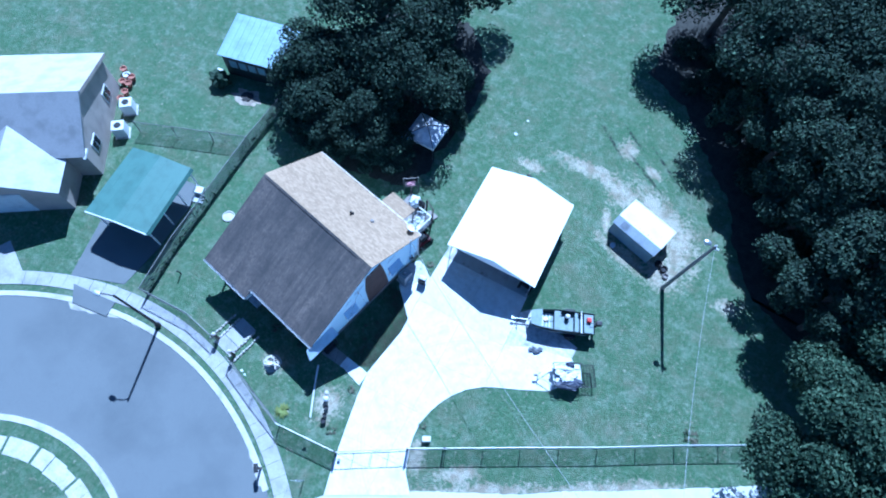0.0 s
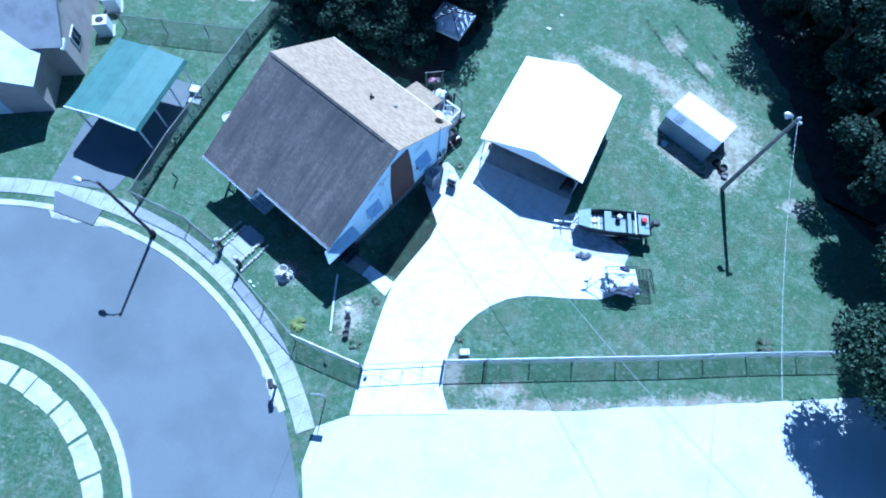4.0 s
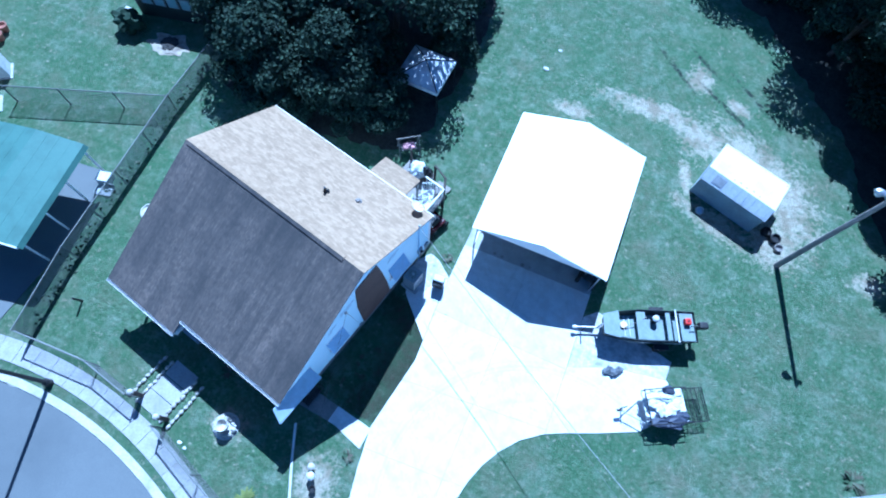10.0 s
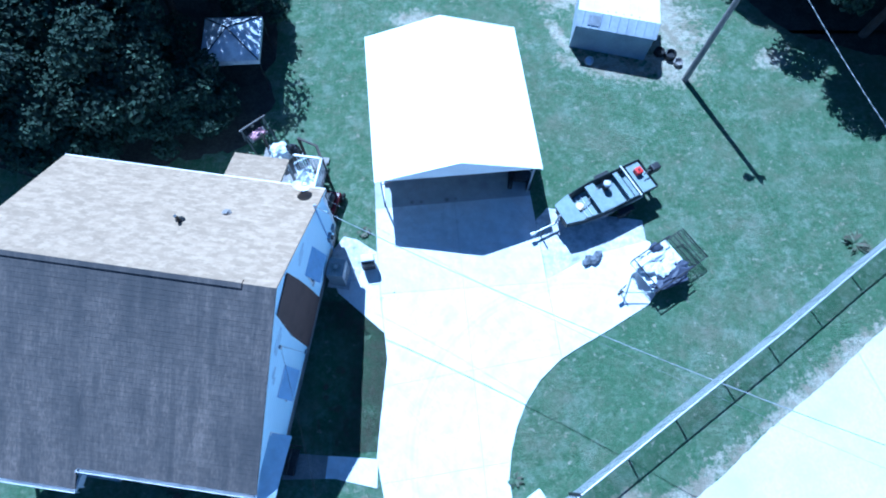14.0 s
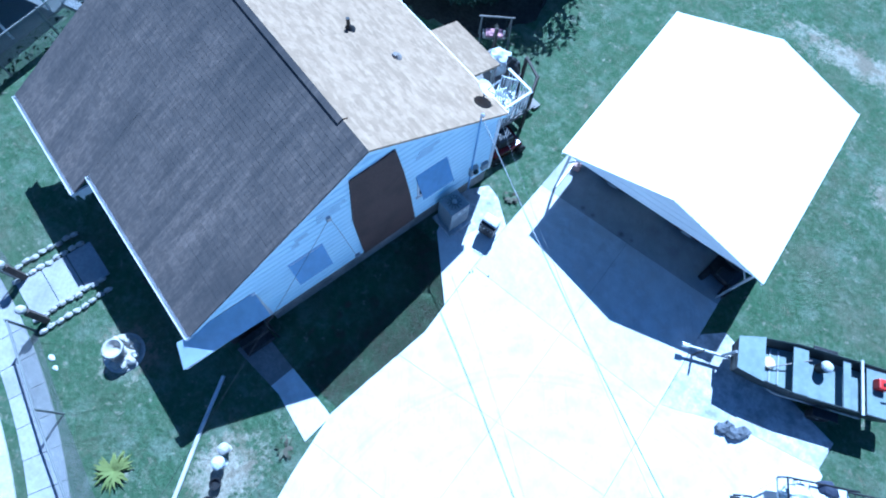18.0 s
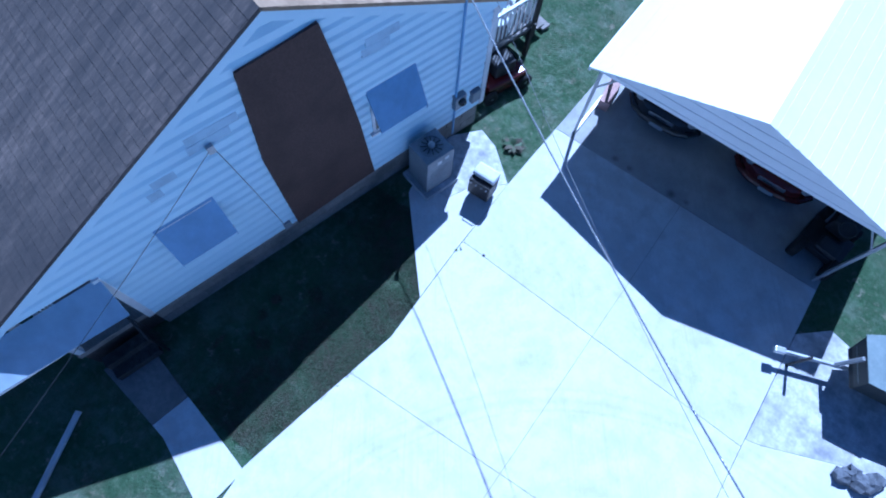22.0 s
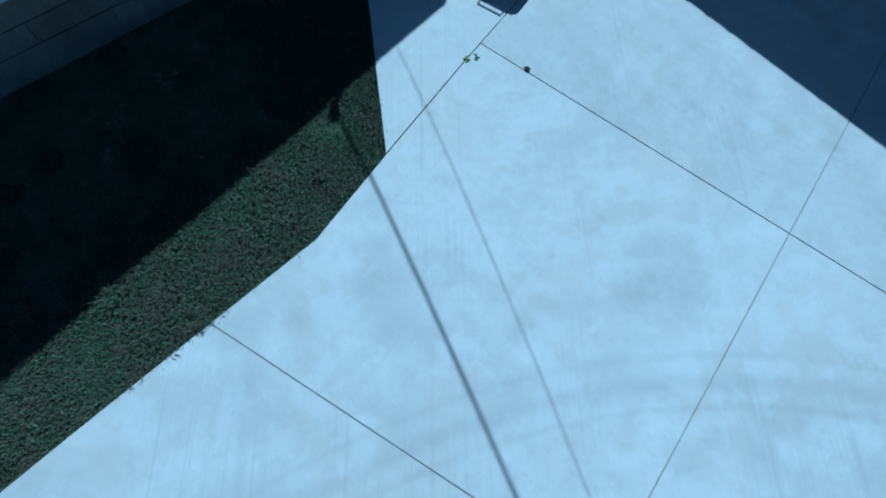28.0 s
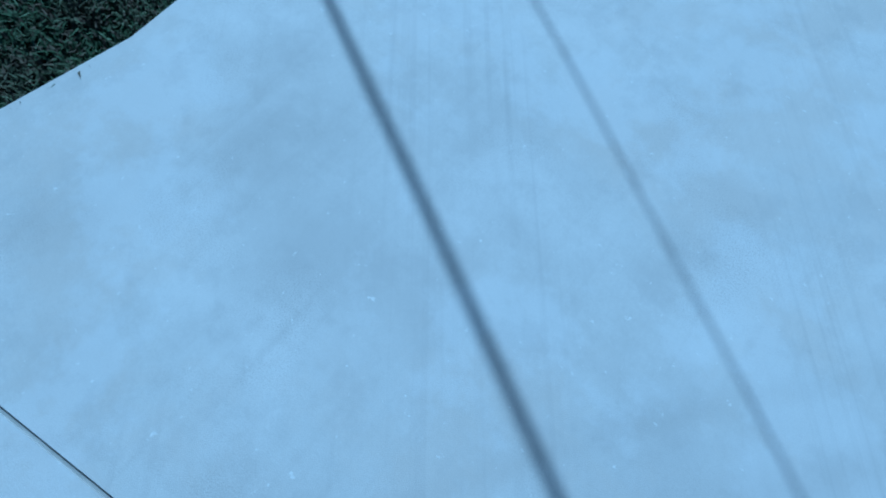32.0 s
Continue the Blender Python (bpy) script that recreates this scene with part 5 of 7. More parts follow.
def car(m, paint, label):
    c = thing("car", m, label, "car", "cars under the carport")
    secs = []
    for x, w, z0, z1 in ((0.0, 0.4, 0.36, 0.58), (0.06, 0.58, 0.28, 0.64), (0.2, 0.76, 0.23, 0.71), (0.5, 0.87, 0.2, 0.79), (1.3, 0.89, 0.2, 0.9), (3.3, 0.89, 0.2, 0.95), (4.2, 0.86, 0.24, 0.95), (4.5, 0.76, 0.34, 0.85)):
        secs.append([(x, -w, z0), (x, -w * 1.0, z1 - 0.18), (x, -w * 0.93, z1 - 0.03), (x, -w * 0.6, z1), (x, w * 0.6, z1), (x, w * 0.93, z1 - 0.03), (x, w, z1 - 0.18), (x, w, z0)])
    part("body", loft(secs), paint, c)
    cab = []
    for x, w, z in ((1.15, 0.72, 0.88), (1.75, 0.66, 1.36), (2.3, 0.64, 1.44), (3.2, 0.64, 1.42), (3.95, 0.7, 0.96)):
        cab.append([(x, -0.78, 0.86), (x, -w, z - 0.04), (x, -w * 0.8, z), (x, w * 0.8, z), (x, w, z - 0.04), (x, 0.78, 0.86)])
    part("cabin_glass", loft(cab), M_GLASS, c)
    part("roof", loft([[(x, -w, z), (x, -w, z + 0.03), (x, w, z + 0.03), (x, w, z)] for x, w, z in ((1.8, 0.56, 1.38), (2.3, 0.58, 1.435), (3.2, 0.56, 1.415))]), paint, c)
    part("grille", boxed(-0.015, 0.05, -0.3, 0.3, 0.44, 0.54, bevel=0.01), M_CHROME, c)
    part("bumper", tube([(0.35, -0.84, 0.34), (0.1, -0.66, 0.34), (-0.01, -0.4, 0.34), (-0.04, 0, 0.34), (-0.01, 0.4, 0.34), (0.1, 0.66, 0.34), (0.35, 0.84, 0.34)], 0.07, 8), paint, c)
    part("number_plate", boxed(-0.12, -0.11, -0.16, 0.16, 0.3, 0.39), M_AC, c)
    for s in (-1, 1):
        part("headlight", blob(bmesh.new(), 0.2, s * 0.6, 0.62, 0.14, 0.14, 0.07, 1), M_AC, c)
        part("mirror", blob(bmesh.new(), 1.45, s * 0.98, 0.98, 0.08, 0.1, 0.07, 2), paint, c)
        for x in (0.85, 3.55):
            wheel(c, x, s * 0.8)
    return c


car(pose(1.75, 5.0, 0, 0, 0, 90), M_CAR_DARK, "dark sedan parked nose-out under the carport")
car(pose(4.35, 5.0, 0, 0, 0, 90), M_CAR_RED, "dark red sedan parked nose-out under the carport")

mower = thing("riding_mower", pose(5.85, 4.6, 0, 0, 0, 80), "dark riding mower parked at the carport's edge", "mower")
part("hood", boxed(0.2, 0.9, -0.25, 0.25, 0.35, 0.7, bevel=0.06), M_BLACK_METAL, mower)
part("seat", boxed(-0.55, -0.2, -0.22, 0.22, 0.6, 0.7, bevel=0.04), M_BLACK, mower)
part("mower_deck", boxed(-0.3, 0.45, -0.45, 0.45, 0.12, 0.28, bevel=0.03), M_BLACK_METAL, mower)
part("steering_wheel", lathe([(0.15, 0), (0.17, 0.015), (0.15, 0.03), (0.13, 0.015)], 16, m=pose(0.05, 0, 0.85, 0, -25, 0)), M_BLACK, mower)
for x, y, r in ((-0.45, -0.36, 0.24), (-0.45, 0.36, 0.24), (0.7, -0.34, 0.17), (0.7, 0.34, 0.17)):
    wheel(mower, x, y, r, 0.16, M_WHITE_CLOTH)

red_mower = thing("push_mower", pose(-1.8, 3.95, -0.04, 0, 0, 70) @ Matrix.Scale(1.35, 4), "dark red lawn mower parked by the deck", "mower")
part("deck", boxed(-0.4, 0.4, -0.3, 0.3, 0.12, 0.36, bevel=0.05), M_CAR_RED, red_mower)
part("engine", boxed(-0.2, 0.2, -0.18, 0.18, 0.36, 0.62, bevel=0.05), M_BLACK, red_mower)
part("handle", tube([(-0.35, -0.2, 0.3), (-1.0, -0.22, 0.95), (-1.0, 0.22, 0.95), (-0.35, 0.2, 0.3)], 0.015, 6), M_BLACK, red_mower)
for x in (-0.35, 0.35):
    for y in (-0.32, 0.32):
        wheel(red_mower, x, y, 0.14, 0.06)

# ---- boat on its trailer ----
boat = thing("jon_boat", pose(6.95, 2.3, 0, 0, 0, 21.5), "flat-bottomed dark green boat with grey benches on a trailer", "boat")
HULL = [(0.0, 0.42), (0.7, 0.6), (1.6, 0.7), (4.0, 0.68)]
ring = [(x, w) for x, w in HULL] + [(x, -w) for x, w in HULL[::-1]]
secs = []
for k, (zz, s, inn) in enumerate(((0.4, 0.86, 0.0), (0.5, 0.91, 0.0), (1.02, 1.0, 0.0), (1.04, 1.0, 0.02), (1.02, 1.0, 0.05), (0.66, 0.86, 0.05))):
    secs.append([(x * (1 if k > 1 else 0.96) + (0.12 if k < 2 or k == 5 else 0) * (1 - x / 4), math.copysign(max(abs(w) * s - inn, 0.02), w), zz) for x, w in ring])
part("hull", loft(secs), M_HULL, boat, "dark green hull")
part("floor", prism([(x * 0.97 + 0.08, w * 0.8) for x, w in ring], 0.655, 0.67), M_BOAT_IN, boat, "grey floor")
part("bow_deck", prism([(-0.04, 0.43), (0.66, 0.6), (0.66, -0.6), (-0.04, -0.43)], 1.035, 1.055), M_BOAT_IN, boat, "pale grey bow deck")
for x0, x1 in ((1.45, 1.85), (2.75, 2.95), (3.35, 3.95)):
    part("bench", boxed(x0, x1, -0.62, 0.62, 0.92, 0.96, bevel=0.01), M_BOAT_IN, boat, "grey bench")
part("crossbar", boxed(3.12, 3.19, -0.72, 0.72, 1.04, 1.09, bevel=0.01), M_PVC, boat, "white cross bar")
for k in range(3):
    part("floor_rib", boxed(0.75 + k * 0.22, 0.79 + k * 0.22, -0.45, 0.45, 0.67, 0.7), M_ALU, boat)
tank = part("fuel_tank", boxed(3.5, 3.78, 0.06, 0.34, 0.96, 1.18, bevel=0.04), M_RED, boat, "red fuel tank")
part("cap", lathe([(0.04, 0), (0.04, 0.03)], 10, m=Matrix.Translation((3.64, 0.2, 1.18))), M_BLACK, tank)
part("seat_pad", blob(bmesh.new(), 2.3, 0.3, 1.0, 0.16, 0.16, 0.1, 4), M_WHITE_CLOTH, boat, "white bucket lid")
part("bucket", lathe([(0.13, 0.67), (0.15, 0.97), (0.13, 0.97), (0.11, 0.69)], 14, m=Matrix.Translation((2.3, 0.3, 0))), M_BLACK, boat)
part("paddle", tube([(0.9, -0.1, 0.75), (1.9, 0.35, 0.99)], 0.018, 6), M_WOOD_GREY, boat, "wooden paddle")
part("rope_coil", lathe([(0.1, 0), (0.16, 0.02), (0.16, 0.05), (0.1, 0.06)], 14, m=Matrix.Translation((0.95, 0.05, 0.71))), M_CREAM, boat)
motor = part("outboard_motor", boxed(4.02, 4.4, -0.15, 0.15, 1.02, 1.36, bevel=0.06), M_BLACK, boat, "black outboard motor")
part("motor_leg", boxed(4.1, 4.26, -0.06, 0.06, 0.42, 1.03, bevel=0.02), M_BLACK, motor)
part("tiller", tube([(4.05, 0, 1.2), (3.7, -0.05, 1.18)], 0.025, 6), M_BLACK, motor)
trailer_bm = tube([(-1.05, 0, 0.34), (0.2, 0, 0.34), (3.7, 0, 0.35)], 0.045, 6)
tube([(0.2, 0, 0.34), (1.3, 0.6, 0.35), (3.6, 0.6, 0.36)], 0.035, 5, trailer_bm)
tube([(0.2, 0, 0.34), (1.3, -0.6, 0.35), (3.6, -0.6, 0.36)], 0.035, 5, trailer_bm)
tr = part("trailer_frame", trailer_bm, M_GALV, boat, "galvanized trailer frame")
part("winch_post", tube([(-0.1, 0, 0.34), (-0.05, 0, 1.0)], 0.04, 6), M_GALV, tr)
part("hitch", boxed(-1.2, -1.0, -0.06, 0.06, 0.3, 0.4, bevel=0.02), M_ALU, tr)
part("jack", tube([(-0.75, -0.12, 0.0), (-0.75, -0.12, 0.7)], 0.03, 6), M_BLACK_METAL, tr)
for s in (-1, 1):
    wheel(boat, 2.55, s * 0.84, 0.27, 0.18)
    part("fender", boxed(2.22, 2.88, s * 0.84 - 0.12, s * 0.84 + 0.12, 0.56, 0.6, bevel=0.015), M_BLACK_METAL, boat)

# ---- utility trailer with a mesh ramp ----
ut = thing("utility_trailer", pose(8.75, -0.75, 0, 0, 0, 27), "black steel utility trailer with a mesh ramp, loaded with white sheets", "trailer")
bm = tube([(0, 0, 0.42), (1.0, 0.65, 0.42)], 0.024, 5)
tube([(0, 0, 0.42), (1.0, -0.65, 0.42)], 0.024, 5, bm)
part("tongue", bm, M_GALV, ut)
part("coupler", boxed(-0.18, 0.06, -0.05, 0.05, 0.38, 0.48, bevel=0.02), M_BLACK_METAL, ut)
part("jack", tube([(0.15, 0.1, 0.0), (0.15, 0.1, 0.75)], 0.028, 6), M_BLACK_METAL, ut)
part("bed", boxed(1.0, 2.75, -0.7, 0.7, 0.4, 0.46), M_WHITE_CLOTH, ut, "pale sheeted bed")
for s in (-0.7, 0.7):
    part("side_rail", tube([(1.0, s, 0.46), (1.0, s, 0.85), (2.75, s, 0.85), (2.75, s, 0.46)], 0.025, 5), M_BLACK_METAL, ut)
    for k in range(3):
        part("upright", tube([(1.4 + k * 0.45, s, 0.46), (1.4 + k * 0.45, s, 0.85)], 0.018, 5), M_BLACK_METAL, ut)
    wheel(ut, 1.95, s * 0.82, 0.17, 0.14)
part("front_rail", tube([(1.0, -0.7, 0.85), (1.0, 0.7, 0.85)], 0.025, 5), M_BLACK_METAL, ut)
ramp_part = part("ramp", tube([(2.75, -0.68, 0.46), (3.6, -0.68, 0.5), (3.6, 0.68, 0.5), (2.75, 0.68, 0.46)], 0.025, 5), M_BLACK_METAL, ut, "open mesh ramp gate")
for k in range(4):
    part("ramp_bar", tube([(2.92 + k * 0.2, -0.68, 0.47), (2.92 + k * 0.2, 0.68, 0.47)], 0.016, 5), M_BLACK_METAL, ramp_part)
for k in range(38):
    part("mesh_wire", tube([(2.75, -0.66 + k * 0.0355, 0.475), (3.6, -0.66 + k * 0.0355, 0.5)], 0.006, 3), M_BLACK_METAL, ramp_part)
load = thing("sheet_load", pose(8.75, -0.75, 0, 0, 0, 27), "heap of white plastic sheets in the trailer", "load")
lr = random.Random(3)
for k in range(16):
    part("sheet", blob(bmesh.new(), lr.uniform(1.2, 2.25), lr.uniform(-0.35, 0.5), 0.56 + 0.012 * k, lr.uniform(0.14, 0.34), lr.uniform(0.1, 0.26), lr.uniform(0.05, 0.12), k, 2, 0.7), M_WHITE_CLOTH, load)
tagged(part("black_bag", blob(bmesh.new(), 2.05, 0.6, 0.66, 0.3, 0.22, 0.2, 5, 2, 0.4), M_TARP_DARK), "black rubbish bag in the trailer", "bag").matrix_basis = pose(8.75, -0.75, 0, 0, 0, 27)
tagged(part("tarp", blob(bmesh.new(), 1.85, -0.55, 0.6, 0.8, 0.3, 0.12, 8, 3, 0.8), M_TARP_DARK), "crumpled dark tarp in the trailer", "tarp").matrix_basis = pose(8.75, -0.75, 0, 0, 0, 27)
pile = thing("stone_pile", pose(8.1, 0.75, 0.0, 0, 0, 20), "small heap of grey stones on the slab", "stones")
for k in range(5):
    part("stone", blob(bmesh.new(), 0.15 * k - 0.3, 0.1 * math.sin(k * 2.1), 0.08, 0.16, 0.14, 0.11, k, 2, 0.7), M_ROCK, pile)
tagged(part("wooden_box", boxed(-0.13, 0.13, -0.45, 0.45, 0, 0.26, bevel=0.015), M_PINK_BOARD), "long pinkish box on the floor by the carport posts", "box").matrix_basis = pose(0.47, 5.25, 0, 0, 0, 8)

# ---- storage shed ----
shed = thing("storage_shed", pose(11.256, 11.77, -0.04, 0, 0, -18.3), "small metal shed with cream roof and grey-blue walls on bare soil", "shed")
SW, SD, SE, SR, SY = 1.68, 1.23, 1.36, 1.72, -0.8
part("wall", boxed(-SW, SW, -SD, -SD + 0.04, 0, SE), M_SHED_WALL, shed)
part("wall", boxed(-SW, SW, SD - 0.04, SD, 0, SE), M_SHED_WALL, shed)
for x in (-SW, SW):
    bm = bmesh.new()
    vs = [bm.verts.new((x + o, y, zz)) for o in (-0.02, 0.02) for y, zz in ((-SD, 0), (SD, 0), (SD, SE), (SY, SR), (-SD, SE))]
    for f in ((0, 1, 2, 3, 4), (9, 8, 7, 6, 5), (0, 5, 6, 1), (1, 6, 7, 2), (2, 7, 8, 3), (3, 8, 9, 4), (4, 9, 5, 0)):
        bm.faces.new([vs[i] for i in f])
    bmesh.ops.recalc_face_normals(bm, faces=bm.faces[:])
    part("gable_wall", bm, M_SHED_WALL, shed)
# dimmer tone on the front slope, cream on the sunlit back slope
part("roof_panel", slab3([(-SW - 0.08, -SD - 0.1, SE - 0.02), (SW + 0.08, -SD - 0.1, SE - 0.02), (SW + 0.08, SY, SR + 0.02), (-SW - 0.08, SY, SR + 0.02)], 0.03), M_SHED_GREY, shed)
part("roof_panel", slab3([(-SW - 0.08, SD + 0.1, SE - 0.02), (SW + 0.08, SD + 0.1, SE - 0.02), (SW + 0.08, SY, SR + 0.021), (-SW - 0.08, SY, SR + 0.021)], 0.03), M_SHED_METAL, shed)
for k in range(9):
    x = -SW + 0.2 + k * 0.38
    part("wall_rib", boxed(x, x + 0.05, -SD - 0.015, -SD, 0.02, SE - 0.05), M_SHED_WALL, shed)
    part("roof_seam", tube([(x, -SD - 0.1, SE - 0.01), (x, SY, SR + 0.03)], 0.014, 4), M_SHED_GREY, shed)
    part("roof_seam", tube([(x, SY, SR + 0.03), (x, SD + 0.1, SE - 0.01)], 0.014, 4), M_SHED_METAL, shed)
part("door", boxed(-0.5, 0.5, -SD - 0.03, -SD - 0.016, 0.05, 1.26), M_SHED_WALL, shed)
part("roof_patch", boxed(-1.25, -0.7, -0.22, 0.18, 0, 0.006, pose(0, -1.05, 1.565, 36, 0, 0)), M_GALV, shed)
for k in range(5):
    part("roof_stain", blob(bmesh.new(), -0.5 + 0.34 * k, SY + 0.2 + 0.05 * (k % 2), SR - 0.015, 0.05, 0.04, 0.02, k), M_GALV, shed)
for i, (x, y, s, mat, lab, cat) in enumerate(((13.25, 10.35, 0.24, M_RUBBER, "old black tyre leaning by the shed", "tyre"), (13.7, 10.15, 0.26, M_BLACK, "black plastic tub by the shed", "tub"), (13.95, 9.75, 0.2, M_WOOD_GREY, "grey log beside the shed", "log"), (9.95, 10.2, 0.2, M_ALU, "small pale bucket before the shed", "bucket"))):
    tagged(part(cat, lathe([(s * 0.6, 0), (s, 0.05), (s, s), (s * 0.85, s * 1.1), (s * 0.6, s * 0.6)], 14), mat), lab, cat).matrix_basis = pose(x, y, -0.04, 8 * i, 0, 0)

# ---- canopy ----
gz = thing("gazebo", pose(-5.24, 11.0, -0.04, 0, 0, -2), "square gazebo with a silver cloth canopy under the tree", "gazebo")
GP, GE = 2.55, 1.95
for s in range(4):
    a0, a1 = s * 90 + 45, s * 90 + 135
    p0 = (1.62 * math.cos(radians(a0)), 1.62 * math.sin(radians(a0)), GE)
    p1 = (1.62 * math.cos(radians(a1)), 1.62 * math.sin(radians(a1)), GE)
    mid = tuple((u + v) / 2 * 0.5 for u, v in zip(p0, p1))
    part("canopy_panel", slab3([p0, p1, (0, 0, GP)], 0.012), M_TARP, gz)
    part("valance", boxed(-1.14, 1.14, -0.01, 0.01, -0.22, 0, pose((p0[0] + p1[0]) / 2, (p0[1] + p1[1]) / 2, GE, 0, 0, s * 90)), M_TARP, gz)
    part("post", tube([(p0[0] * 0.97, p0[1] * 0.97, 0), (p0[0] * 0.97, p0[1] * 0.97, GE)], 0.04, 6), M_BLACK_METAL, gz)
    part("rib", tube([(p0[0], p0[1], GE + 0.015), (0, 0, GP + 0.02)], 0.03, 5), M_BLACK_METAL, gz)
tagged(part("cooler", boxed(-0.25, 0.25, -0.17, 0.17, 0, 0.38, bevel=0.03), M_BLUE), "pale blue cooler beside the gazebo", "cooler").matrix_basis = pose(-6.88, 10.55, -0.04, 0, 0, 5)
bench = thing("garden_swing", pose(-4.55, 7.35, -0.04, 0, 0, 35), "small garden swing seat with a pink cushion", "swing")
for x in (-0.5, 0.5):
    part("frame_leg", tube([(x, -0.4, 0), (x, 0, 1.2), (x, 0.4, 0)], 0.025, 6), M_WOOD_GREY, bench)
part("crossbar", tube([(-0.6, 0, 1.2), (0.6, 0, 1.2)], 0.03, 6), M_WOOD_GREY, bench)
part("seat", boxed(-0.4, 0.4, -0.2, 0.2, 0.4, 0.45), M_WOOD_GREY, bench)
for x in (-0.35, 0.35):
    part("chain", tube([(x, 0, 0.45), (x, 0, 1.2)], 0.01, 4), M_BLACK_METAL, bench)
part("cushion", boxed(-0.3, 0.3, -0.18, 0.16, 0.45, 0.55, bevel=0.04), surface("pink_cloth", (0.6, 0.3, 0.33), (0.68, 0.38, 0.4), 9, 2, 0.9), bench, "pink cushion")

# ---- poles, lamps and cables ----
pole = thing("utility_pole", pose(14.07, 8.83, -0.05), "weathered wooden utility pole with a lamp at its top", "utility pole")
part("shaft", tube([(0, 0, 0), (0.0, 0, 3.4), (0.02, 0.0, 6.85)], 0.14, 12, r_end=0.09), M_WOOD_GREY, pole)
lamp = part("lamp_head", blob(bmesh.new(), -0.42, 0.12, 6.72, 0.24, 0.16, 0.12, 1, 2, 0.05), M_ALU, pole, "pale area lamp")
part("lamp_arm", tube([(0, 0, 6.5), (-0.3, 0.1, 6.75)], 0.03, 6), M_GALV, lamp)
part("lens", lathe([(0.1, 0), (0.13, 0.06), (0.1, 0.1)], 12, m=Matrix.Translation((-0.42, 0.12, 6.54))), M_TRIM, lamp)
part("insulator", lathe([(0.05, 0), (0.07, 0.06), (0.03, 0.16)], 10, m=Matrix.Translation((0.02, 0, 6.83))), M_TRIM, pole)
part("bracket", boxed(0.05, 0.3, -0.06, 0.06, 6.55, 6.7, bevel=0.02), M_ALU, pole)

street_lamp = thing("street_lamp", pose(-13.27, -9.0, -0.03), "dark street lamp with a short arm beside the sidewalk", "street lamp")
part("post", tube([(0, 0, 0), (0, 0, 3.0), (0, 0, 5.6)], 0.09, 10, r_end=0.06), M_BLACK_METAL, street_lamp)
part("base", lathe([(0.16, 0), (0.16, 0.3), (0.1, 0.4)], 12), M_BLACK_METAL, street_lamp)
arm = part("arm", tube([(0, 0, 5.45), (-0.3, -0.1, 5.62), (-0.7, -0.25, 5.62)], 0.035, 6), M_BLACK_METAL, street_lamp)
part("lamp_head", blob(bmesh.new(), -0.85, -0.3, 5.6, 0.26, 0.15, 0.09, 2, 2, 0.05), M_GALV, arm)


def twisted(points, r, lay, n):
    """Two wires wound round a bearer."""
    bm = tube(points, r, 5)
    ps = [Vector(p) for p in points]
    for ph in (0, math.pi):
        wind = []
        for k in range(n + 1):
            t = k / n * (len(ps) - 1)
            i = min(int(t), len(ps) - 2)
            p = ps[i].lerp(ps[i + 1], t - i)
            a = 2 * math.pi * k / lay + ph
            wind.append(p + Vector((math.cos(a) * 0.5, math.cos(a) * 0.8, math.sin(a))) * r * 1.45)
        tube(wind, r * 0.9, 4, bm)
    return bm


tagged(part("service_cable", twisted(sag((-1.52, 1.91, 3.94), (17.64, -9.79, 7.06), 1.26, 24), 0.007, 5, 2200), M_CABLE), "twisted aluminium service cable running to the house", "cable")
tagged(part("line_cable", twisted(sag((14.1, 8.75, 6.75), (17.2, -9.1, 6.9), 0.7, 24), 0.0065, 7, 200), M_CABLE), "twisted aluminium cable from the utility pole", "cable")
tagged(part("phone_cable", twisted([Vector((-1.5, 2.54, 3.62))] + sag((-1.05, 2.22, 3.56), (16.75, -10.53, 8.09), 1.67, 24), 0.0022, 5, 1400), M_CABLE_DULL), "thin dark twisted phone cable running to the house", "cable")
tagged(part("drop_cable", tube(sag(HM @ Vector((XR + 0.1, 3.91, 3.74)), (0.4, -16.5, 4.6), 0.7, 16), 0.0042, 5), M_CABLE_BLACK), "thin black cable from the gable bracket", "cable")


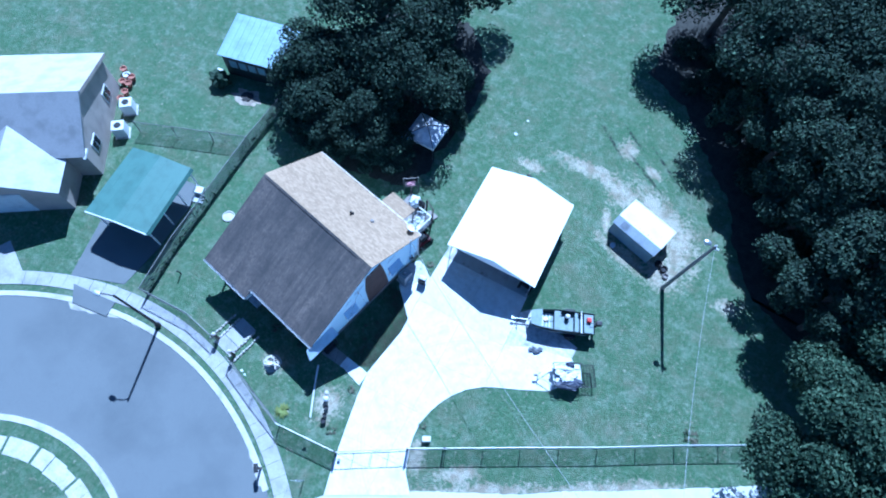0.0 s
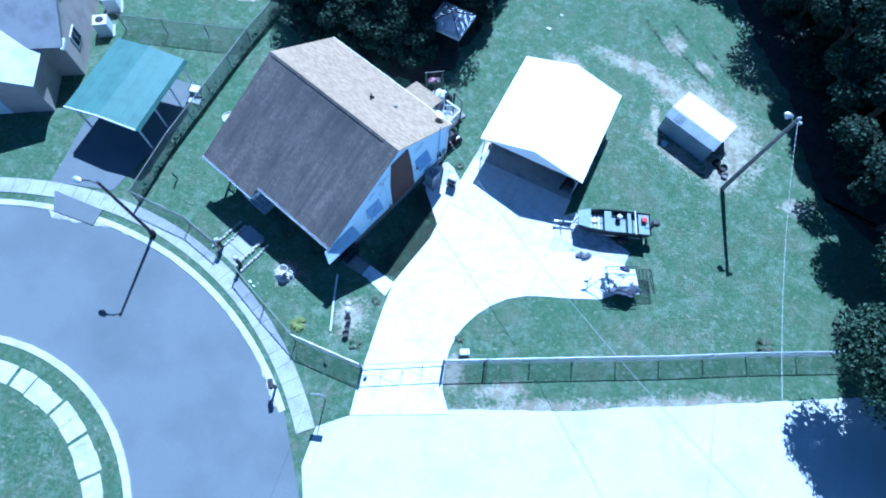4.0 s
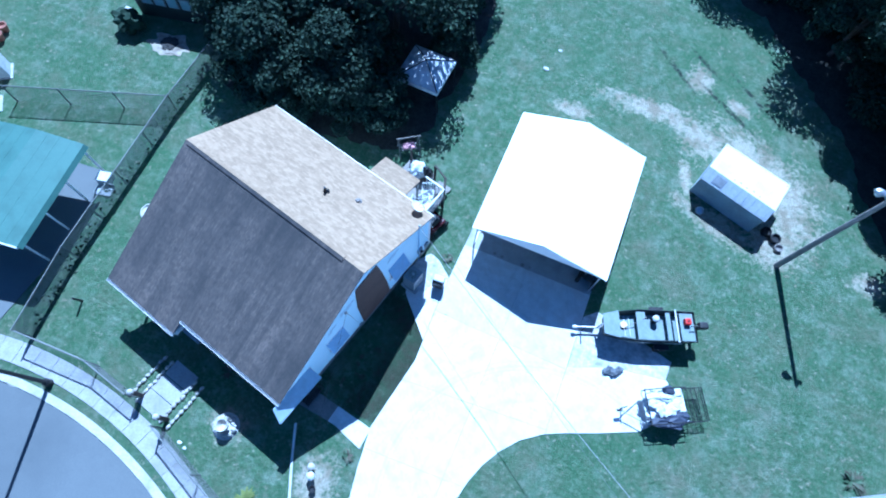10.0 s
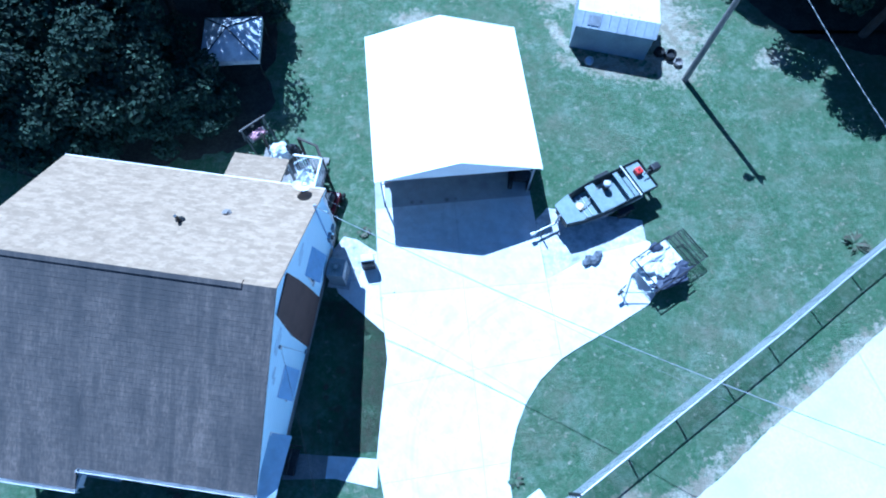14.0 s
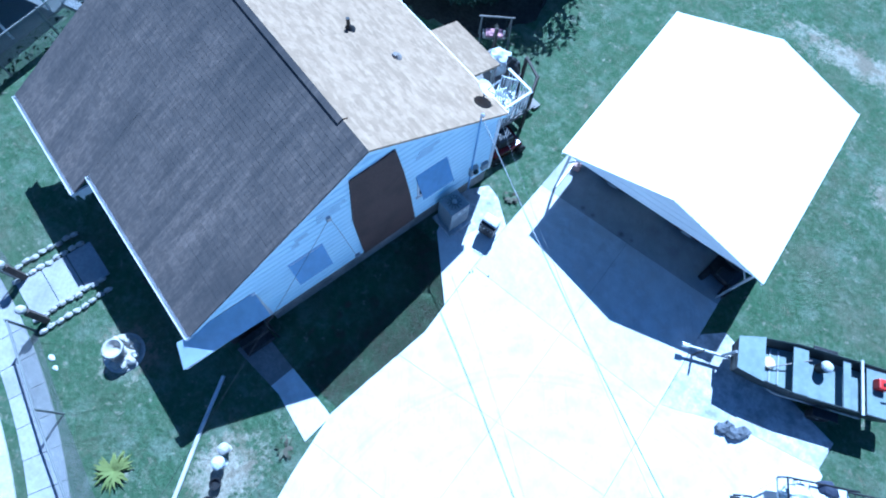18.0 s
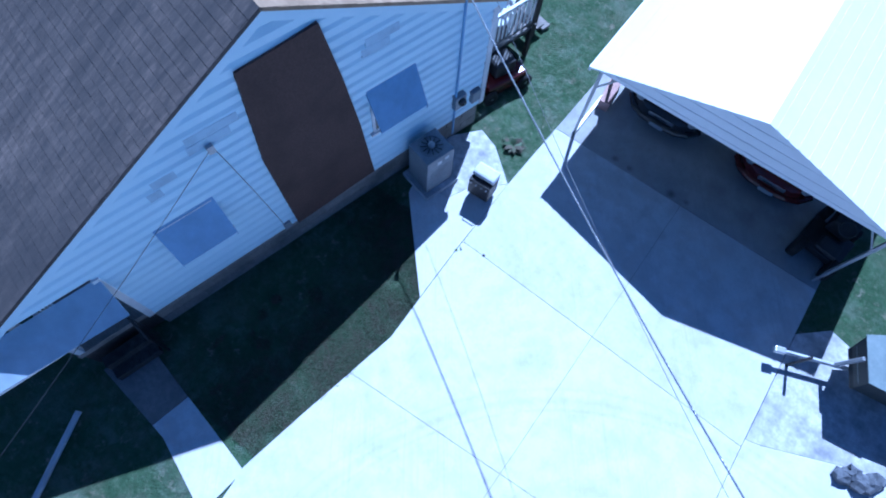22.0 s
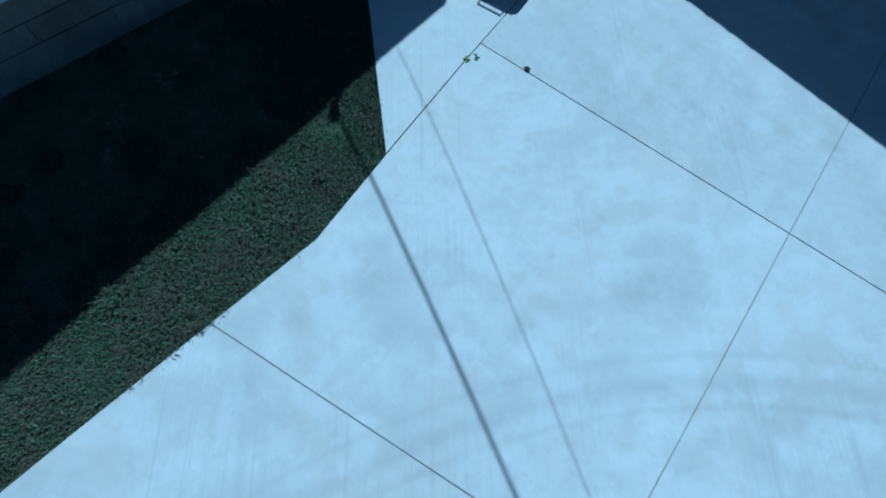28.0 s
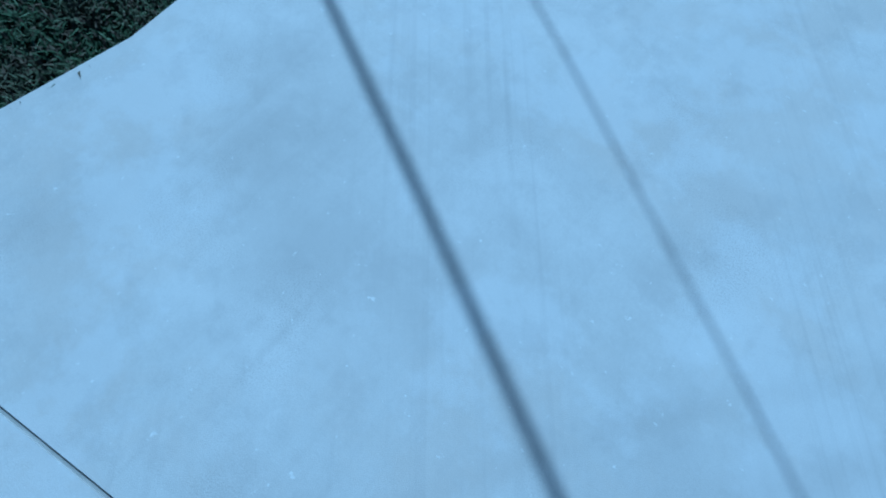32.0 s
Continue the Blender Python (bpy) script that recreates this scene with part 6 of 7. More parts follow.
# ---- chain-link fences ----
def fence(points, height, label, gap=0.065, spacing=2.6, wire=0.003, steel=M_GALV):
    f = thing("chain_link_fence", pose(0, 0, -0.04), label, "fence", "chain-link fences")
    pts = [Vector((x, y, 0)) for x, y in points]
    for a, b in zip(pts, pts[1:]):
        n = max(1, round((b - a).length / spacing))
        for k in range(n):
            p, q = a.lerp(b, k / n), a.lerp(b, (k + 1) / n)
            part("post", tube([p, p + Vector((0, 0, height + 0.04))], 0.03, 7), steel, f)
            part("top_rail", tube([p + Vector((0, 0, height)), q + Vector((0, 0, height))], 0.027, 6), steel, f)
            L = (q - p).length
            d = (q - p) / L
            verts, faces = [], []
            nv = Vector((-d.y, d.x, 0)) * wire
            m = int((L + height) / gap)
            for s in (1, -1):
                for w in range(m):
                    u0 = w * gap - height
                    lo, hi = max(u0, 0), min(u0 + height, L)
                    if hi <= lo:
                        continue
                    z0, z1 = (lo - u0, hi - u0) if s > 0 else (height - (lo - u0), height - (hi - u0))
                    a0, a1 = p + d * lo + Vector((0, 0, z0)), p + d * hi + Vector((0, 0, z1))
                    up = Vector((0, 0, wire * 1.4)) - d * wire * s
                    i = len(verts)
                    for e in (a0, a1):
                        verts += [e + up, e + nv, e - nv - up * 0.5]
                    faces += [(i, i + 1, i + 4, i + 3), (i + 1, i + 2, i + 5, i + 4), (i + 2, i, i + 3, i + 5)]
            me = bpy.data.meshes.new("wire_mesh")
            me.from_pydata(verts, [], faces)
            me.materials.append(steel)
            o = new("wire_mesh", me)
            o.parent = f
    part("post", tube([pts[-1], pts[-1] + Vector((0, 0, height + 0.06))], 0.035, 7), steel, f)
    return f


fence([(3.85, -8.15), (9.64, -5.05), (13.68, -2.91), (17.79, -0.62), (25.0, 3.2)], 1.2, "galvanized chain-link fence along the street side lawn")
fence([(0.24, -10.2), (-3.4, -10.45)], 1.2, "galvanized chain-link fence beside the driveway gate")
fence([(-3.4, -10.45), (-5.8, -9.6), (-8.1, -8.7)], 1.15, "dull chain-link fence along the sidewalk", wire=0.002, steel=M_FENCE_OLD)
fence([(-9.7, -8.1), (-11.9, -7.65), (-15.2, -7.75)], 1.15, "dull chain-link fence along the sidewalk", wire=0.002, steel=M_FENCE_OLD)
fence([(-15.2, -7.75), (-15.75, -4.0), (-16.0, 0.0), (-16.3, 4.6), (-16.3, 8.0), (-16.4, 13.0)], 1.25, "overgrown chain-link fence between the two yards", wire=0.0045, steel=M_FENCE_OLD)
fence([(-16.3, 4.6), (-23.8, 1.75)], 1.2, "chain-link fence across the neighbouring yard", wire=0.0025, steel=M_FENCE_OLD)
gate = thing("driveway_gate", pose(0.3, -10.2, 0), "double chain-link gate across the driveway", "gate")
ga, gb = Vector((0, 0, 0)), Vector((3.5, 2.0, 0))
for k in range(2):
    p, q = ga.lerp(gb, 0.01 + k * 0.5), ga.lerp(gb, 0.49 + k * 0.5)
    up = Vector((0, 0, 1.1))
    lo = Vector((0, 0, 0.08))
    leaf = part("gate_leaf", tube([p + lo, q + lo, q + up, p + up, p + lo], 0.02, 6), M_GALV, gate)
    part("gate_bar", tube([p.lerp(q, 0.5) + lo, p.lerp(q, 0.5) + up], 0.015, 5), M_GALV, leaf)
    part("brace_wire", tube([p + lo, q + up], 0.008, 4), M_GALV, leaf)
for p in (ga, gb):
    part("gate_post", tube([p, p + Vector((0, 0, 1.3))], 0.045, 8), M_BLACK_METAL, gate)
for x, y in ((5.65, -7.15),):
    tagged(part("gate_post", tube([(0, 0, 0), (0, 0, 1.25)], 0.05, 8), M_BLACK_METAL), "dark steel post in the street fence", "post").matrix_basis = pose(x, y, -0.04)
tagged(part("white_box", boxed(-0.25, 0.25, -0.15, 0.15, 0, 0.35, bevel=0.03), M_WHITE_CLOTH), "white plastic box beside the gate", "box").matrix_basis = pose(4.5, -7.15, -0.04, 0, 0, 28)
tagged(part("paint_can", lathe([(0.09, 0), (0.09, 0.2), (0.08, 0.21)], 12), M_AC), "grey can on the driveway by the gate", "can").matrix_basis = pose(0.62, -10.45, 0)
tagged(part("yard_sign", boxed(-0.1, 0.1, -0.01, 0.01, 0.5, 0.75), M_WHITE_CLOTH), "small white sign on the fence", "sign").matrix_basis = pose(-1.6, -10.36, 0.0, 0, 0, 4)


# ---- garden and street furniture ----
def frond(bm, a, e, L, width):
    prev = None
    for s in range(5):
        t = s / 4
        rr = L * t * math.cos(e)
        zz = L * (t * math.sin(e) - 0.35 * t * t) + 0.02
        w = width * (1 - t) * (0.4 + t) * 1.6 + 0.002
        cx, cy = rr * math.cos(a), rr * math.sin(a)
        pair = (bm.verts.new((cx - math.sin(a) * w, cy + math.cos(a) * w, zz)), bm.verts.new((cx + math.sin(a) * w, cy - math.cos(a) * w, zz)))
        if prev:
            bm.faces.new((prev[0], prev[1], pair[1], pair[0]))
        prev = pair
    return bm


def fronds(name, x, y, n, length, mat, label, cat, seed, width=0.05, lift=0.75, single=False):
    r = random.Random(seed)
    if single:
        plant = thing(name, pose(x, y, -0.04), label, cat)
    bm = bmesh.new()
    for k in range(n):
        args = (r.uniform(0, 2 * math.pi), r.uniform(0.25, lift), length * r.uniform(0.6, 1.1), width)
        if single:
            part("leaf", frond(bmesh.new(), *args), mat, plant)
        else:
            frond(bm, *args)
    if single:
        bm.free()
        return plant
    ob = part(name, bm, mat)
    ob.matrix_basis = pose(x, y, -0.04)
    return tagged(ob, label, cat, kind="stuff")


M_YUCCA = leaf_material("yucca_leaves", (0.06, 0.1, 0.03), (0.12, 0.17, 0.05), (0.24, 0.26, 0.08))
fronds("yucca", -3.75, -9.7, 60, 0.55, M_YUCCA, "spiky yellow-green yucca by the front fence", "plant", 3, single=True)
for i, (x, y, n, L) in enumerate(((18.5, 0.4, 50, 0.7), (-0.5, 2.75, 60, 0.3), (3.95, -6.55, 26, 0.35), (-0.85, -6.75, 24, 0.35), (-0.65, -9.3, 24, 0.4), (-6.9, -5.75, 30, 0.4), (-5.0, -5.9, 22, 0.3), (0.0, 0.02, 30, 0.1))):
    fronds("weed_clump", x, y, n, L, M_BLADE if L > 0.2 else M_YUCCA, "leafy weed clump growing at an edge", "weed", 20 + i, 0.07 if L > 0.2 else 0.015)

planter = thing("stone_planter", pose(-5.85, -7.65, -0.04), "pale ring of garden stones round a dark urn", "planter")
part("gravel_bed", lathe([(0.54, 0), (0.52, 0.035), (0.3, 0.05)], 24), M_GRAVEL, planter)
for k in range(11):
    a = k * 2 * math.pi / 11
    part("stone", blob(bmesh.new(), 0.36 * math.cos(a), 0.36 * math.sin(a), 0.14, 0.13, 0.11, 0.12, k, 2, 0.5), M_STONE, planter)
part("urn", lathe([(0.12, 0.03), (0.1, 0.25), (0.24, 0.5), (0.26, 0.62), (0.22, 0.62), (0.1, 0.4)], 18), M_STONE, planter)
for i, (x, y, s, mat, lab) in enumerate(((-1.95, -7.65, 0.15, M_STONE, "pale garden stone ornament on the grass"), (-1.8, -7.95, 0.17, M_WHITE_CLOTH, "white globe garden ornament"), (-1.55, -8.35, 0.13, M_BLACK, "dark garden pot on the grass"), (-1.4, -8.75, 0.13, M_BLACK, "dark garden pot on the grass"), (-1.3, -9.05, 0.16, M_BLACK, "dark garden pot on the grass"))):
    if i < 2:
        bm = blob(lathe([(s * 0.7, 0), (s * 0.3, s), (s * 0.3, s * 1.6)], 12), 0, 0, s * 2.2, s, s, s, i, 2, 0.1)
    else:
        bm = lathe([(s * 0.7, 0), (s, s * 1.8), (s * 1.1, s * 1.9), (s * 0.9, s * 1.9), (s * 0.7, s * 1.2)], 14)
    tagged(part("garden_ornament" if i < 2 else "flower_pot", bm, mat), lab, "garden ornament" if i < 2 else "pot").matrix_basis = pose(x, y, -0.04)

# front walk with stone borders and a pair of lantern posts
front_walk = thing("front_walk", pose(-8.8, -7.55, 0, 0, 0, -13), "pale concrete front walk with stone borders", "path", kind="structure")
for k in range(3):
    part("slab", boxed(-0.62, 0.62, -0.85 + k * 0.72, -0.16 + k * 0.72, -0.1, 0.0), M_WALK, front_walk)
br = random.Random(8)
for s in (-1.08, -0.68, 0.68, 1.08):
    for k in range(9):
        part("border_stone", blob(bmesh.new(), s + br.uniform(-0.03, 0.03), -0.8 + k * 0.23, 0.02, 0.07, 0.11, 0.08, k, 2, 0.5), M_STONE, front_walk)
for x, y in ((-9.6, -7.95), (-8.15, -8.35)):
    lp = thing("gate_lantern", pose(x, y, -0.03), "dark post with a pale round top beside the front walk", "lantern", "lanterns at the front walk")
    part("post", boxed(-0.08, 0.08, -0.08, 0.08, 0, 0.85, bevel=0.01), M_WOOD_DARK, lp)
    part("globe", blob(bmesh.new(), 0, 0, 1.02, 0.13, 0.13, 0.13, 1, 2, 0.03), M_STONE, lp)

mailbox = thing("mailbox", pose(-3.0, -12.85, -0.03, 0, 0, 40), "dark mailbox on a post at the curb", "mailbox")
part("post", boxed(-0.05, 0.05, -0.05, 0.05, 0, 1.0), M_WOOD_DARK, mailbox)
part("box", boxed(-0.11, 0.11, -0.26, 0.22, 1.0, 1.24, bevel=0.05), M_BLACK_METAL, mailbox)
sign_post = thing("sign_post", pose(-0.55, -12.3, -0.03), "street sign on a thin steel post", "sign")
part("post", tube([(0, 0, 0), (0, 0, 2.3)], 0.03, 6), M_GALV, sign_post)
part("sign_plate", boxed(-0.3, 0.3, -0.008, 0.008, 1.95, 2.3, pose(0, -0.035, 0, 0, 0, 20)), M_ALU, sign_post)
bm = lathe([(0.4, 0), (0.42, 0.06), (0.36, 0.09), (0.33, 0.02)], 22)
tagged(part("garden_ring", bm, M_STONE), "pale round garden ring on the grass", "garden ring").matrix_basis = pose(-14.2, -0.8, -0.035)
tagged(part("garden_stake", tube([(0, 0, 0), (0.05, 0.02, 0.7)], 0.05, 6), M_BLACK), "dark garden stake on the lawn", "stake").matrix_basis = pose(-14.3, -5.6, -0.04, 10, 0, 0)
for x, y, s in ((0.13, 15.4, 0.16), (0.45, 17.0, 0.1), (-7.2, -8.9, 0.1), (-6.9, -9.0, 0.08), (1.0, 12.0, 0.07)):
    tagged(part("litter", blob(bmesh.new(), 0, 0, s * 0.3, s, s * 0.7, s * 0.35, int(x * 7) % 9, 2, 0.6), M_WHITE_CLOTH), "scrap of white litter on the lawn", "litter").matrix_basis = pose(x, y, -0.04)
bm = bmesh.new()
for k in range(9):
    blob(bm, 0.3 * math.cos(k * 2.4) * (k / 9), 0.25 * math.sin(k * 2.4), 0.1, 0.14, 0.12, 0.12, k, 2, 0.6)
tagged(part("rubble", bm, M_ASH), "dark heap of rubble behind the carport", "rubble").matrix_basis = pose(2.6, 12.2, -0.04)
pit = thing("fire_pit", pose(-19.2, 8.1, -0.04), "round ash fire pit on pale sand in the neighbouring yard", "fire pit")
part("sand", blob(bmesh.new(), 0, 0, 0, 0.98, 0.72, 0.05, 5, 3, 0.7), M_SAND, pit)
part("ash", blob(bmesh.new(), 0.05, 0.05, 0.05, 0.4, 0.45, 0.08, 2, 3, 0.7), M_ASH, pit)

tagged(part("pebble", blob(bmesh.new(), 0, 0, 0.012, 0.03, 0.02, 0.018, 1, 2, 0.6), M_ASH), "small dark pebble on the driveway", "pebble").matrix_basis = pose(0.48, 0.21, 0)

# ---- neighbouring plot ----
gc = thing("green_carport", pose(-19.0, -2.55, 0, 0, 0, 7.5), "teal metal carport with white trim on a grey pad", "carport")
for s in (-1, 1):
    part("roof_panel", slab3([(s * 2.15, -2.6, 2.2), (0, -2.6, 2.4), (0, 2.6, 2.4), (s * 2.15, 2.6, 2.2)], 0.03), M_TEAL, gc)
    part("front_trim", slab3([(s * 2.17, -2.66, 2.21), (0, -2.66, 2.42), (0, -2.6, 2.42), (s * 2.17, -2.6, 2.21)], 0.14), M_TRIM, gc)
    for k in range(1, 4):
        t = k / 4
        part("roof_rib", boxed(-0.015, 0.015, -2.6, 2.6, 0, 0.005, pose(s * 2.15 * (1 - t), 0, 2.2 + 0.2 * t, 0, s * 5.3, 0)), M_TEAL, gc)
    part("side_flap", slab3([(s * 2.15, -2.6, 2.2), (s * 2.15, 2.6, 2.2), (s * 2.28, 2.6, 2.0), (s * 2.28, -2.6, 2.0)], 0.02), M_TEAL, gc)
    for k in range(4):
        part("post", boxed(s * 1.95 - 0.04, s * 1.95 + 0.04, -2.4 + k * 1.6, -2.32 + k * 1.6, 0, 2.14), M_TRIM, gc)
tagged(part("drive_crossing", prism([(-19.6, -9.35), (-18.8, -10.35), (-16.4, -10.05), (-16.55, -9.1)], -0.1, 0.03), M_ASPHALT), "grey asphalt drive crossing beside the sidewalk", "driveway", kind="structure")
tagged(part("carport_pad", prism([(-20.2, -9.0), (-21.3, -5.0), (-21.4, -0.2), (-17.0, 0.2), (-16.7, -5.0), (-16.9, -7.9)], -0.12, -0.01), M_ASPHALT), "grey asphalt pad under the teal carport", "pad", kind="structure")
tagged(part("handcart", box(boxed(-0.4, 0.4, -0.28, 0.28, 0.3, 0.34), -0.4, 0.4, 0.25, 0.28, 0.3, 0.5), M_GALV), "grey metal cart beside the teal carport", "cart").matrix_basis = pose(-16.75, -0.7, -0.3, 0, 0, 12)
tagged(part("scrap_box", boxed(-0.3, 0.3, -0.25, 0.25, 0, 0.4, bevel=0.02), M_WHITE_CLOTH), "pale box beside the teal carport", "box").matrix_basis = pose(-17.0, -0.2, -0.04, 0, 0, 15)

NM = pose(-23.6, -2.3, -0.04, 0, 0, 33)
nb = thing("neighbour_house", NM, "tan-sided house with grey shingle roof and a front wing", "house")


def gable_walls(outline, a0, a1, along_x):
    """A solid house body: a gable outline (across, height) drawn out along one axis."""
    bm = bmesh.new()
    n = len(outline)
    vs = [bm.verts.new((a, c, zz) if along_x else (c, a, zz)) for a in (a0, a1) for c, zz in outline]
    bm.faces.new(vs[:n])
    bm.faces.new(vs[n:][::-1])
    for i in range(n):
        bm.faces.new((vs[i], vs[(i + 1) % n], vs[n + (i + 1) % n], vs[n + i]))
    bmesh.ops.recalc_face_normals(bm, faces=bm.faces[:])
    return bm


part("wall", gable_walls([(0, 0), (7.8, 0), (7.8, 3.0), (3.4, 4.48), (0, 2.7)], -10, 0, True), M_SIDING_TAN, nb)
# sunward slopes of both roofs use the lit shingle copy
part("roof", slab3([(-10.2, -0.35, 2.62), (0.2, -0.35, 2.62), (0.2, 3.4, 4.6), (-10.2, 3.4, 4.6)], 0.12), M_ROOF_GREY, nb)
part("roof", slab3([(-10.2, 8.2, 2.98), (0.2, 8.2, 2.98), (0.2, 3.4, 4.601), (-10.2, 3.4, 4.601)], 0.12), M_ROOF_SUNLIT, nb)
part("rake_board", slab3([(0.2, 3.4, 4.61), (0.26, 3.4, 4.61), (0.26, 8.2, 2.99), (0.2, 8.2, 2.99)], 0.24), M_SIDING_TAN, nb)
part("wing_wall", gable_walls([(-7.3, 0), (-1.35, 0), (-1.35, 2.4), (-4.3, 3.52), (-7.3, 2.4)], -2.6, 1.0, False), M_SIDING_TAN, nb)
part("wing_roof", slab3([(-1.05, -2.85, 2.4), (-1.05, -0.3, 2.4), (-4.3, 1.65, 3.66), (-4.3, -2.85, 3.66)], 0.12), M_ROOF_SUNLIT, nb)
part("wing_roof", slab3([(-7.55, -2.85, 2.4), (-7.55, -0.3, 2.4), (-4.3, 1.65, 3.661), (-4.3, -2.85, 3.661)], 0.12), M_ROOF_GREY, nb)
for ly in (1.6, 5.85):
    w = part("window", boxed(0.0, 0.05, ly - 0.5, ly + 0.5, 1.0, 1.95), M_TRIM, nb)
    part("pane", boxed(0.05, 0.06, ly - 0.44, ly - 0.03, 1.06, 1.89), M_GLASS, w)
    part("pane", boxed(0.05, 0.06, ly + 0.03, ly + 0.44, 1.06, 1.89), M_GLASS, w)
part("garage_door", boxed(-6.2, -3.6, -2.66, -2.6, 0.05, 2.15), M_TRIM, nb)
part("gutter", boxed(0.1, 0.22, -0.45, 0.35, 2.45, 2.6), M_TRIM, nb)
for x, y in ((1.1, 5.5), (0.85, 3.45)):
    u = thing("air_conditioner", NM @ pose(x, y, 0, 0, 0, 5), "pale outdoor air-conditioning unit beside the tan house", "air conditioner")
    part("cabinet", boxed(-0.42, 0.42, -0.42, 0.42, 0.05, 0.95, bevel=0.03), M_WHITE_CLOTH, u)
    part("fan_grille", lathe([(0.25, 0), (0.25, 0.03), (0.05, 0.04)], 16, m=Matrix.Translation((0, 0, 0.95))), M_BLACK_METAL, u)
    part("pad", boxed(-0.5, 0.5, -0.5, 0.5, -0.02, 0.05), M_OLD_CONCRETE, u)
for i, (x, y, mat) in enumerate(((0.6, 7.0, M_TERRA), (0.75, 7.8, M_TERRA), (0.5, 8.6, M_WHITE_CLOTH), (0.4, 6.4, M_TERRA), (0.3, 8.0, M_TERRA), (0.9, 8.4, M_TERRA), (0.2, 9.2, M_TERRA))):
    tagged(part("flower_pot", lathe([(0.16, 0), (0.24, 0.4), (0.27, 0.42), (0.2, 0.42), (0.15, 0.3)], 14), mat), "large flower pot beside the tan house" if mat is M_TERRA else "white pot beside the tan house", "pot").matrix_basis = NM @ pose(x, y, 0)
tagged(part("neighbour_drive", prism([(-27.0, -12.6), (-25.2, -9.0), (-22.6, -10.4), (-23.0, -10.95)], -0.1, -0.012), M_WALK), "pale concrete drive before the tan house", "driveway", kind="structure")

bs = thing("garden_shed", pose(-19.6, 11.6, -0.04, 0, 0, 12), "dark shed with a pale blue metal roof", "shed")
part("wall", boxed(-2.55, 2.55, -1.75, 1.75, 0, 2.1), M_HULL, bs)
part("roof_panel", slab3([(-2.75, -1.95, 2.1), (2.75, -1.95, 2.1), (2.75, 1.95, 2.55), (-2.75, 1.95, 2.55)], 0.05), M_BLUE_METAL, bs)
for k in range(12):
    x = -2.6 + k * 0.47
    part("roof_rib", boxed(-0.02, 0.02, -1.95, 1.95, 0, 0.02, pose(x, 0, 2.33, 6.6, 0, 0)), M_BLUE_METAL, bs)
for k in range(4):
    w = part("window", boxed(-2.1 + k * 0.75, -1.5 + k * 0.75, -1.79, -1.75, 0.9, 1.6), M_AC, bs)
    part("pane", boxed(-2.05 + k * 0.75, -1.55 + k * 0.75, -1.8, -1.79, 0.95, 1.55), M_BLUE_METAL, w)
tagged(part("white_crate", boxed(-0.25, 0.25, -0.2, 0.2, 0, 0.4, bevel=0.03), M_WHITE_CLOTH), "white crate beside the blue-roofed shed", "crate").matrix_basis = pose(-22.2, 9.0, -0.04)
tagged(part("dark_bush", blob(bmesh.new(), 0, 0, 0.5, 0.7, 0.6, 0.6, 3, 3, 0.8), M_LEAF_DARK), "dark bush beside the blue-roofed shed", "bush").matrix_basis = pose(-21.6, 8.3, -0.04)
# weeds along the overgrown fence
rng = np.random.default_rng(5)
fl = np.array([(-15.2, -7.6), (-15.75, -4.0), (-16.0, 0.0), (-16.3, 4.6), (-16.3, 8.0), (-16.4, 13.0)])
vv, ff = [], []
for k in range(260):
    i = rng.integers(0, 5)
    t = rng.uniform()
    c = fl[i] * (1 - t) + fl[i + 1] * t
    x, y = c + rng.normal(0, 0.09, 2)
    h = abs(rng.normal(0.25, 0.25))
    a = rng.uniform(0, 6.28)
    s = rng.uniform(0.05, 0.14)
    n = len(vv)
    vv += [(x - s * math.cos(a), y - s * math.sin(a), h - 0.04), (x + s * math.sin(a) * 0.5, y - s * math.cos(a) * 0.5, h + 0.05), (x + s * math.cos(a), y + s * math.sin(a), h - 0.02), (x - s * math.sin(a) * 0.5, y + s * math.cos(a) * 0.5, h + 0.04)]
    ff.append((n, n + 1, n + 2, n + 3))
me = bpy.data.meshes.new("fence_weeds")
me.from_pydata(vv, [], ff)
me.materials.append(M_LEAF_DARK)
tagged(new("fence_weeds", me), "dark weeds growing along the yard fence", "weeds", kind="stuff")


# ---- grass blades beside the driveway ----
def blades(name, count, place, seed, hmin, hmax, label):
    rng = np.random.default_rng(seed)
    vv, ff = [], []
    k = 0
    while k < count:
        x, y = place(rng)
        if x is None:
            continue
        k += 1
        a, lean = rng.uniform(0, 6.28), rng.uniform(0.2, 1.1)
        h = rng.uniform(hmin, hmax) * (1 + 0.8 * noise.noise(Vector((x, y, 3)) * 1.7))
        w = rng.uniform(0.002, 0.0058)
        dx, dy = math.cos(a), math.sin(a)
        n = len(vv)
        vv += [(x - dy * w, y + dx * w, -0.045), (x + dy * w, y - dx * w, -0.045), (x + dx * h * lean * 0.4 + dy * w * 0.8, y + dy * h * lean * 0.4 - dx * w * 0.8, h * 0.6 - 0.04), (x + dx * h * lean * 0.4 - dy * w * 0.8, y + dy * h * lean * 0.4 + dx * w * 0.8, h * 0.6 - 0.04), (x + dx * h * lean, y + dy * h * lean, h - h * lean * 0.3 - 0.04)]
        ff += [(n, n + 1, n + 2, n + 3), (n + 3, n + 2, n + 4)]
    me = bpy.data.meshes.new(name)
    me.from_pydata(vv, [], ff)
    me.materials.append(M_BLADE)
    return tagged(new(name, me), label, "grass", kind="stuff")


EDGE = [(-0.5, -5.4), (-0.3, -4.2), (-0.115, -3.16), (0.06, -2.2), (0.02, -1.25), (-0.63, -0.59), (-1.4, 0.2)]


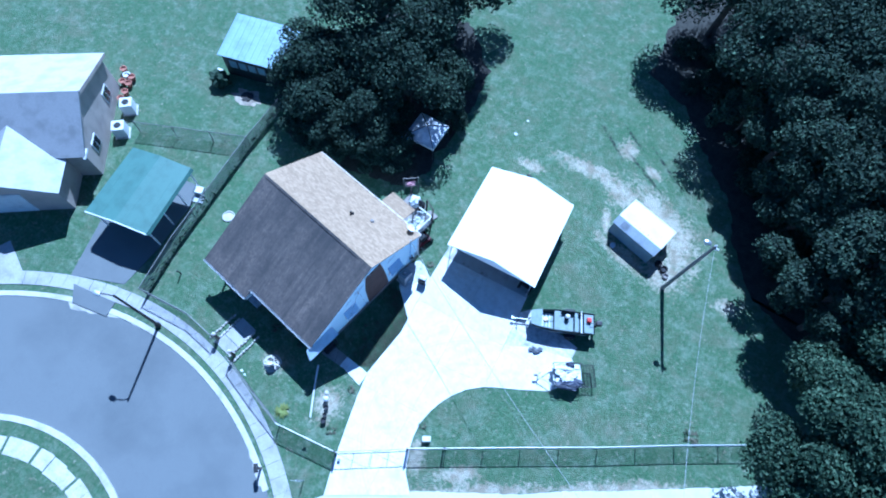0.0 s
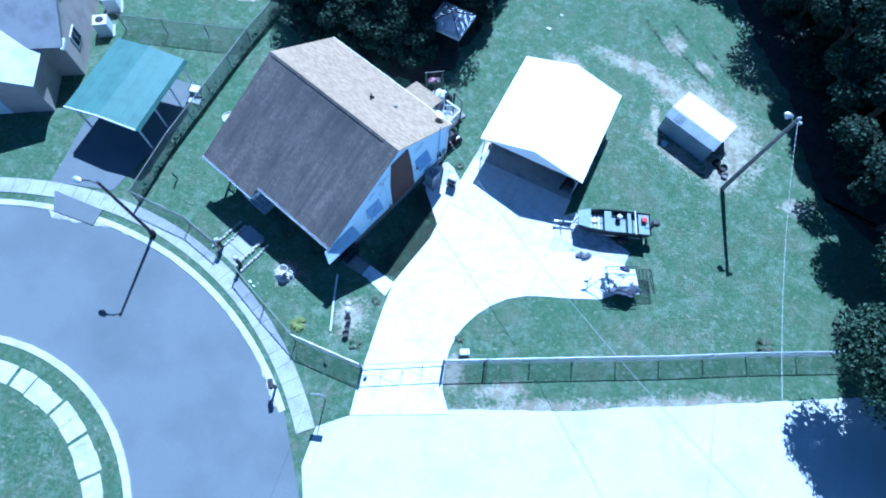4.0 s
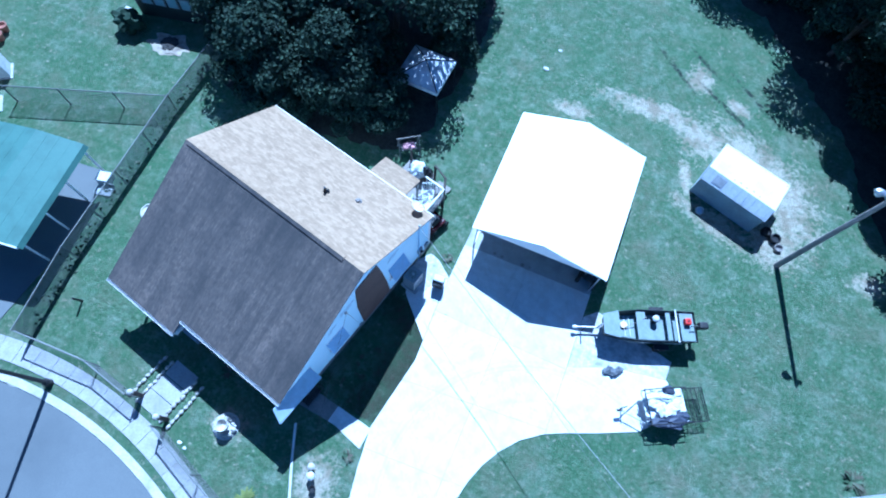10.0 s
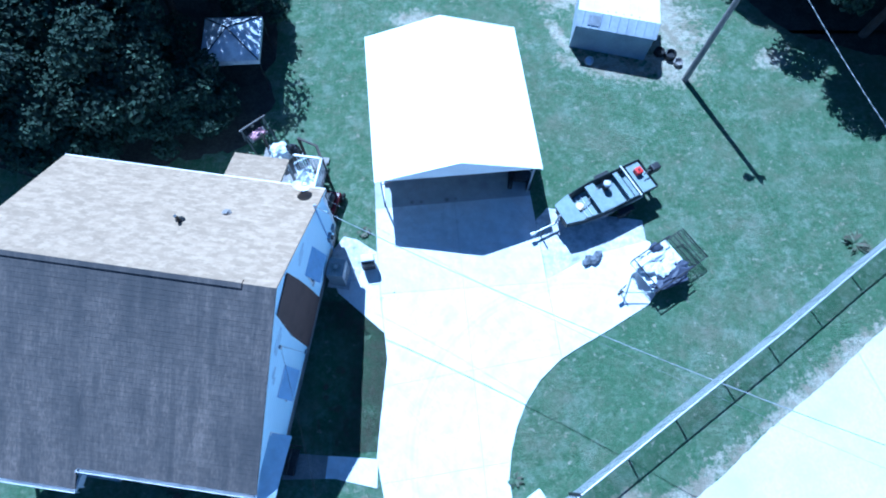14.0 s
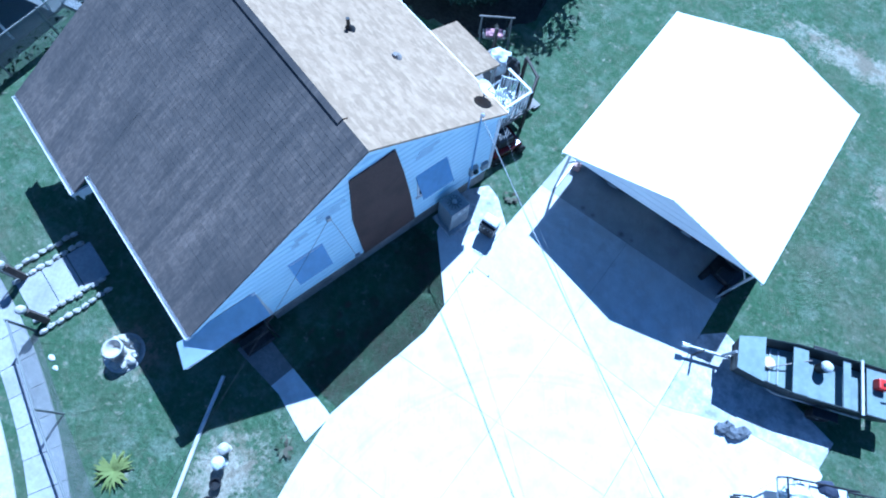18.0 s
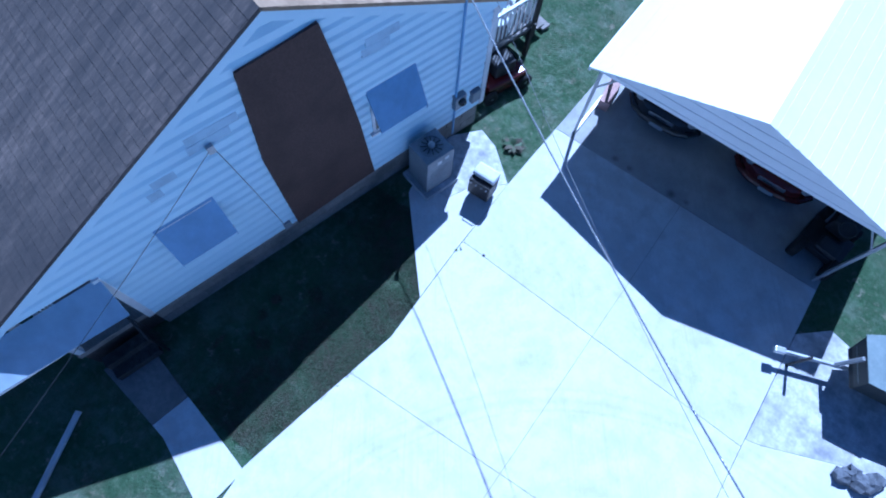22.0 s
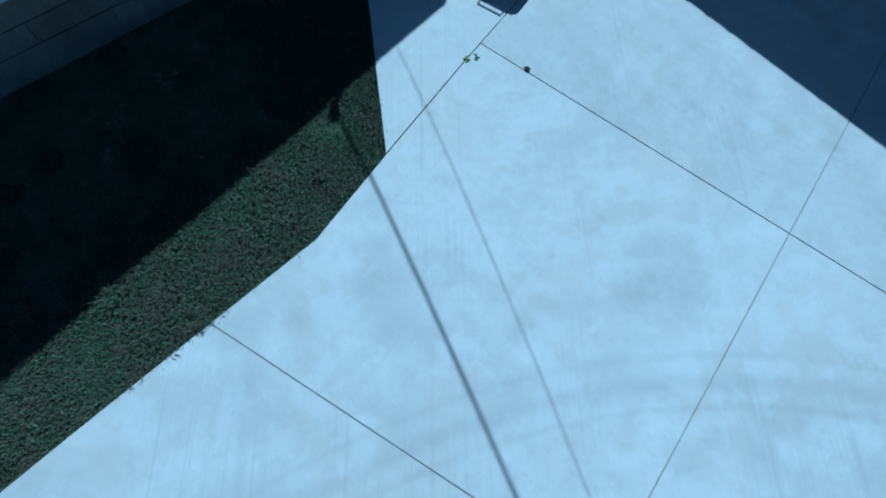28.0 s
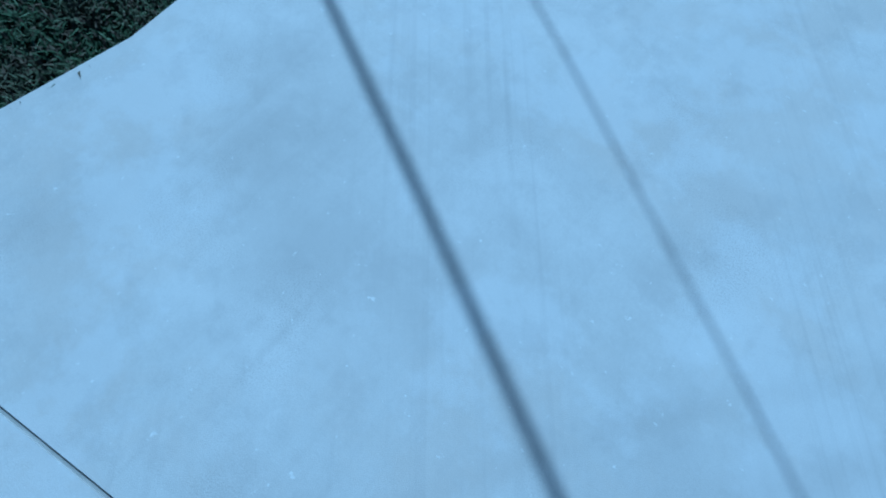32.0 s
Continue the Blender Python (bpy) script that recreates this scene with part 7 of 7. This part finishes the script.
def strip(rng):
    y = rng.uniform(-5.2, 0.1)
    for (x0, y0), (x1, y1) in zip(EDGE, EDGE[1:]):
        if y0 <= y <= y1:
            x = x0 + (x1 - x0) * (y - y0) / (y1 - y0)
            d = abs(rng.normal(0, 0.85))
            if noise.noise(Vector((x - d, y, 0)) * 2.6) + 0.35 < rng.uniform(-0.6, 0.5):
                return None, None
            return x + 0.02 - d, y
    return None, None


def edge_tufts(rng):
    y = rng.uniform(-5.2, 0.1)
    for (x0, y0), (x1, y1) in zip(EDGE, EDGE[1:]):
        if y0 <= y <= y1:
            x = x0 + (x1 - x0) * (y - y0) / (y1 - y0) - abs(rng.normal(0, 0.018))
            if noise.noise(Vector((x, y, 4)) * 7.0) < 0.16:
                return None, None
            return x, y
    return None, None


def tall_clumps(rng):
    x, y = rng.uniform(-2.4, 0.0), rng.uniform(-5.0, 0.1)
    if noise.noise(Vector((x, y, 9)) * 3.1) < 0.36:
        return None, None
    for (x0, y0), (x1, y1) in zip(EDGE, EDGE[1:]):
        if y0 <= y <= y1 and x < x0 + (x1 - x0) * (y - y0) / (y1 - y0) - 0.05:
            return x, y
    return None, None


blades("edge_tufts", 700, edge_tufts, 17, 0.03, 0.065, "loose grass tufts leaning over the driveway edge")
blades("tall_grass_clumps", 5000, tall_clumps, 19, 0.05, 0.1, "taller green grass clumps in the lawn")
blades("lawn_blades", 75000, strip, 7, 0.015, 0.05, "short green grass beside the driveway")


# ---- shingle courses ----
def shingle_mesh():
    bm = bmesh.new()
    w, d = 0.325, 0.155
    pts = [(0, 0, 0.006), (w, 0, 0.006), (w, d, 0.002), (0, d, 0.002), (0, 0, 0), (w, 0, 0), (w, d, 0), (0, d, 0)]
    v = [bm.verts.new(p) for p in pts]
    for f in ((0, 1, 2, 3), (0, 4, 5, 1), (1, 5, 6, 2), (3, 7, 4, 0)):
        bm.faces.new([v[i] for i in f])
    me = bpy.data.meshes.new("shingle")
    bm.to_mesh(me)
    bm.free()
    me.materials.append(M_SHINGLE)
    return me


SHINGLE = shingle_mesh()
SV = np.array([tuple(v.co) for v in SHINGLE.vertices])
SF_ = [tuple(p.vertices) for p in SHINGLE.polygons]
rs = random.Random(11)
far_v, far_f = [], []


def course_rows(y_eave, z_eave, slope, sign, x0, x1, near):
    ang = math.atan(slope)
    L = abs(RIDGE_Y - y_eave) / math.cos(ang)
    n = int(L / 0.142)
    for c in range(n):
        s = c * 0.142
        y = y_eave + sign * s * math.cos(ang)
        zz = z_eave + s * math.sin(ang)
        off = rs.uniform(0, 0.32)
        x = x0 - off
        while x < x1:
            lo, hi = max(x, x0), min(x + 0.33, x1)
            if hi - lo > 0.06:
                m = Matrix.Translation((lo if sign > 0 else hi, y, zz + 0.001)) @ Matrix.Rotation(0 if sign > 0 else math.pi, 4, "Z") @ Matrix.Rotation(ang, 4, "X") @ Matrix.Diagonal(((hi - lo) / 0.325, 1, rs.uniform(0.8, 1.1), 1))
                if near(lo, y):
                    o = new("shingle", SHINGLE)
                    o.parent = front
                    o.matrix_basis = m
                else:
                    i = len(far_v)
                    mm = np.array(m)
                    far_v.extend((SV @ mm[:3, :3].T + mm[:3, 3]).tolist())
                    far_f.extend([tuple(k + i for k in f) for f in SF_])
            x += 0.325


course_rows(0.0, FRONT_Z, SF, 1, -5.22, RX1, lambda x, y: x > -2.75 and y > 0.9)
course_rows(-0.56, ZL, SF, 1, RX0, -5.22, lambda x, y: False)


def field(mat):
    me = bpy.data.meshes.new("shingle_field")
    me.from_pydata(far_v, [], far_f)
    me.materials.append(mat)
    o = new("shingle_field", me)
    o.parent = house
    tagged(o, kind="stuff")
    far_v.clear()
    far_f.clear()


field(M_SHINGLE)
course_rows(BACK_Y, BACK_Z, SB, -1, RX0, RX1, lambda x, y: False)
field(M_SHINGLE_SUNLIT)
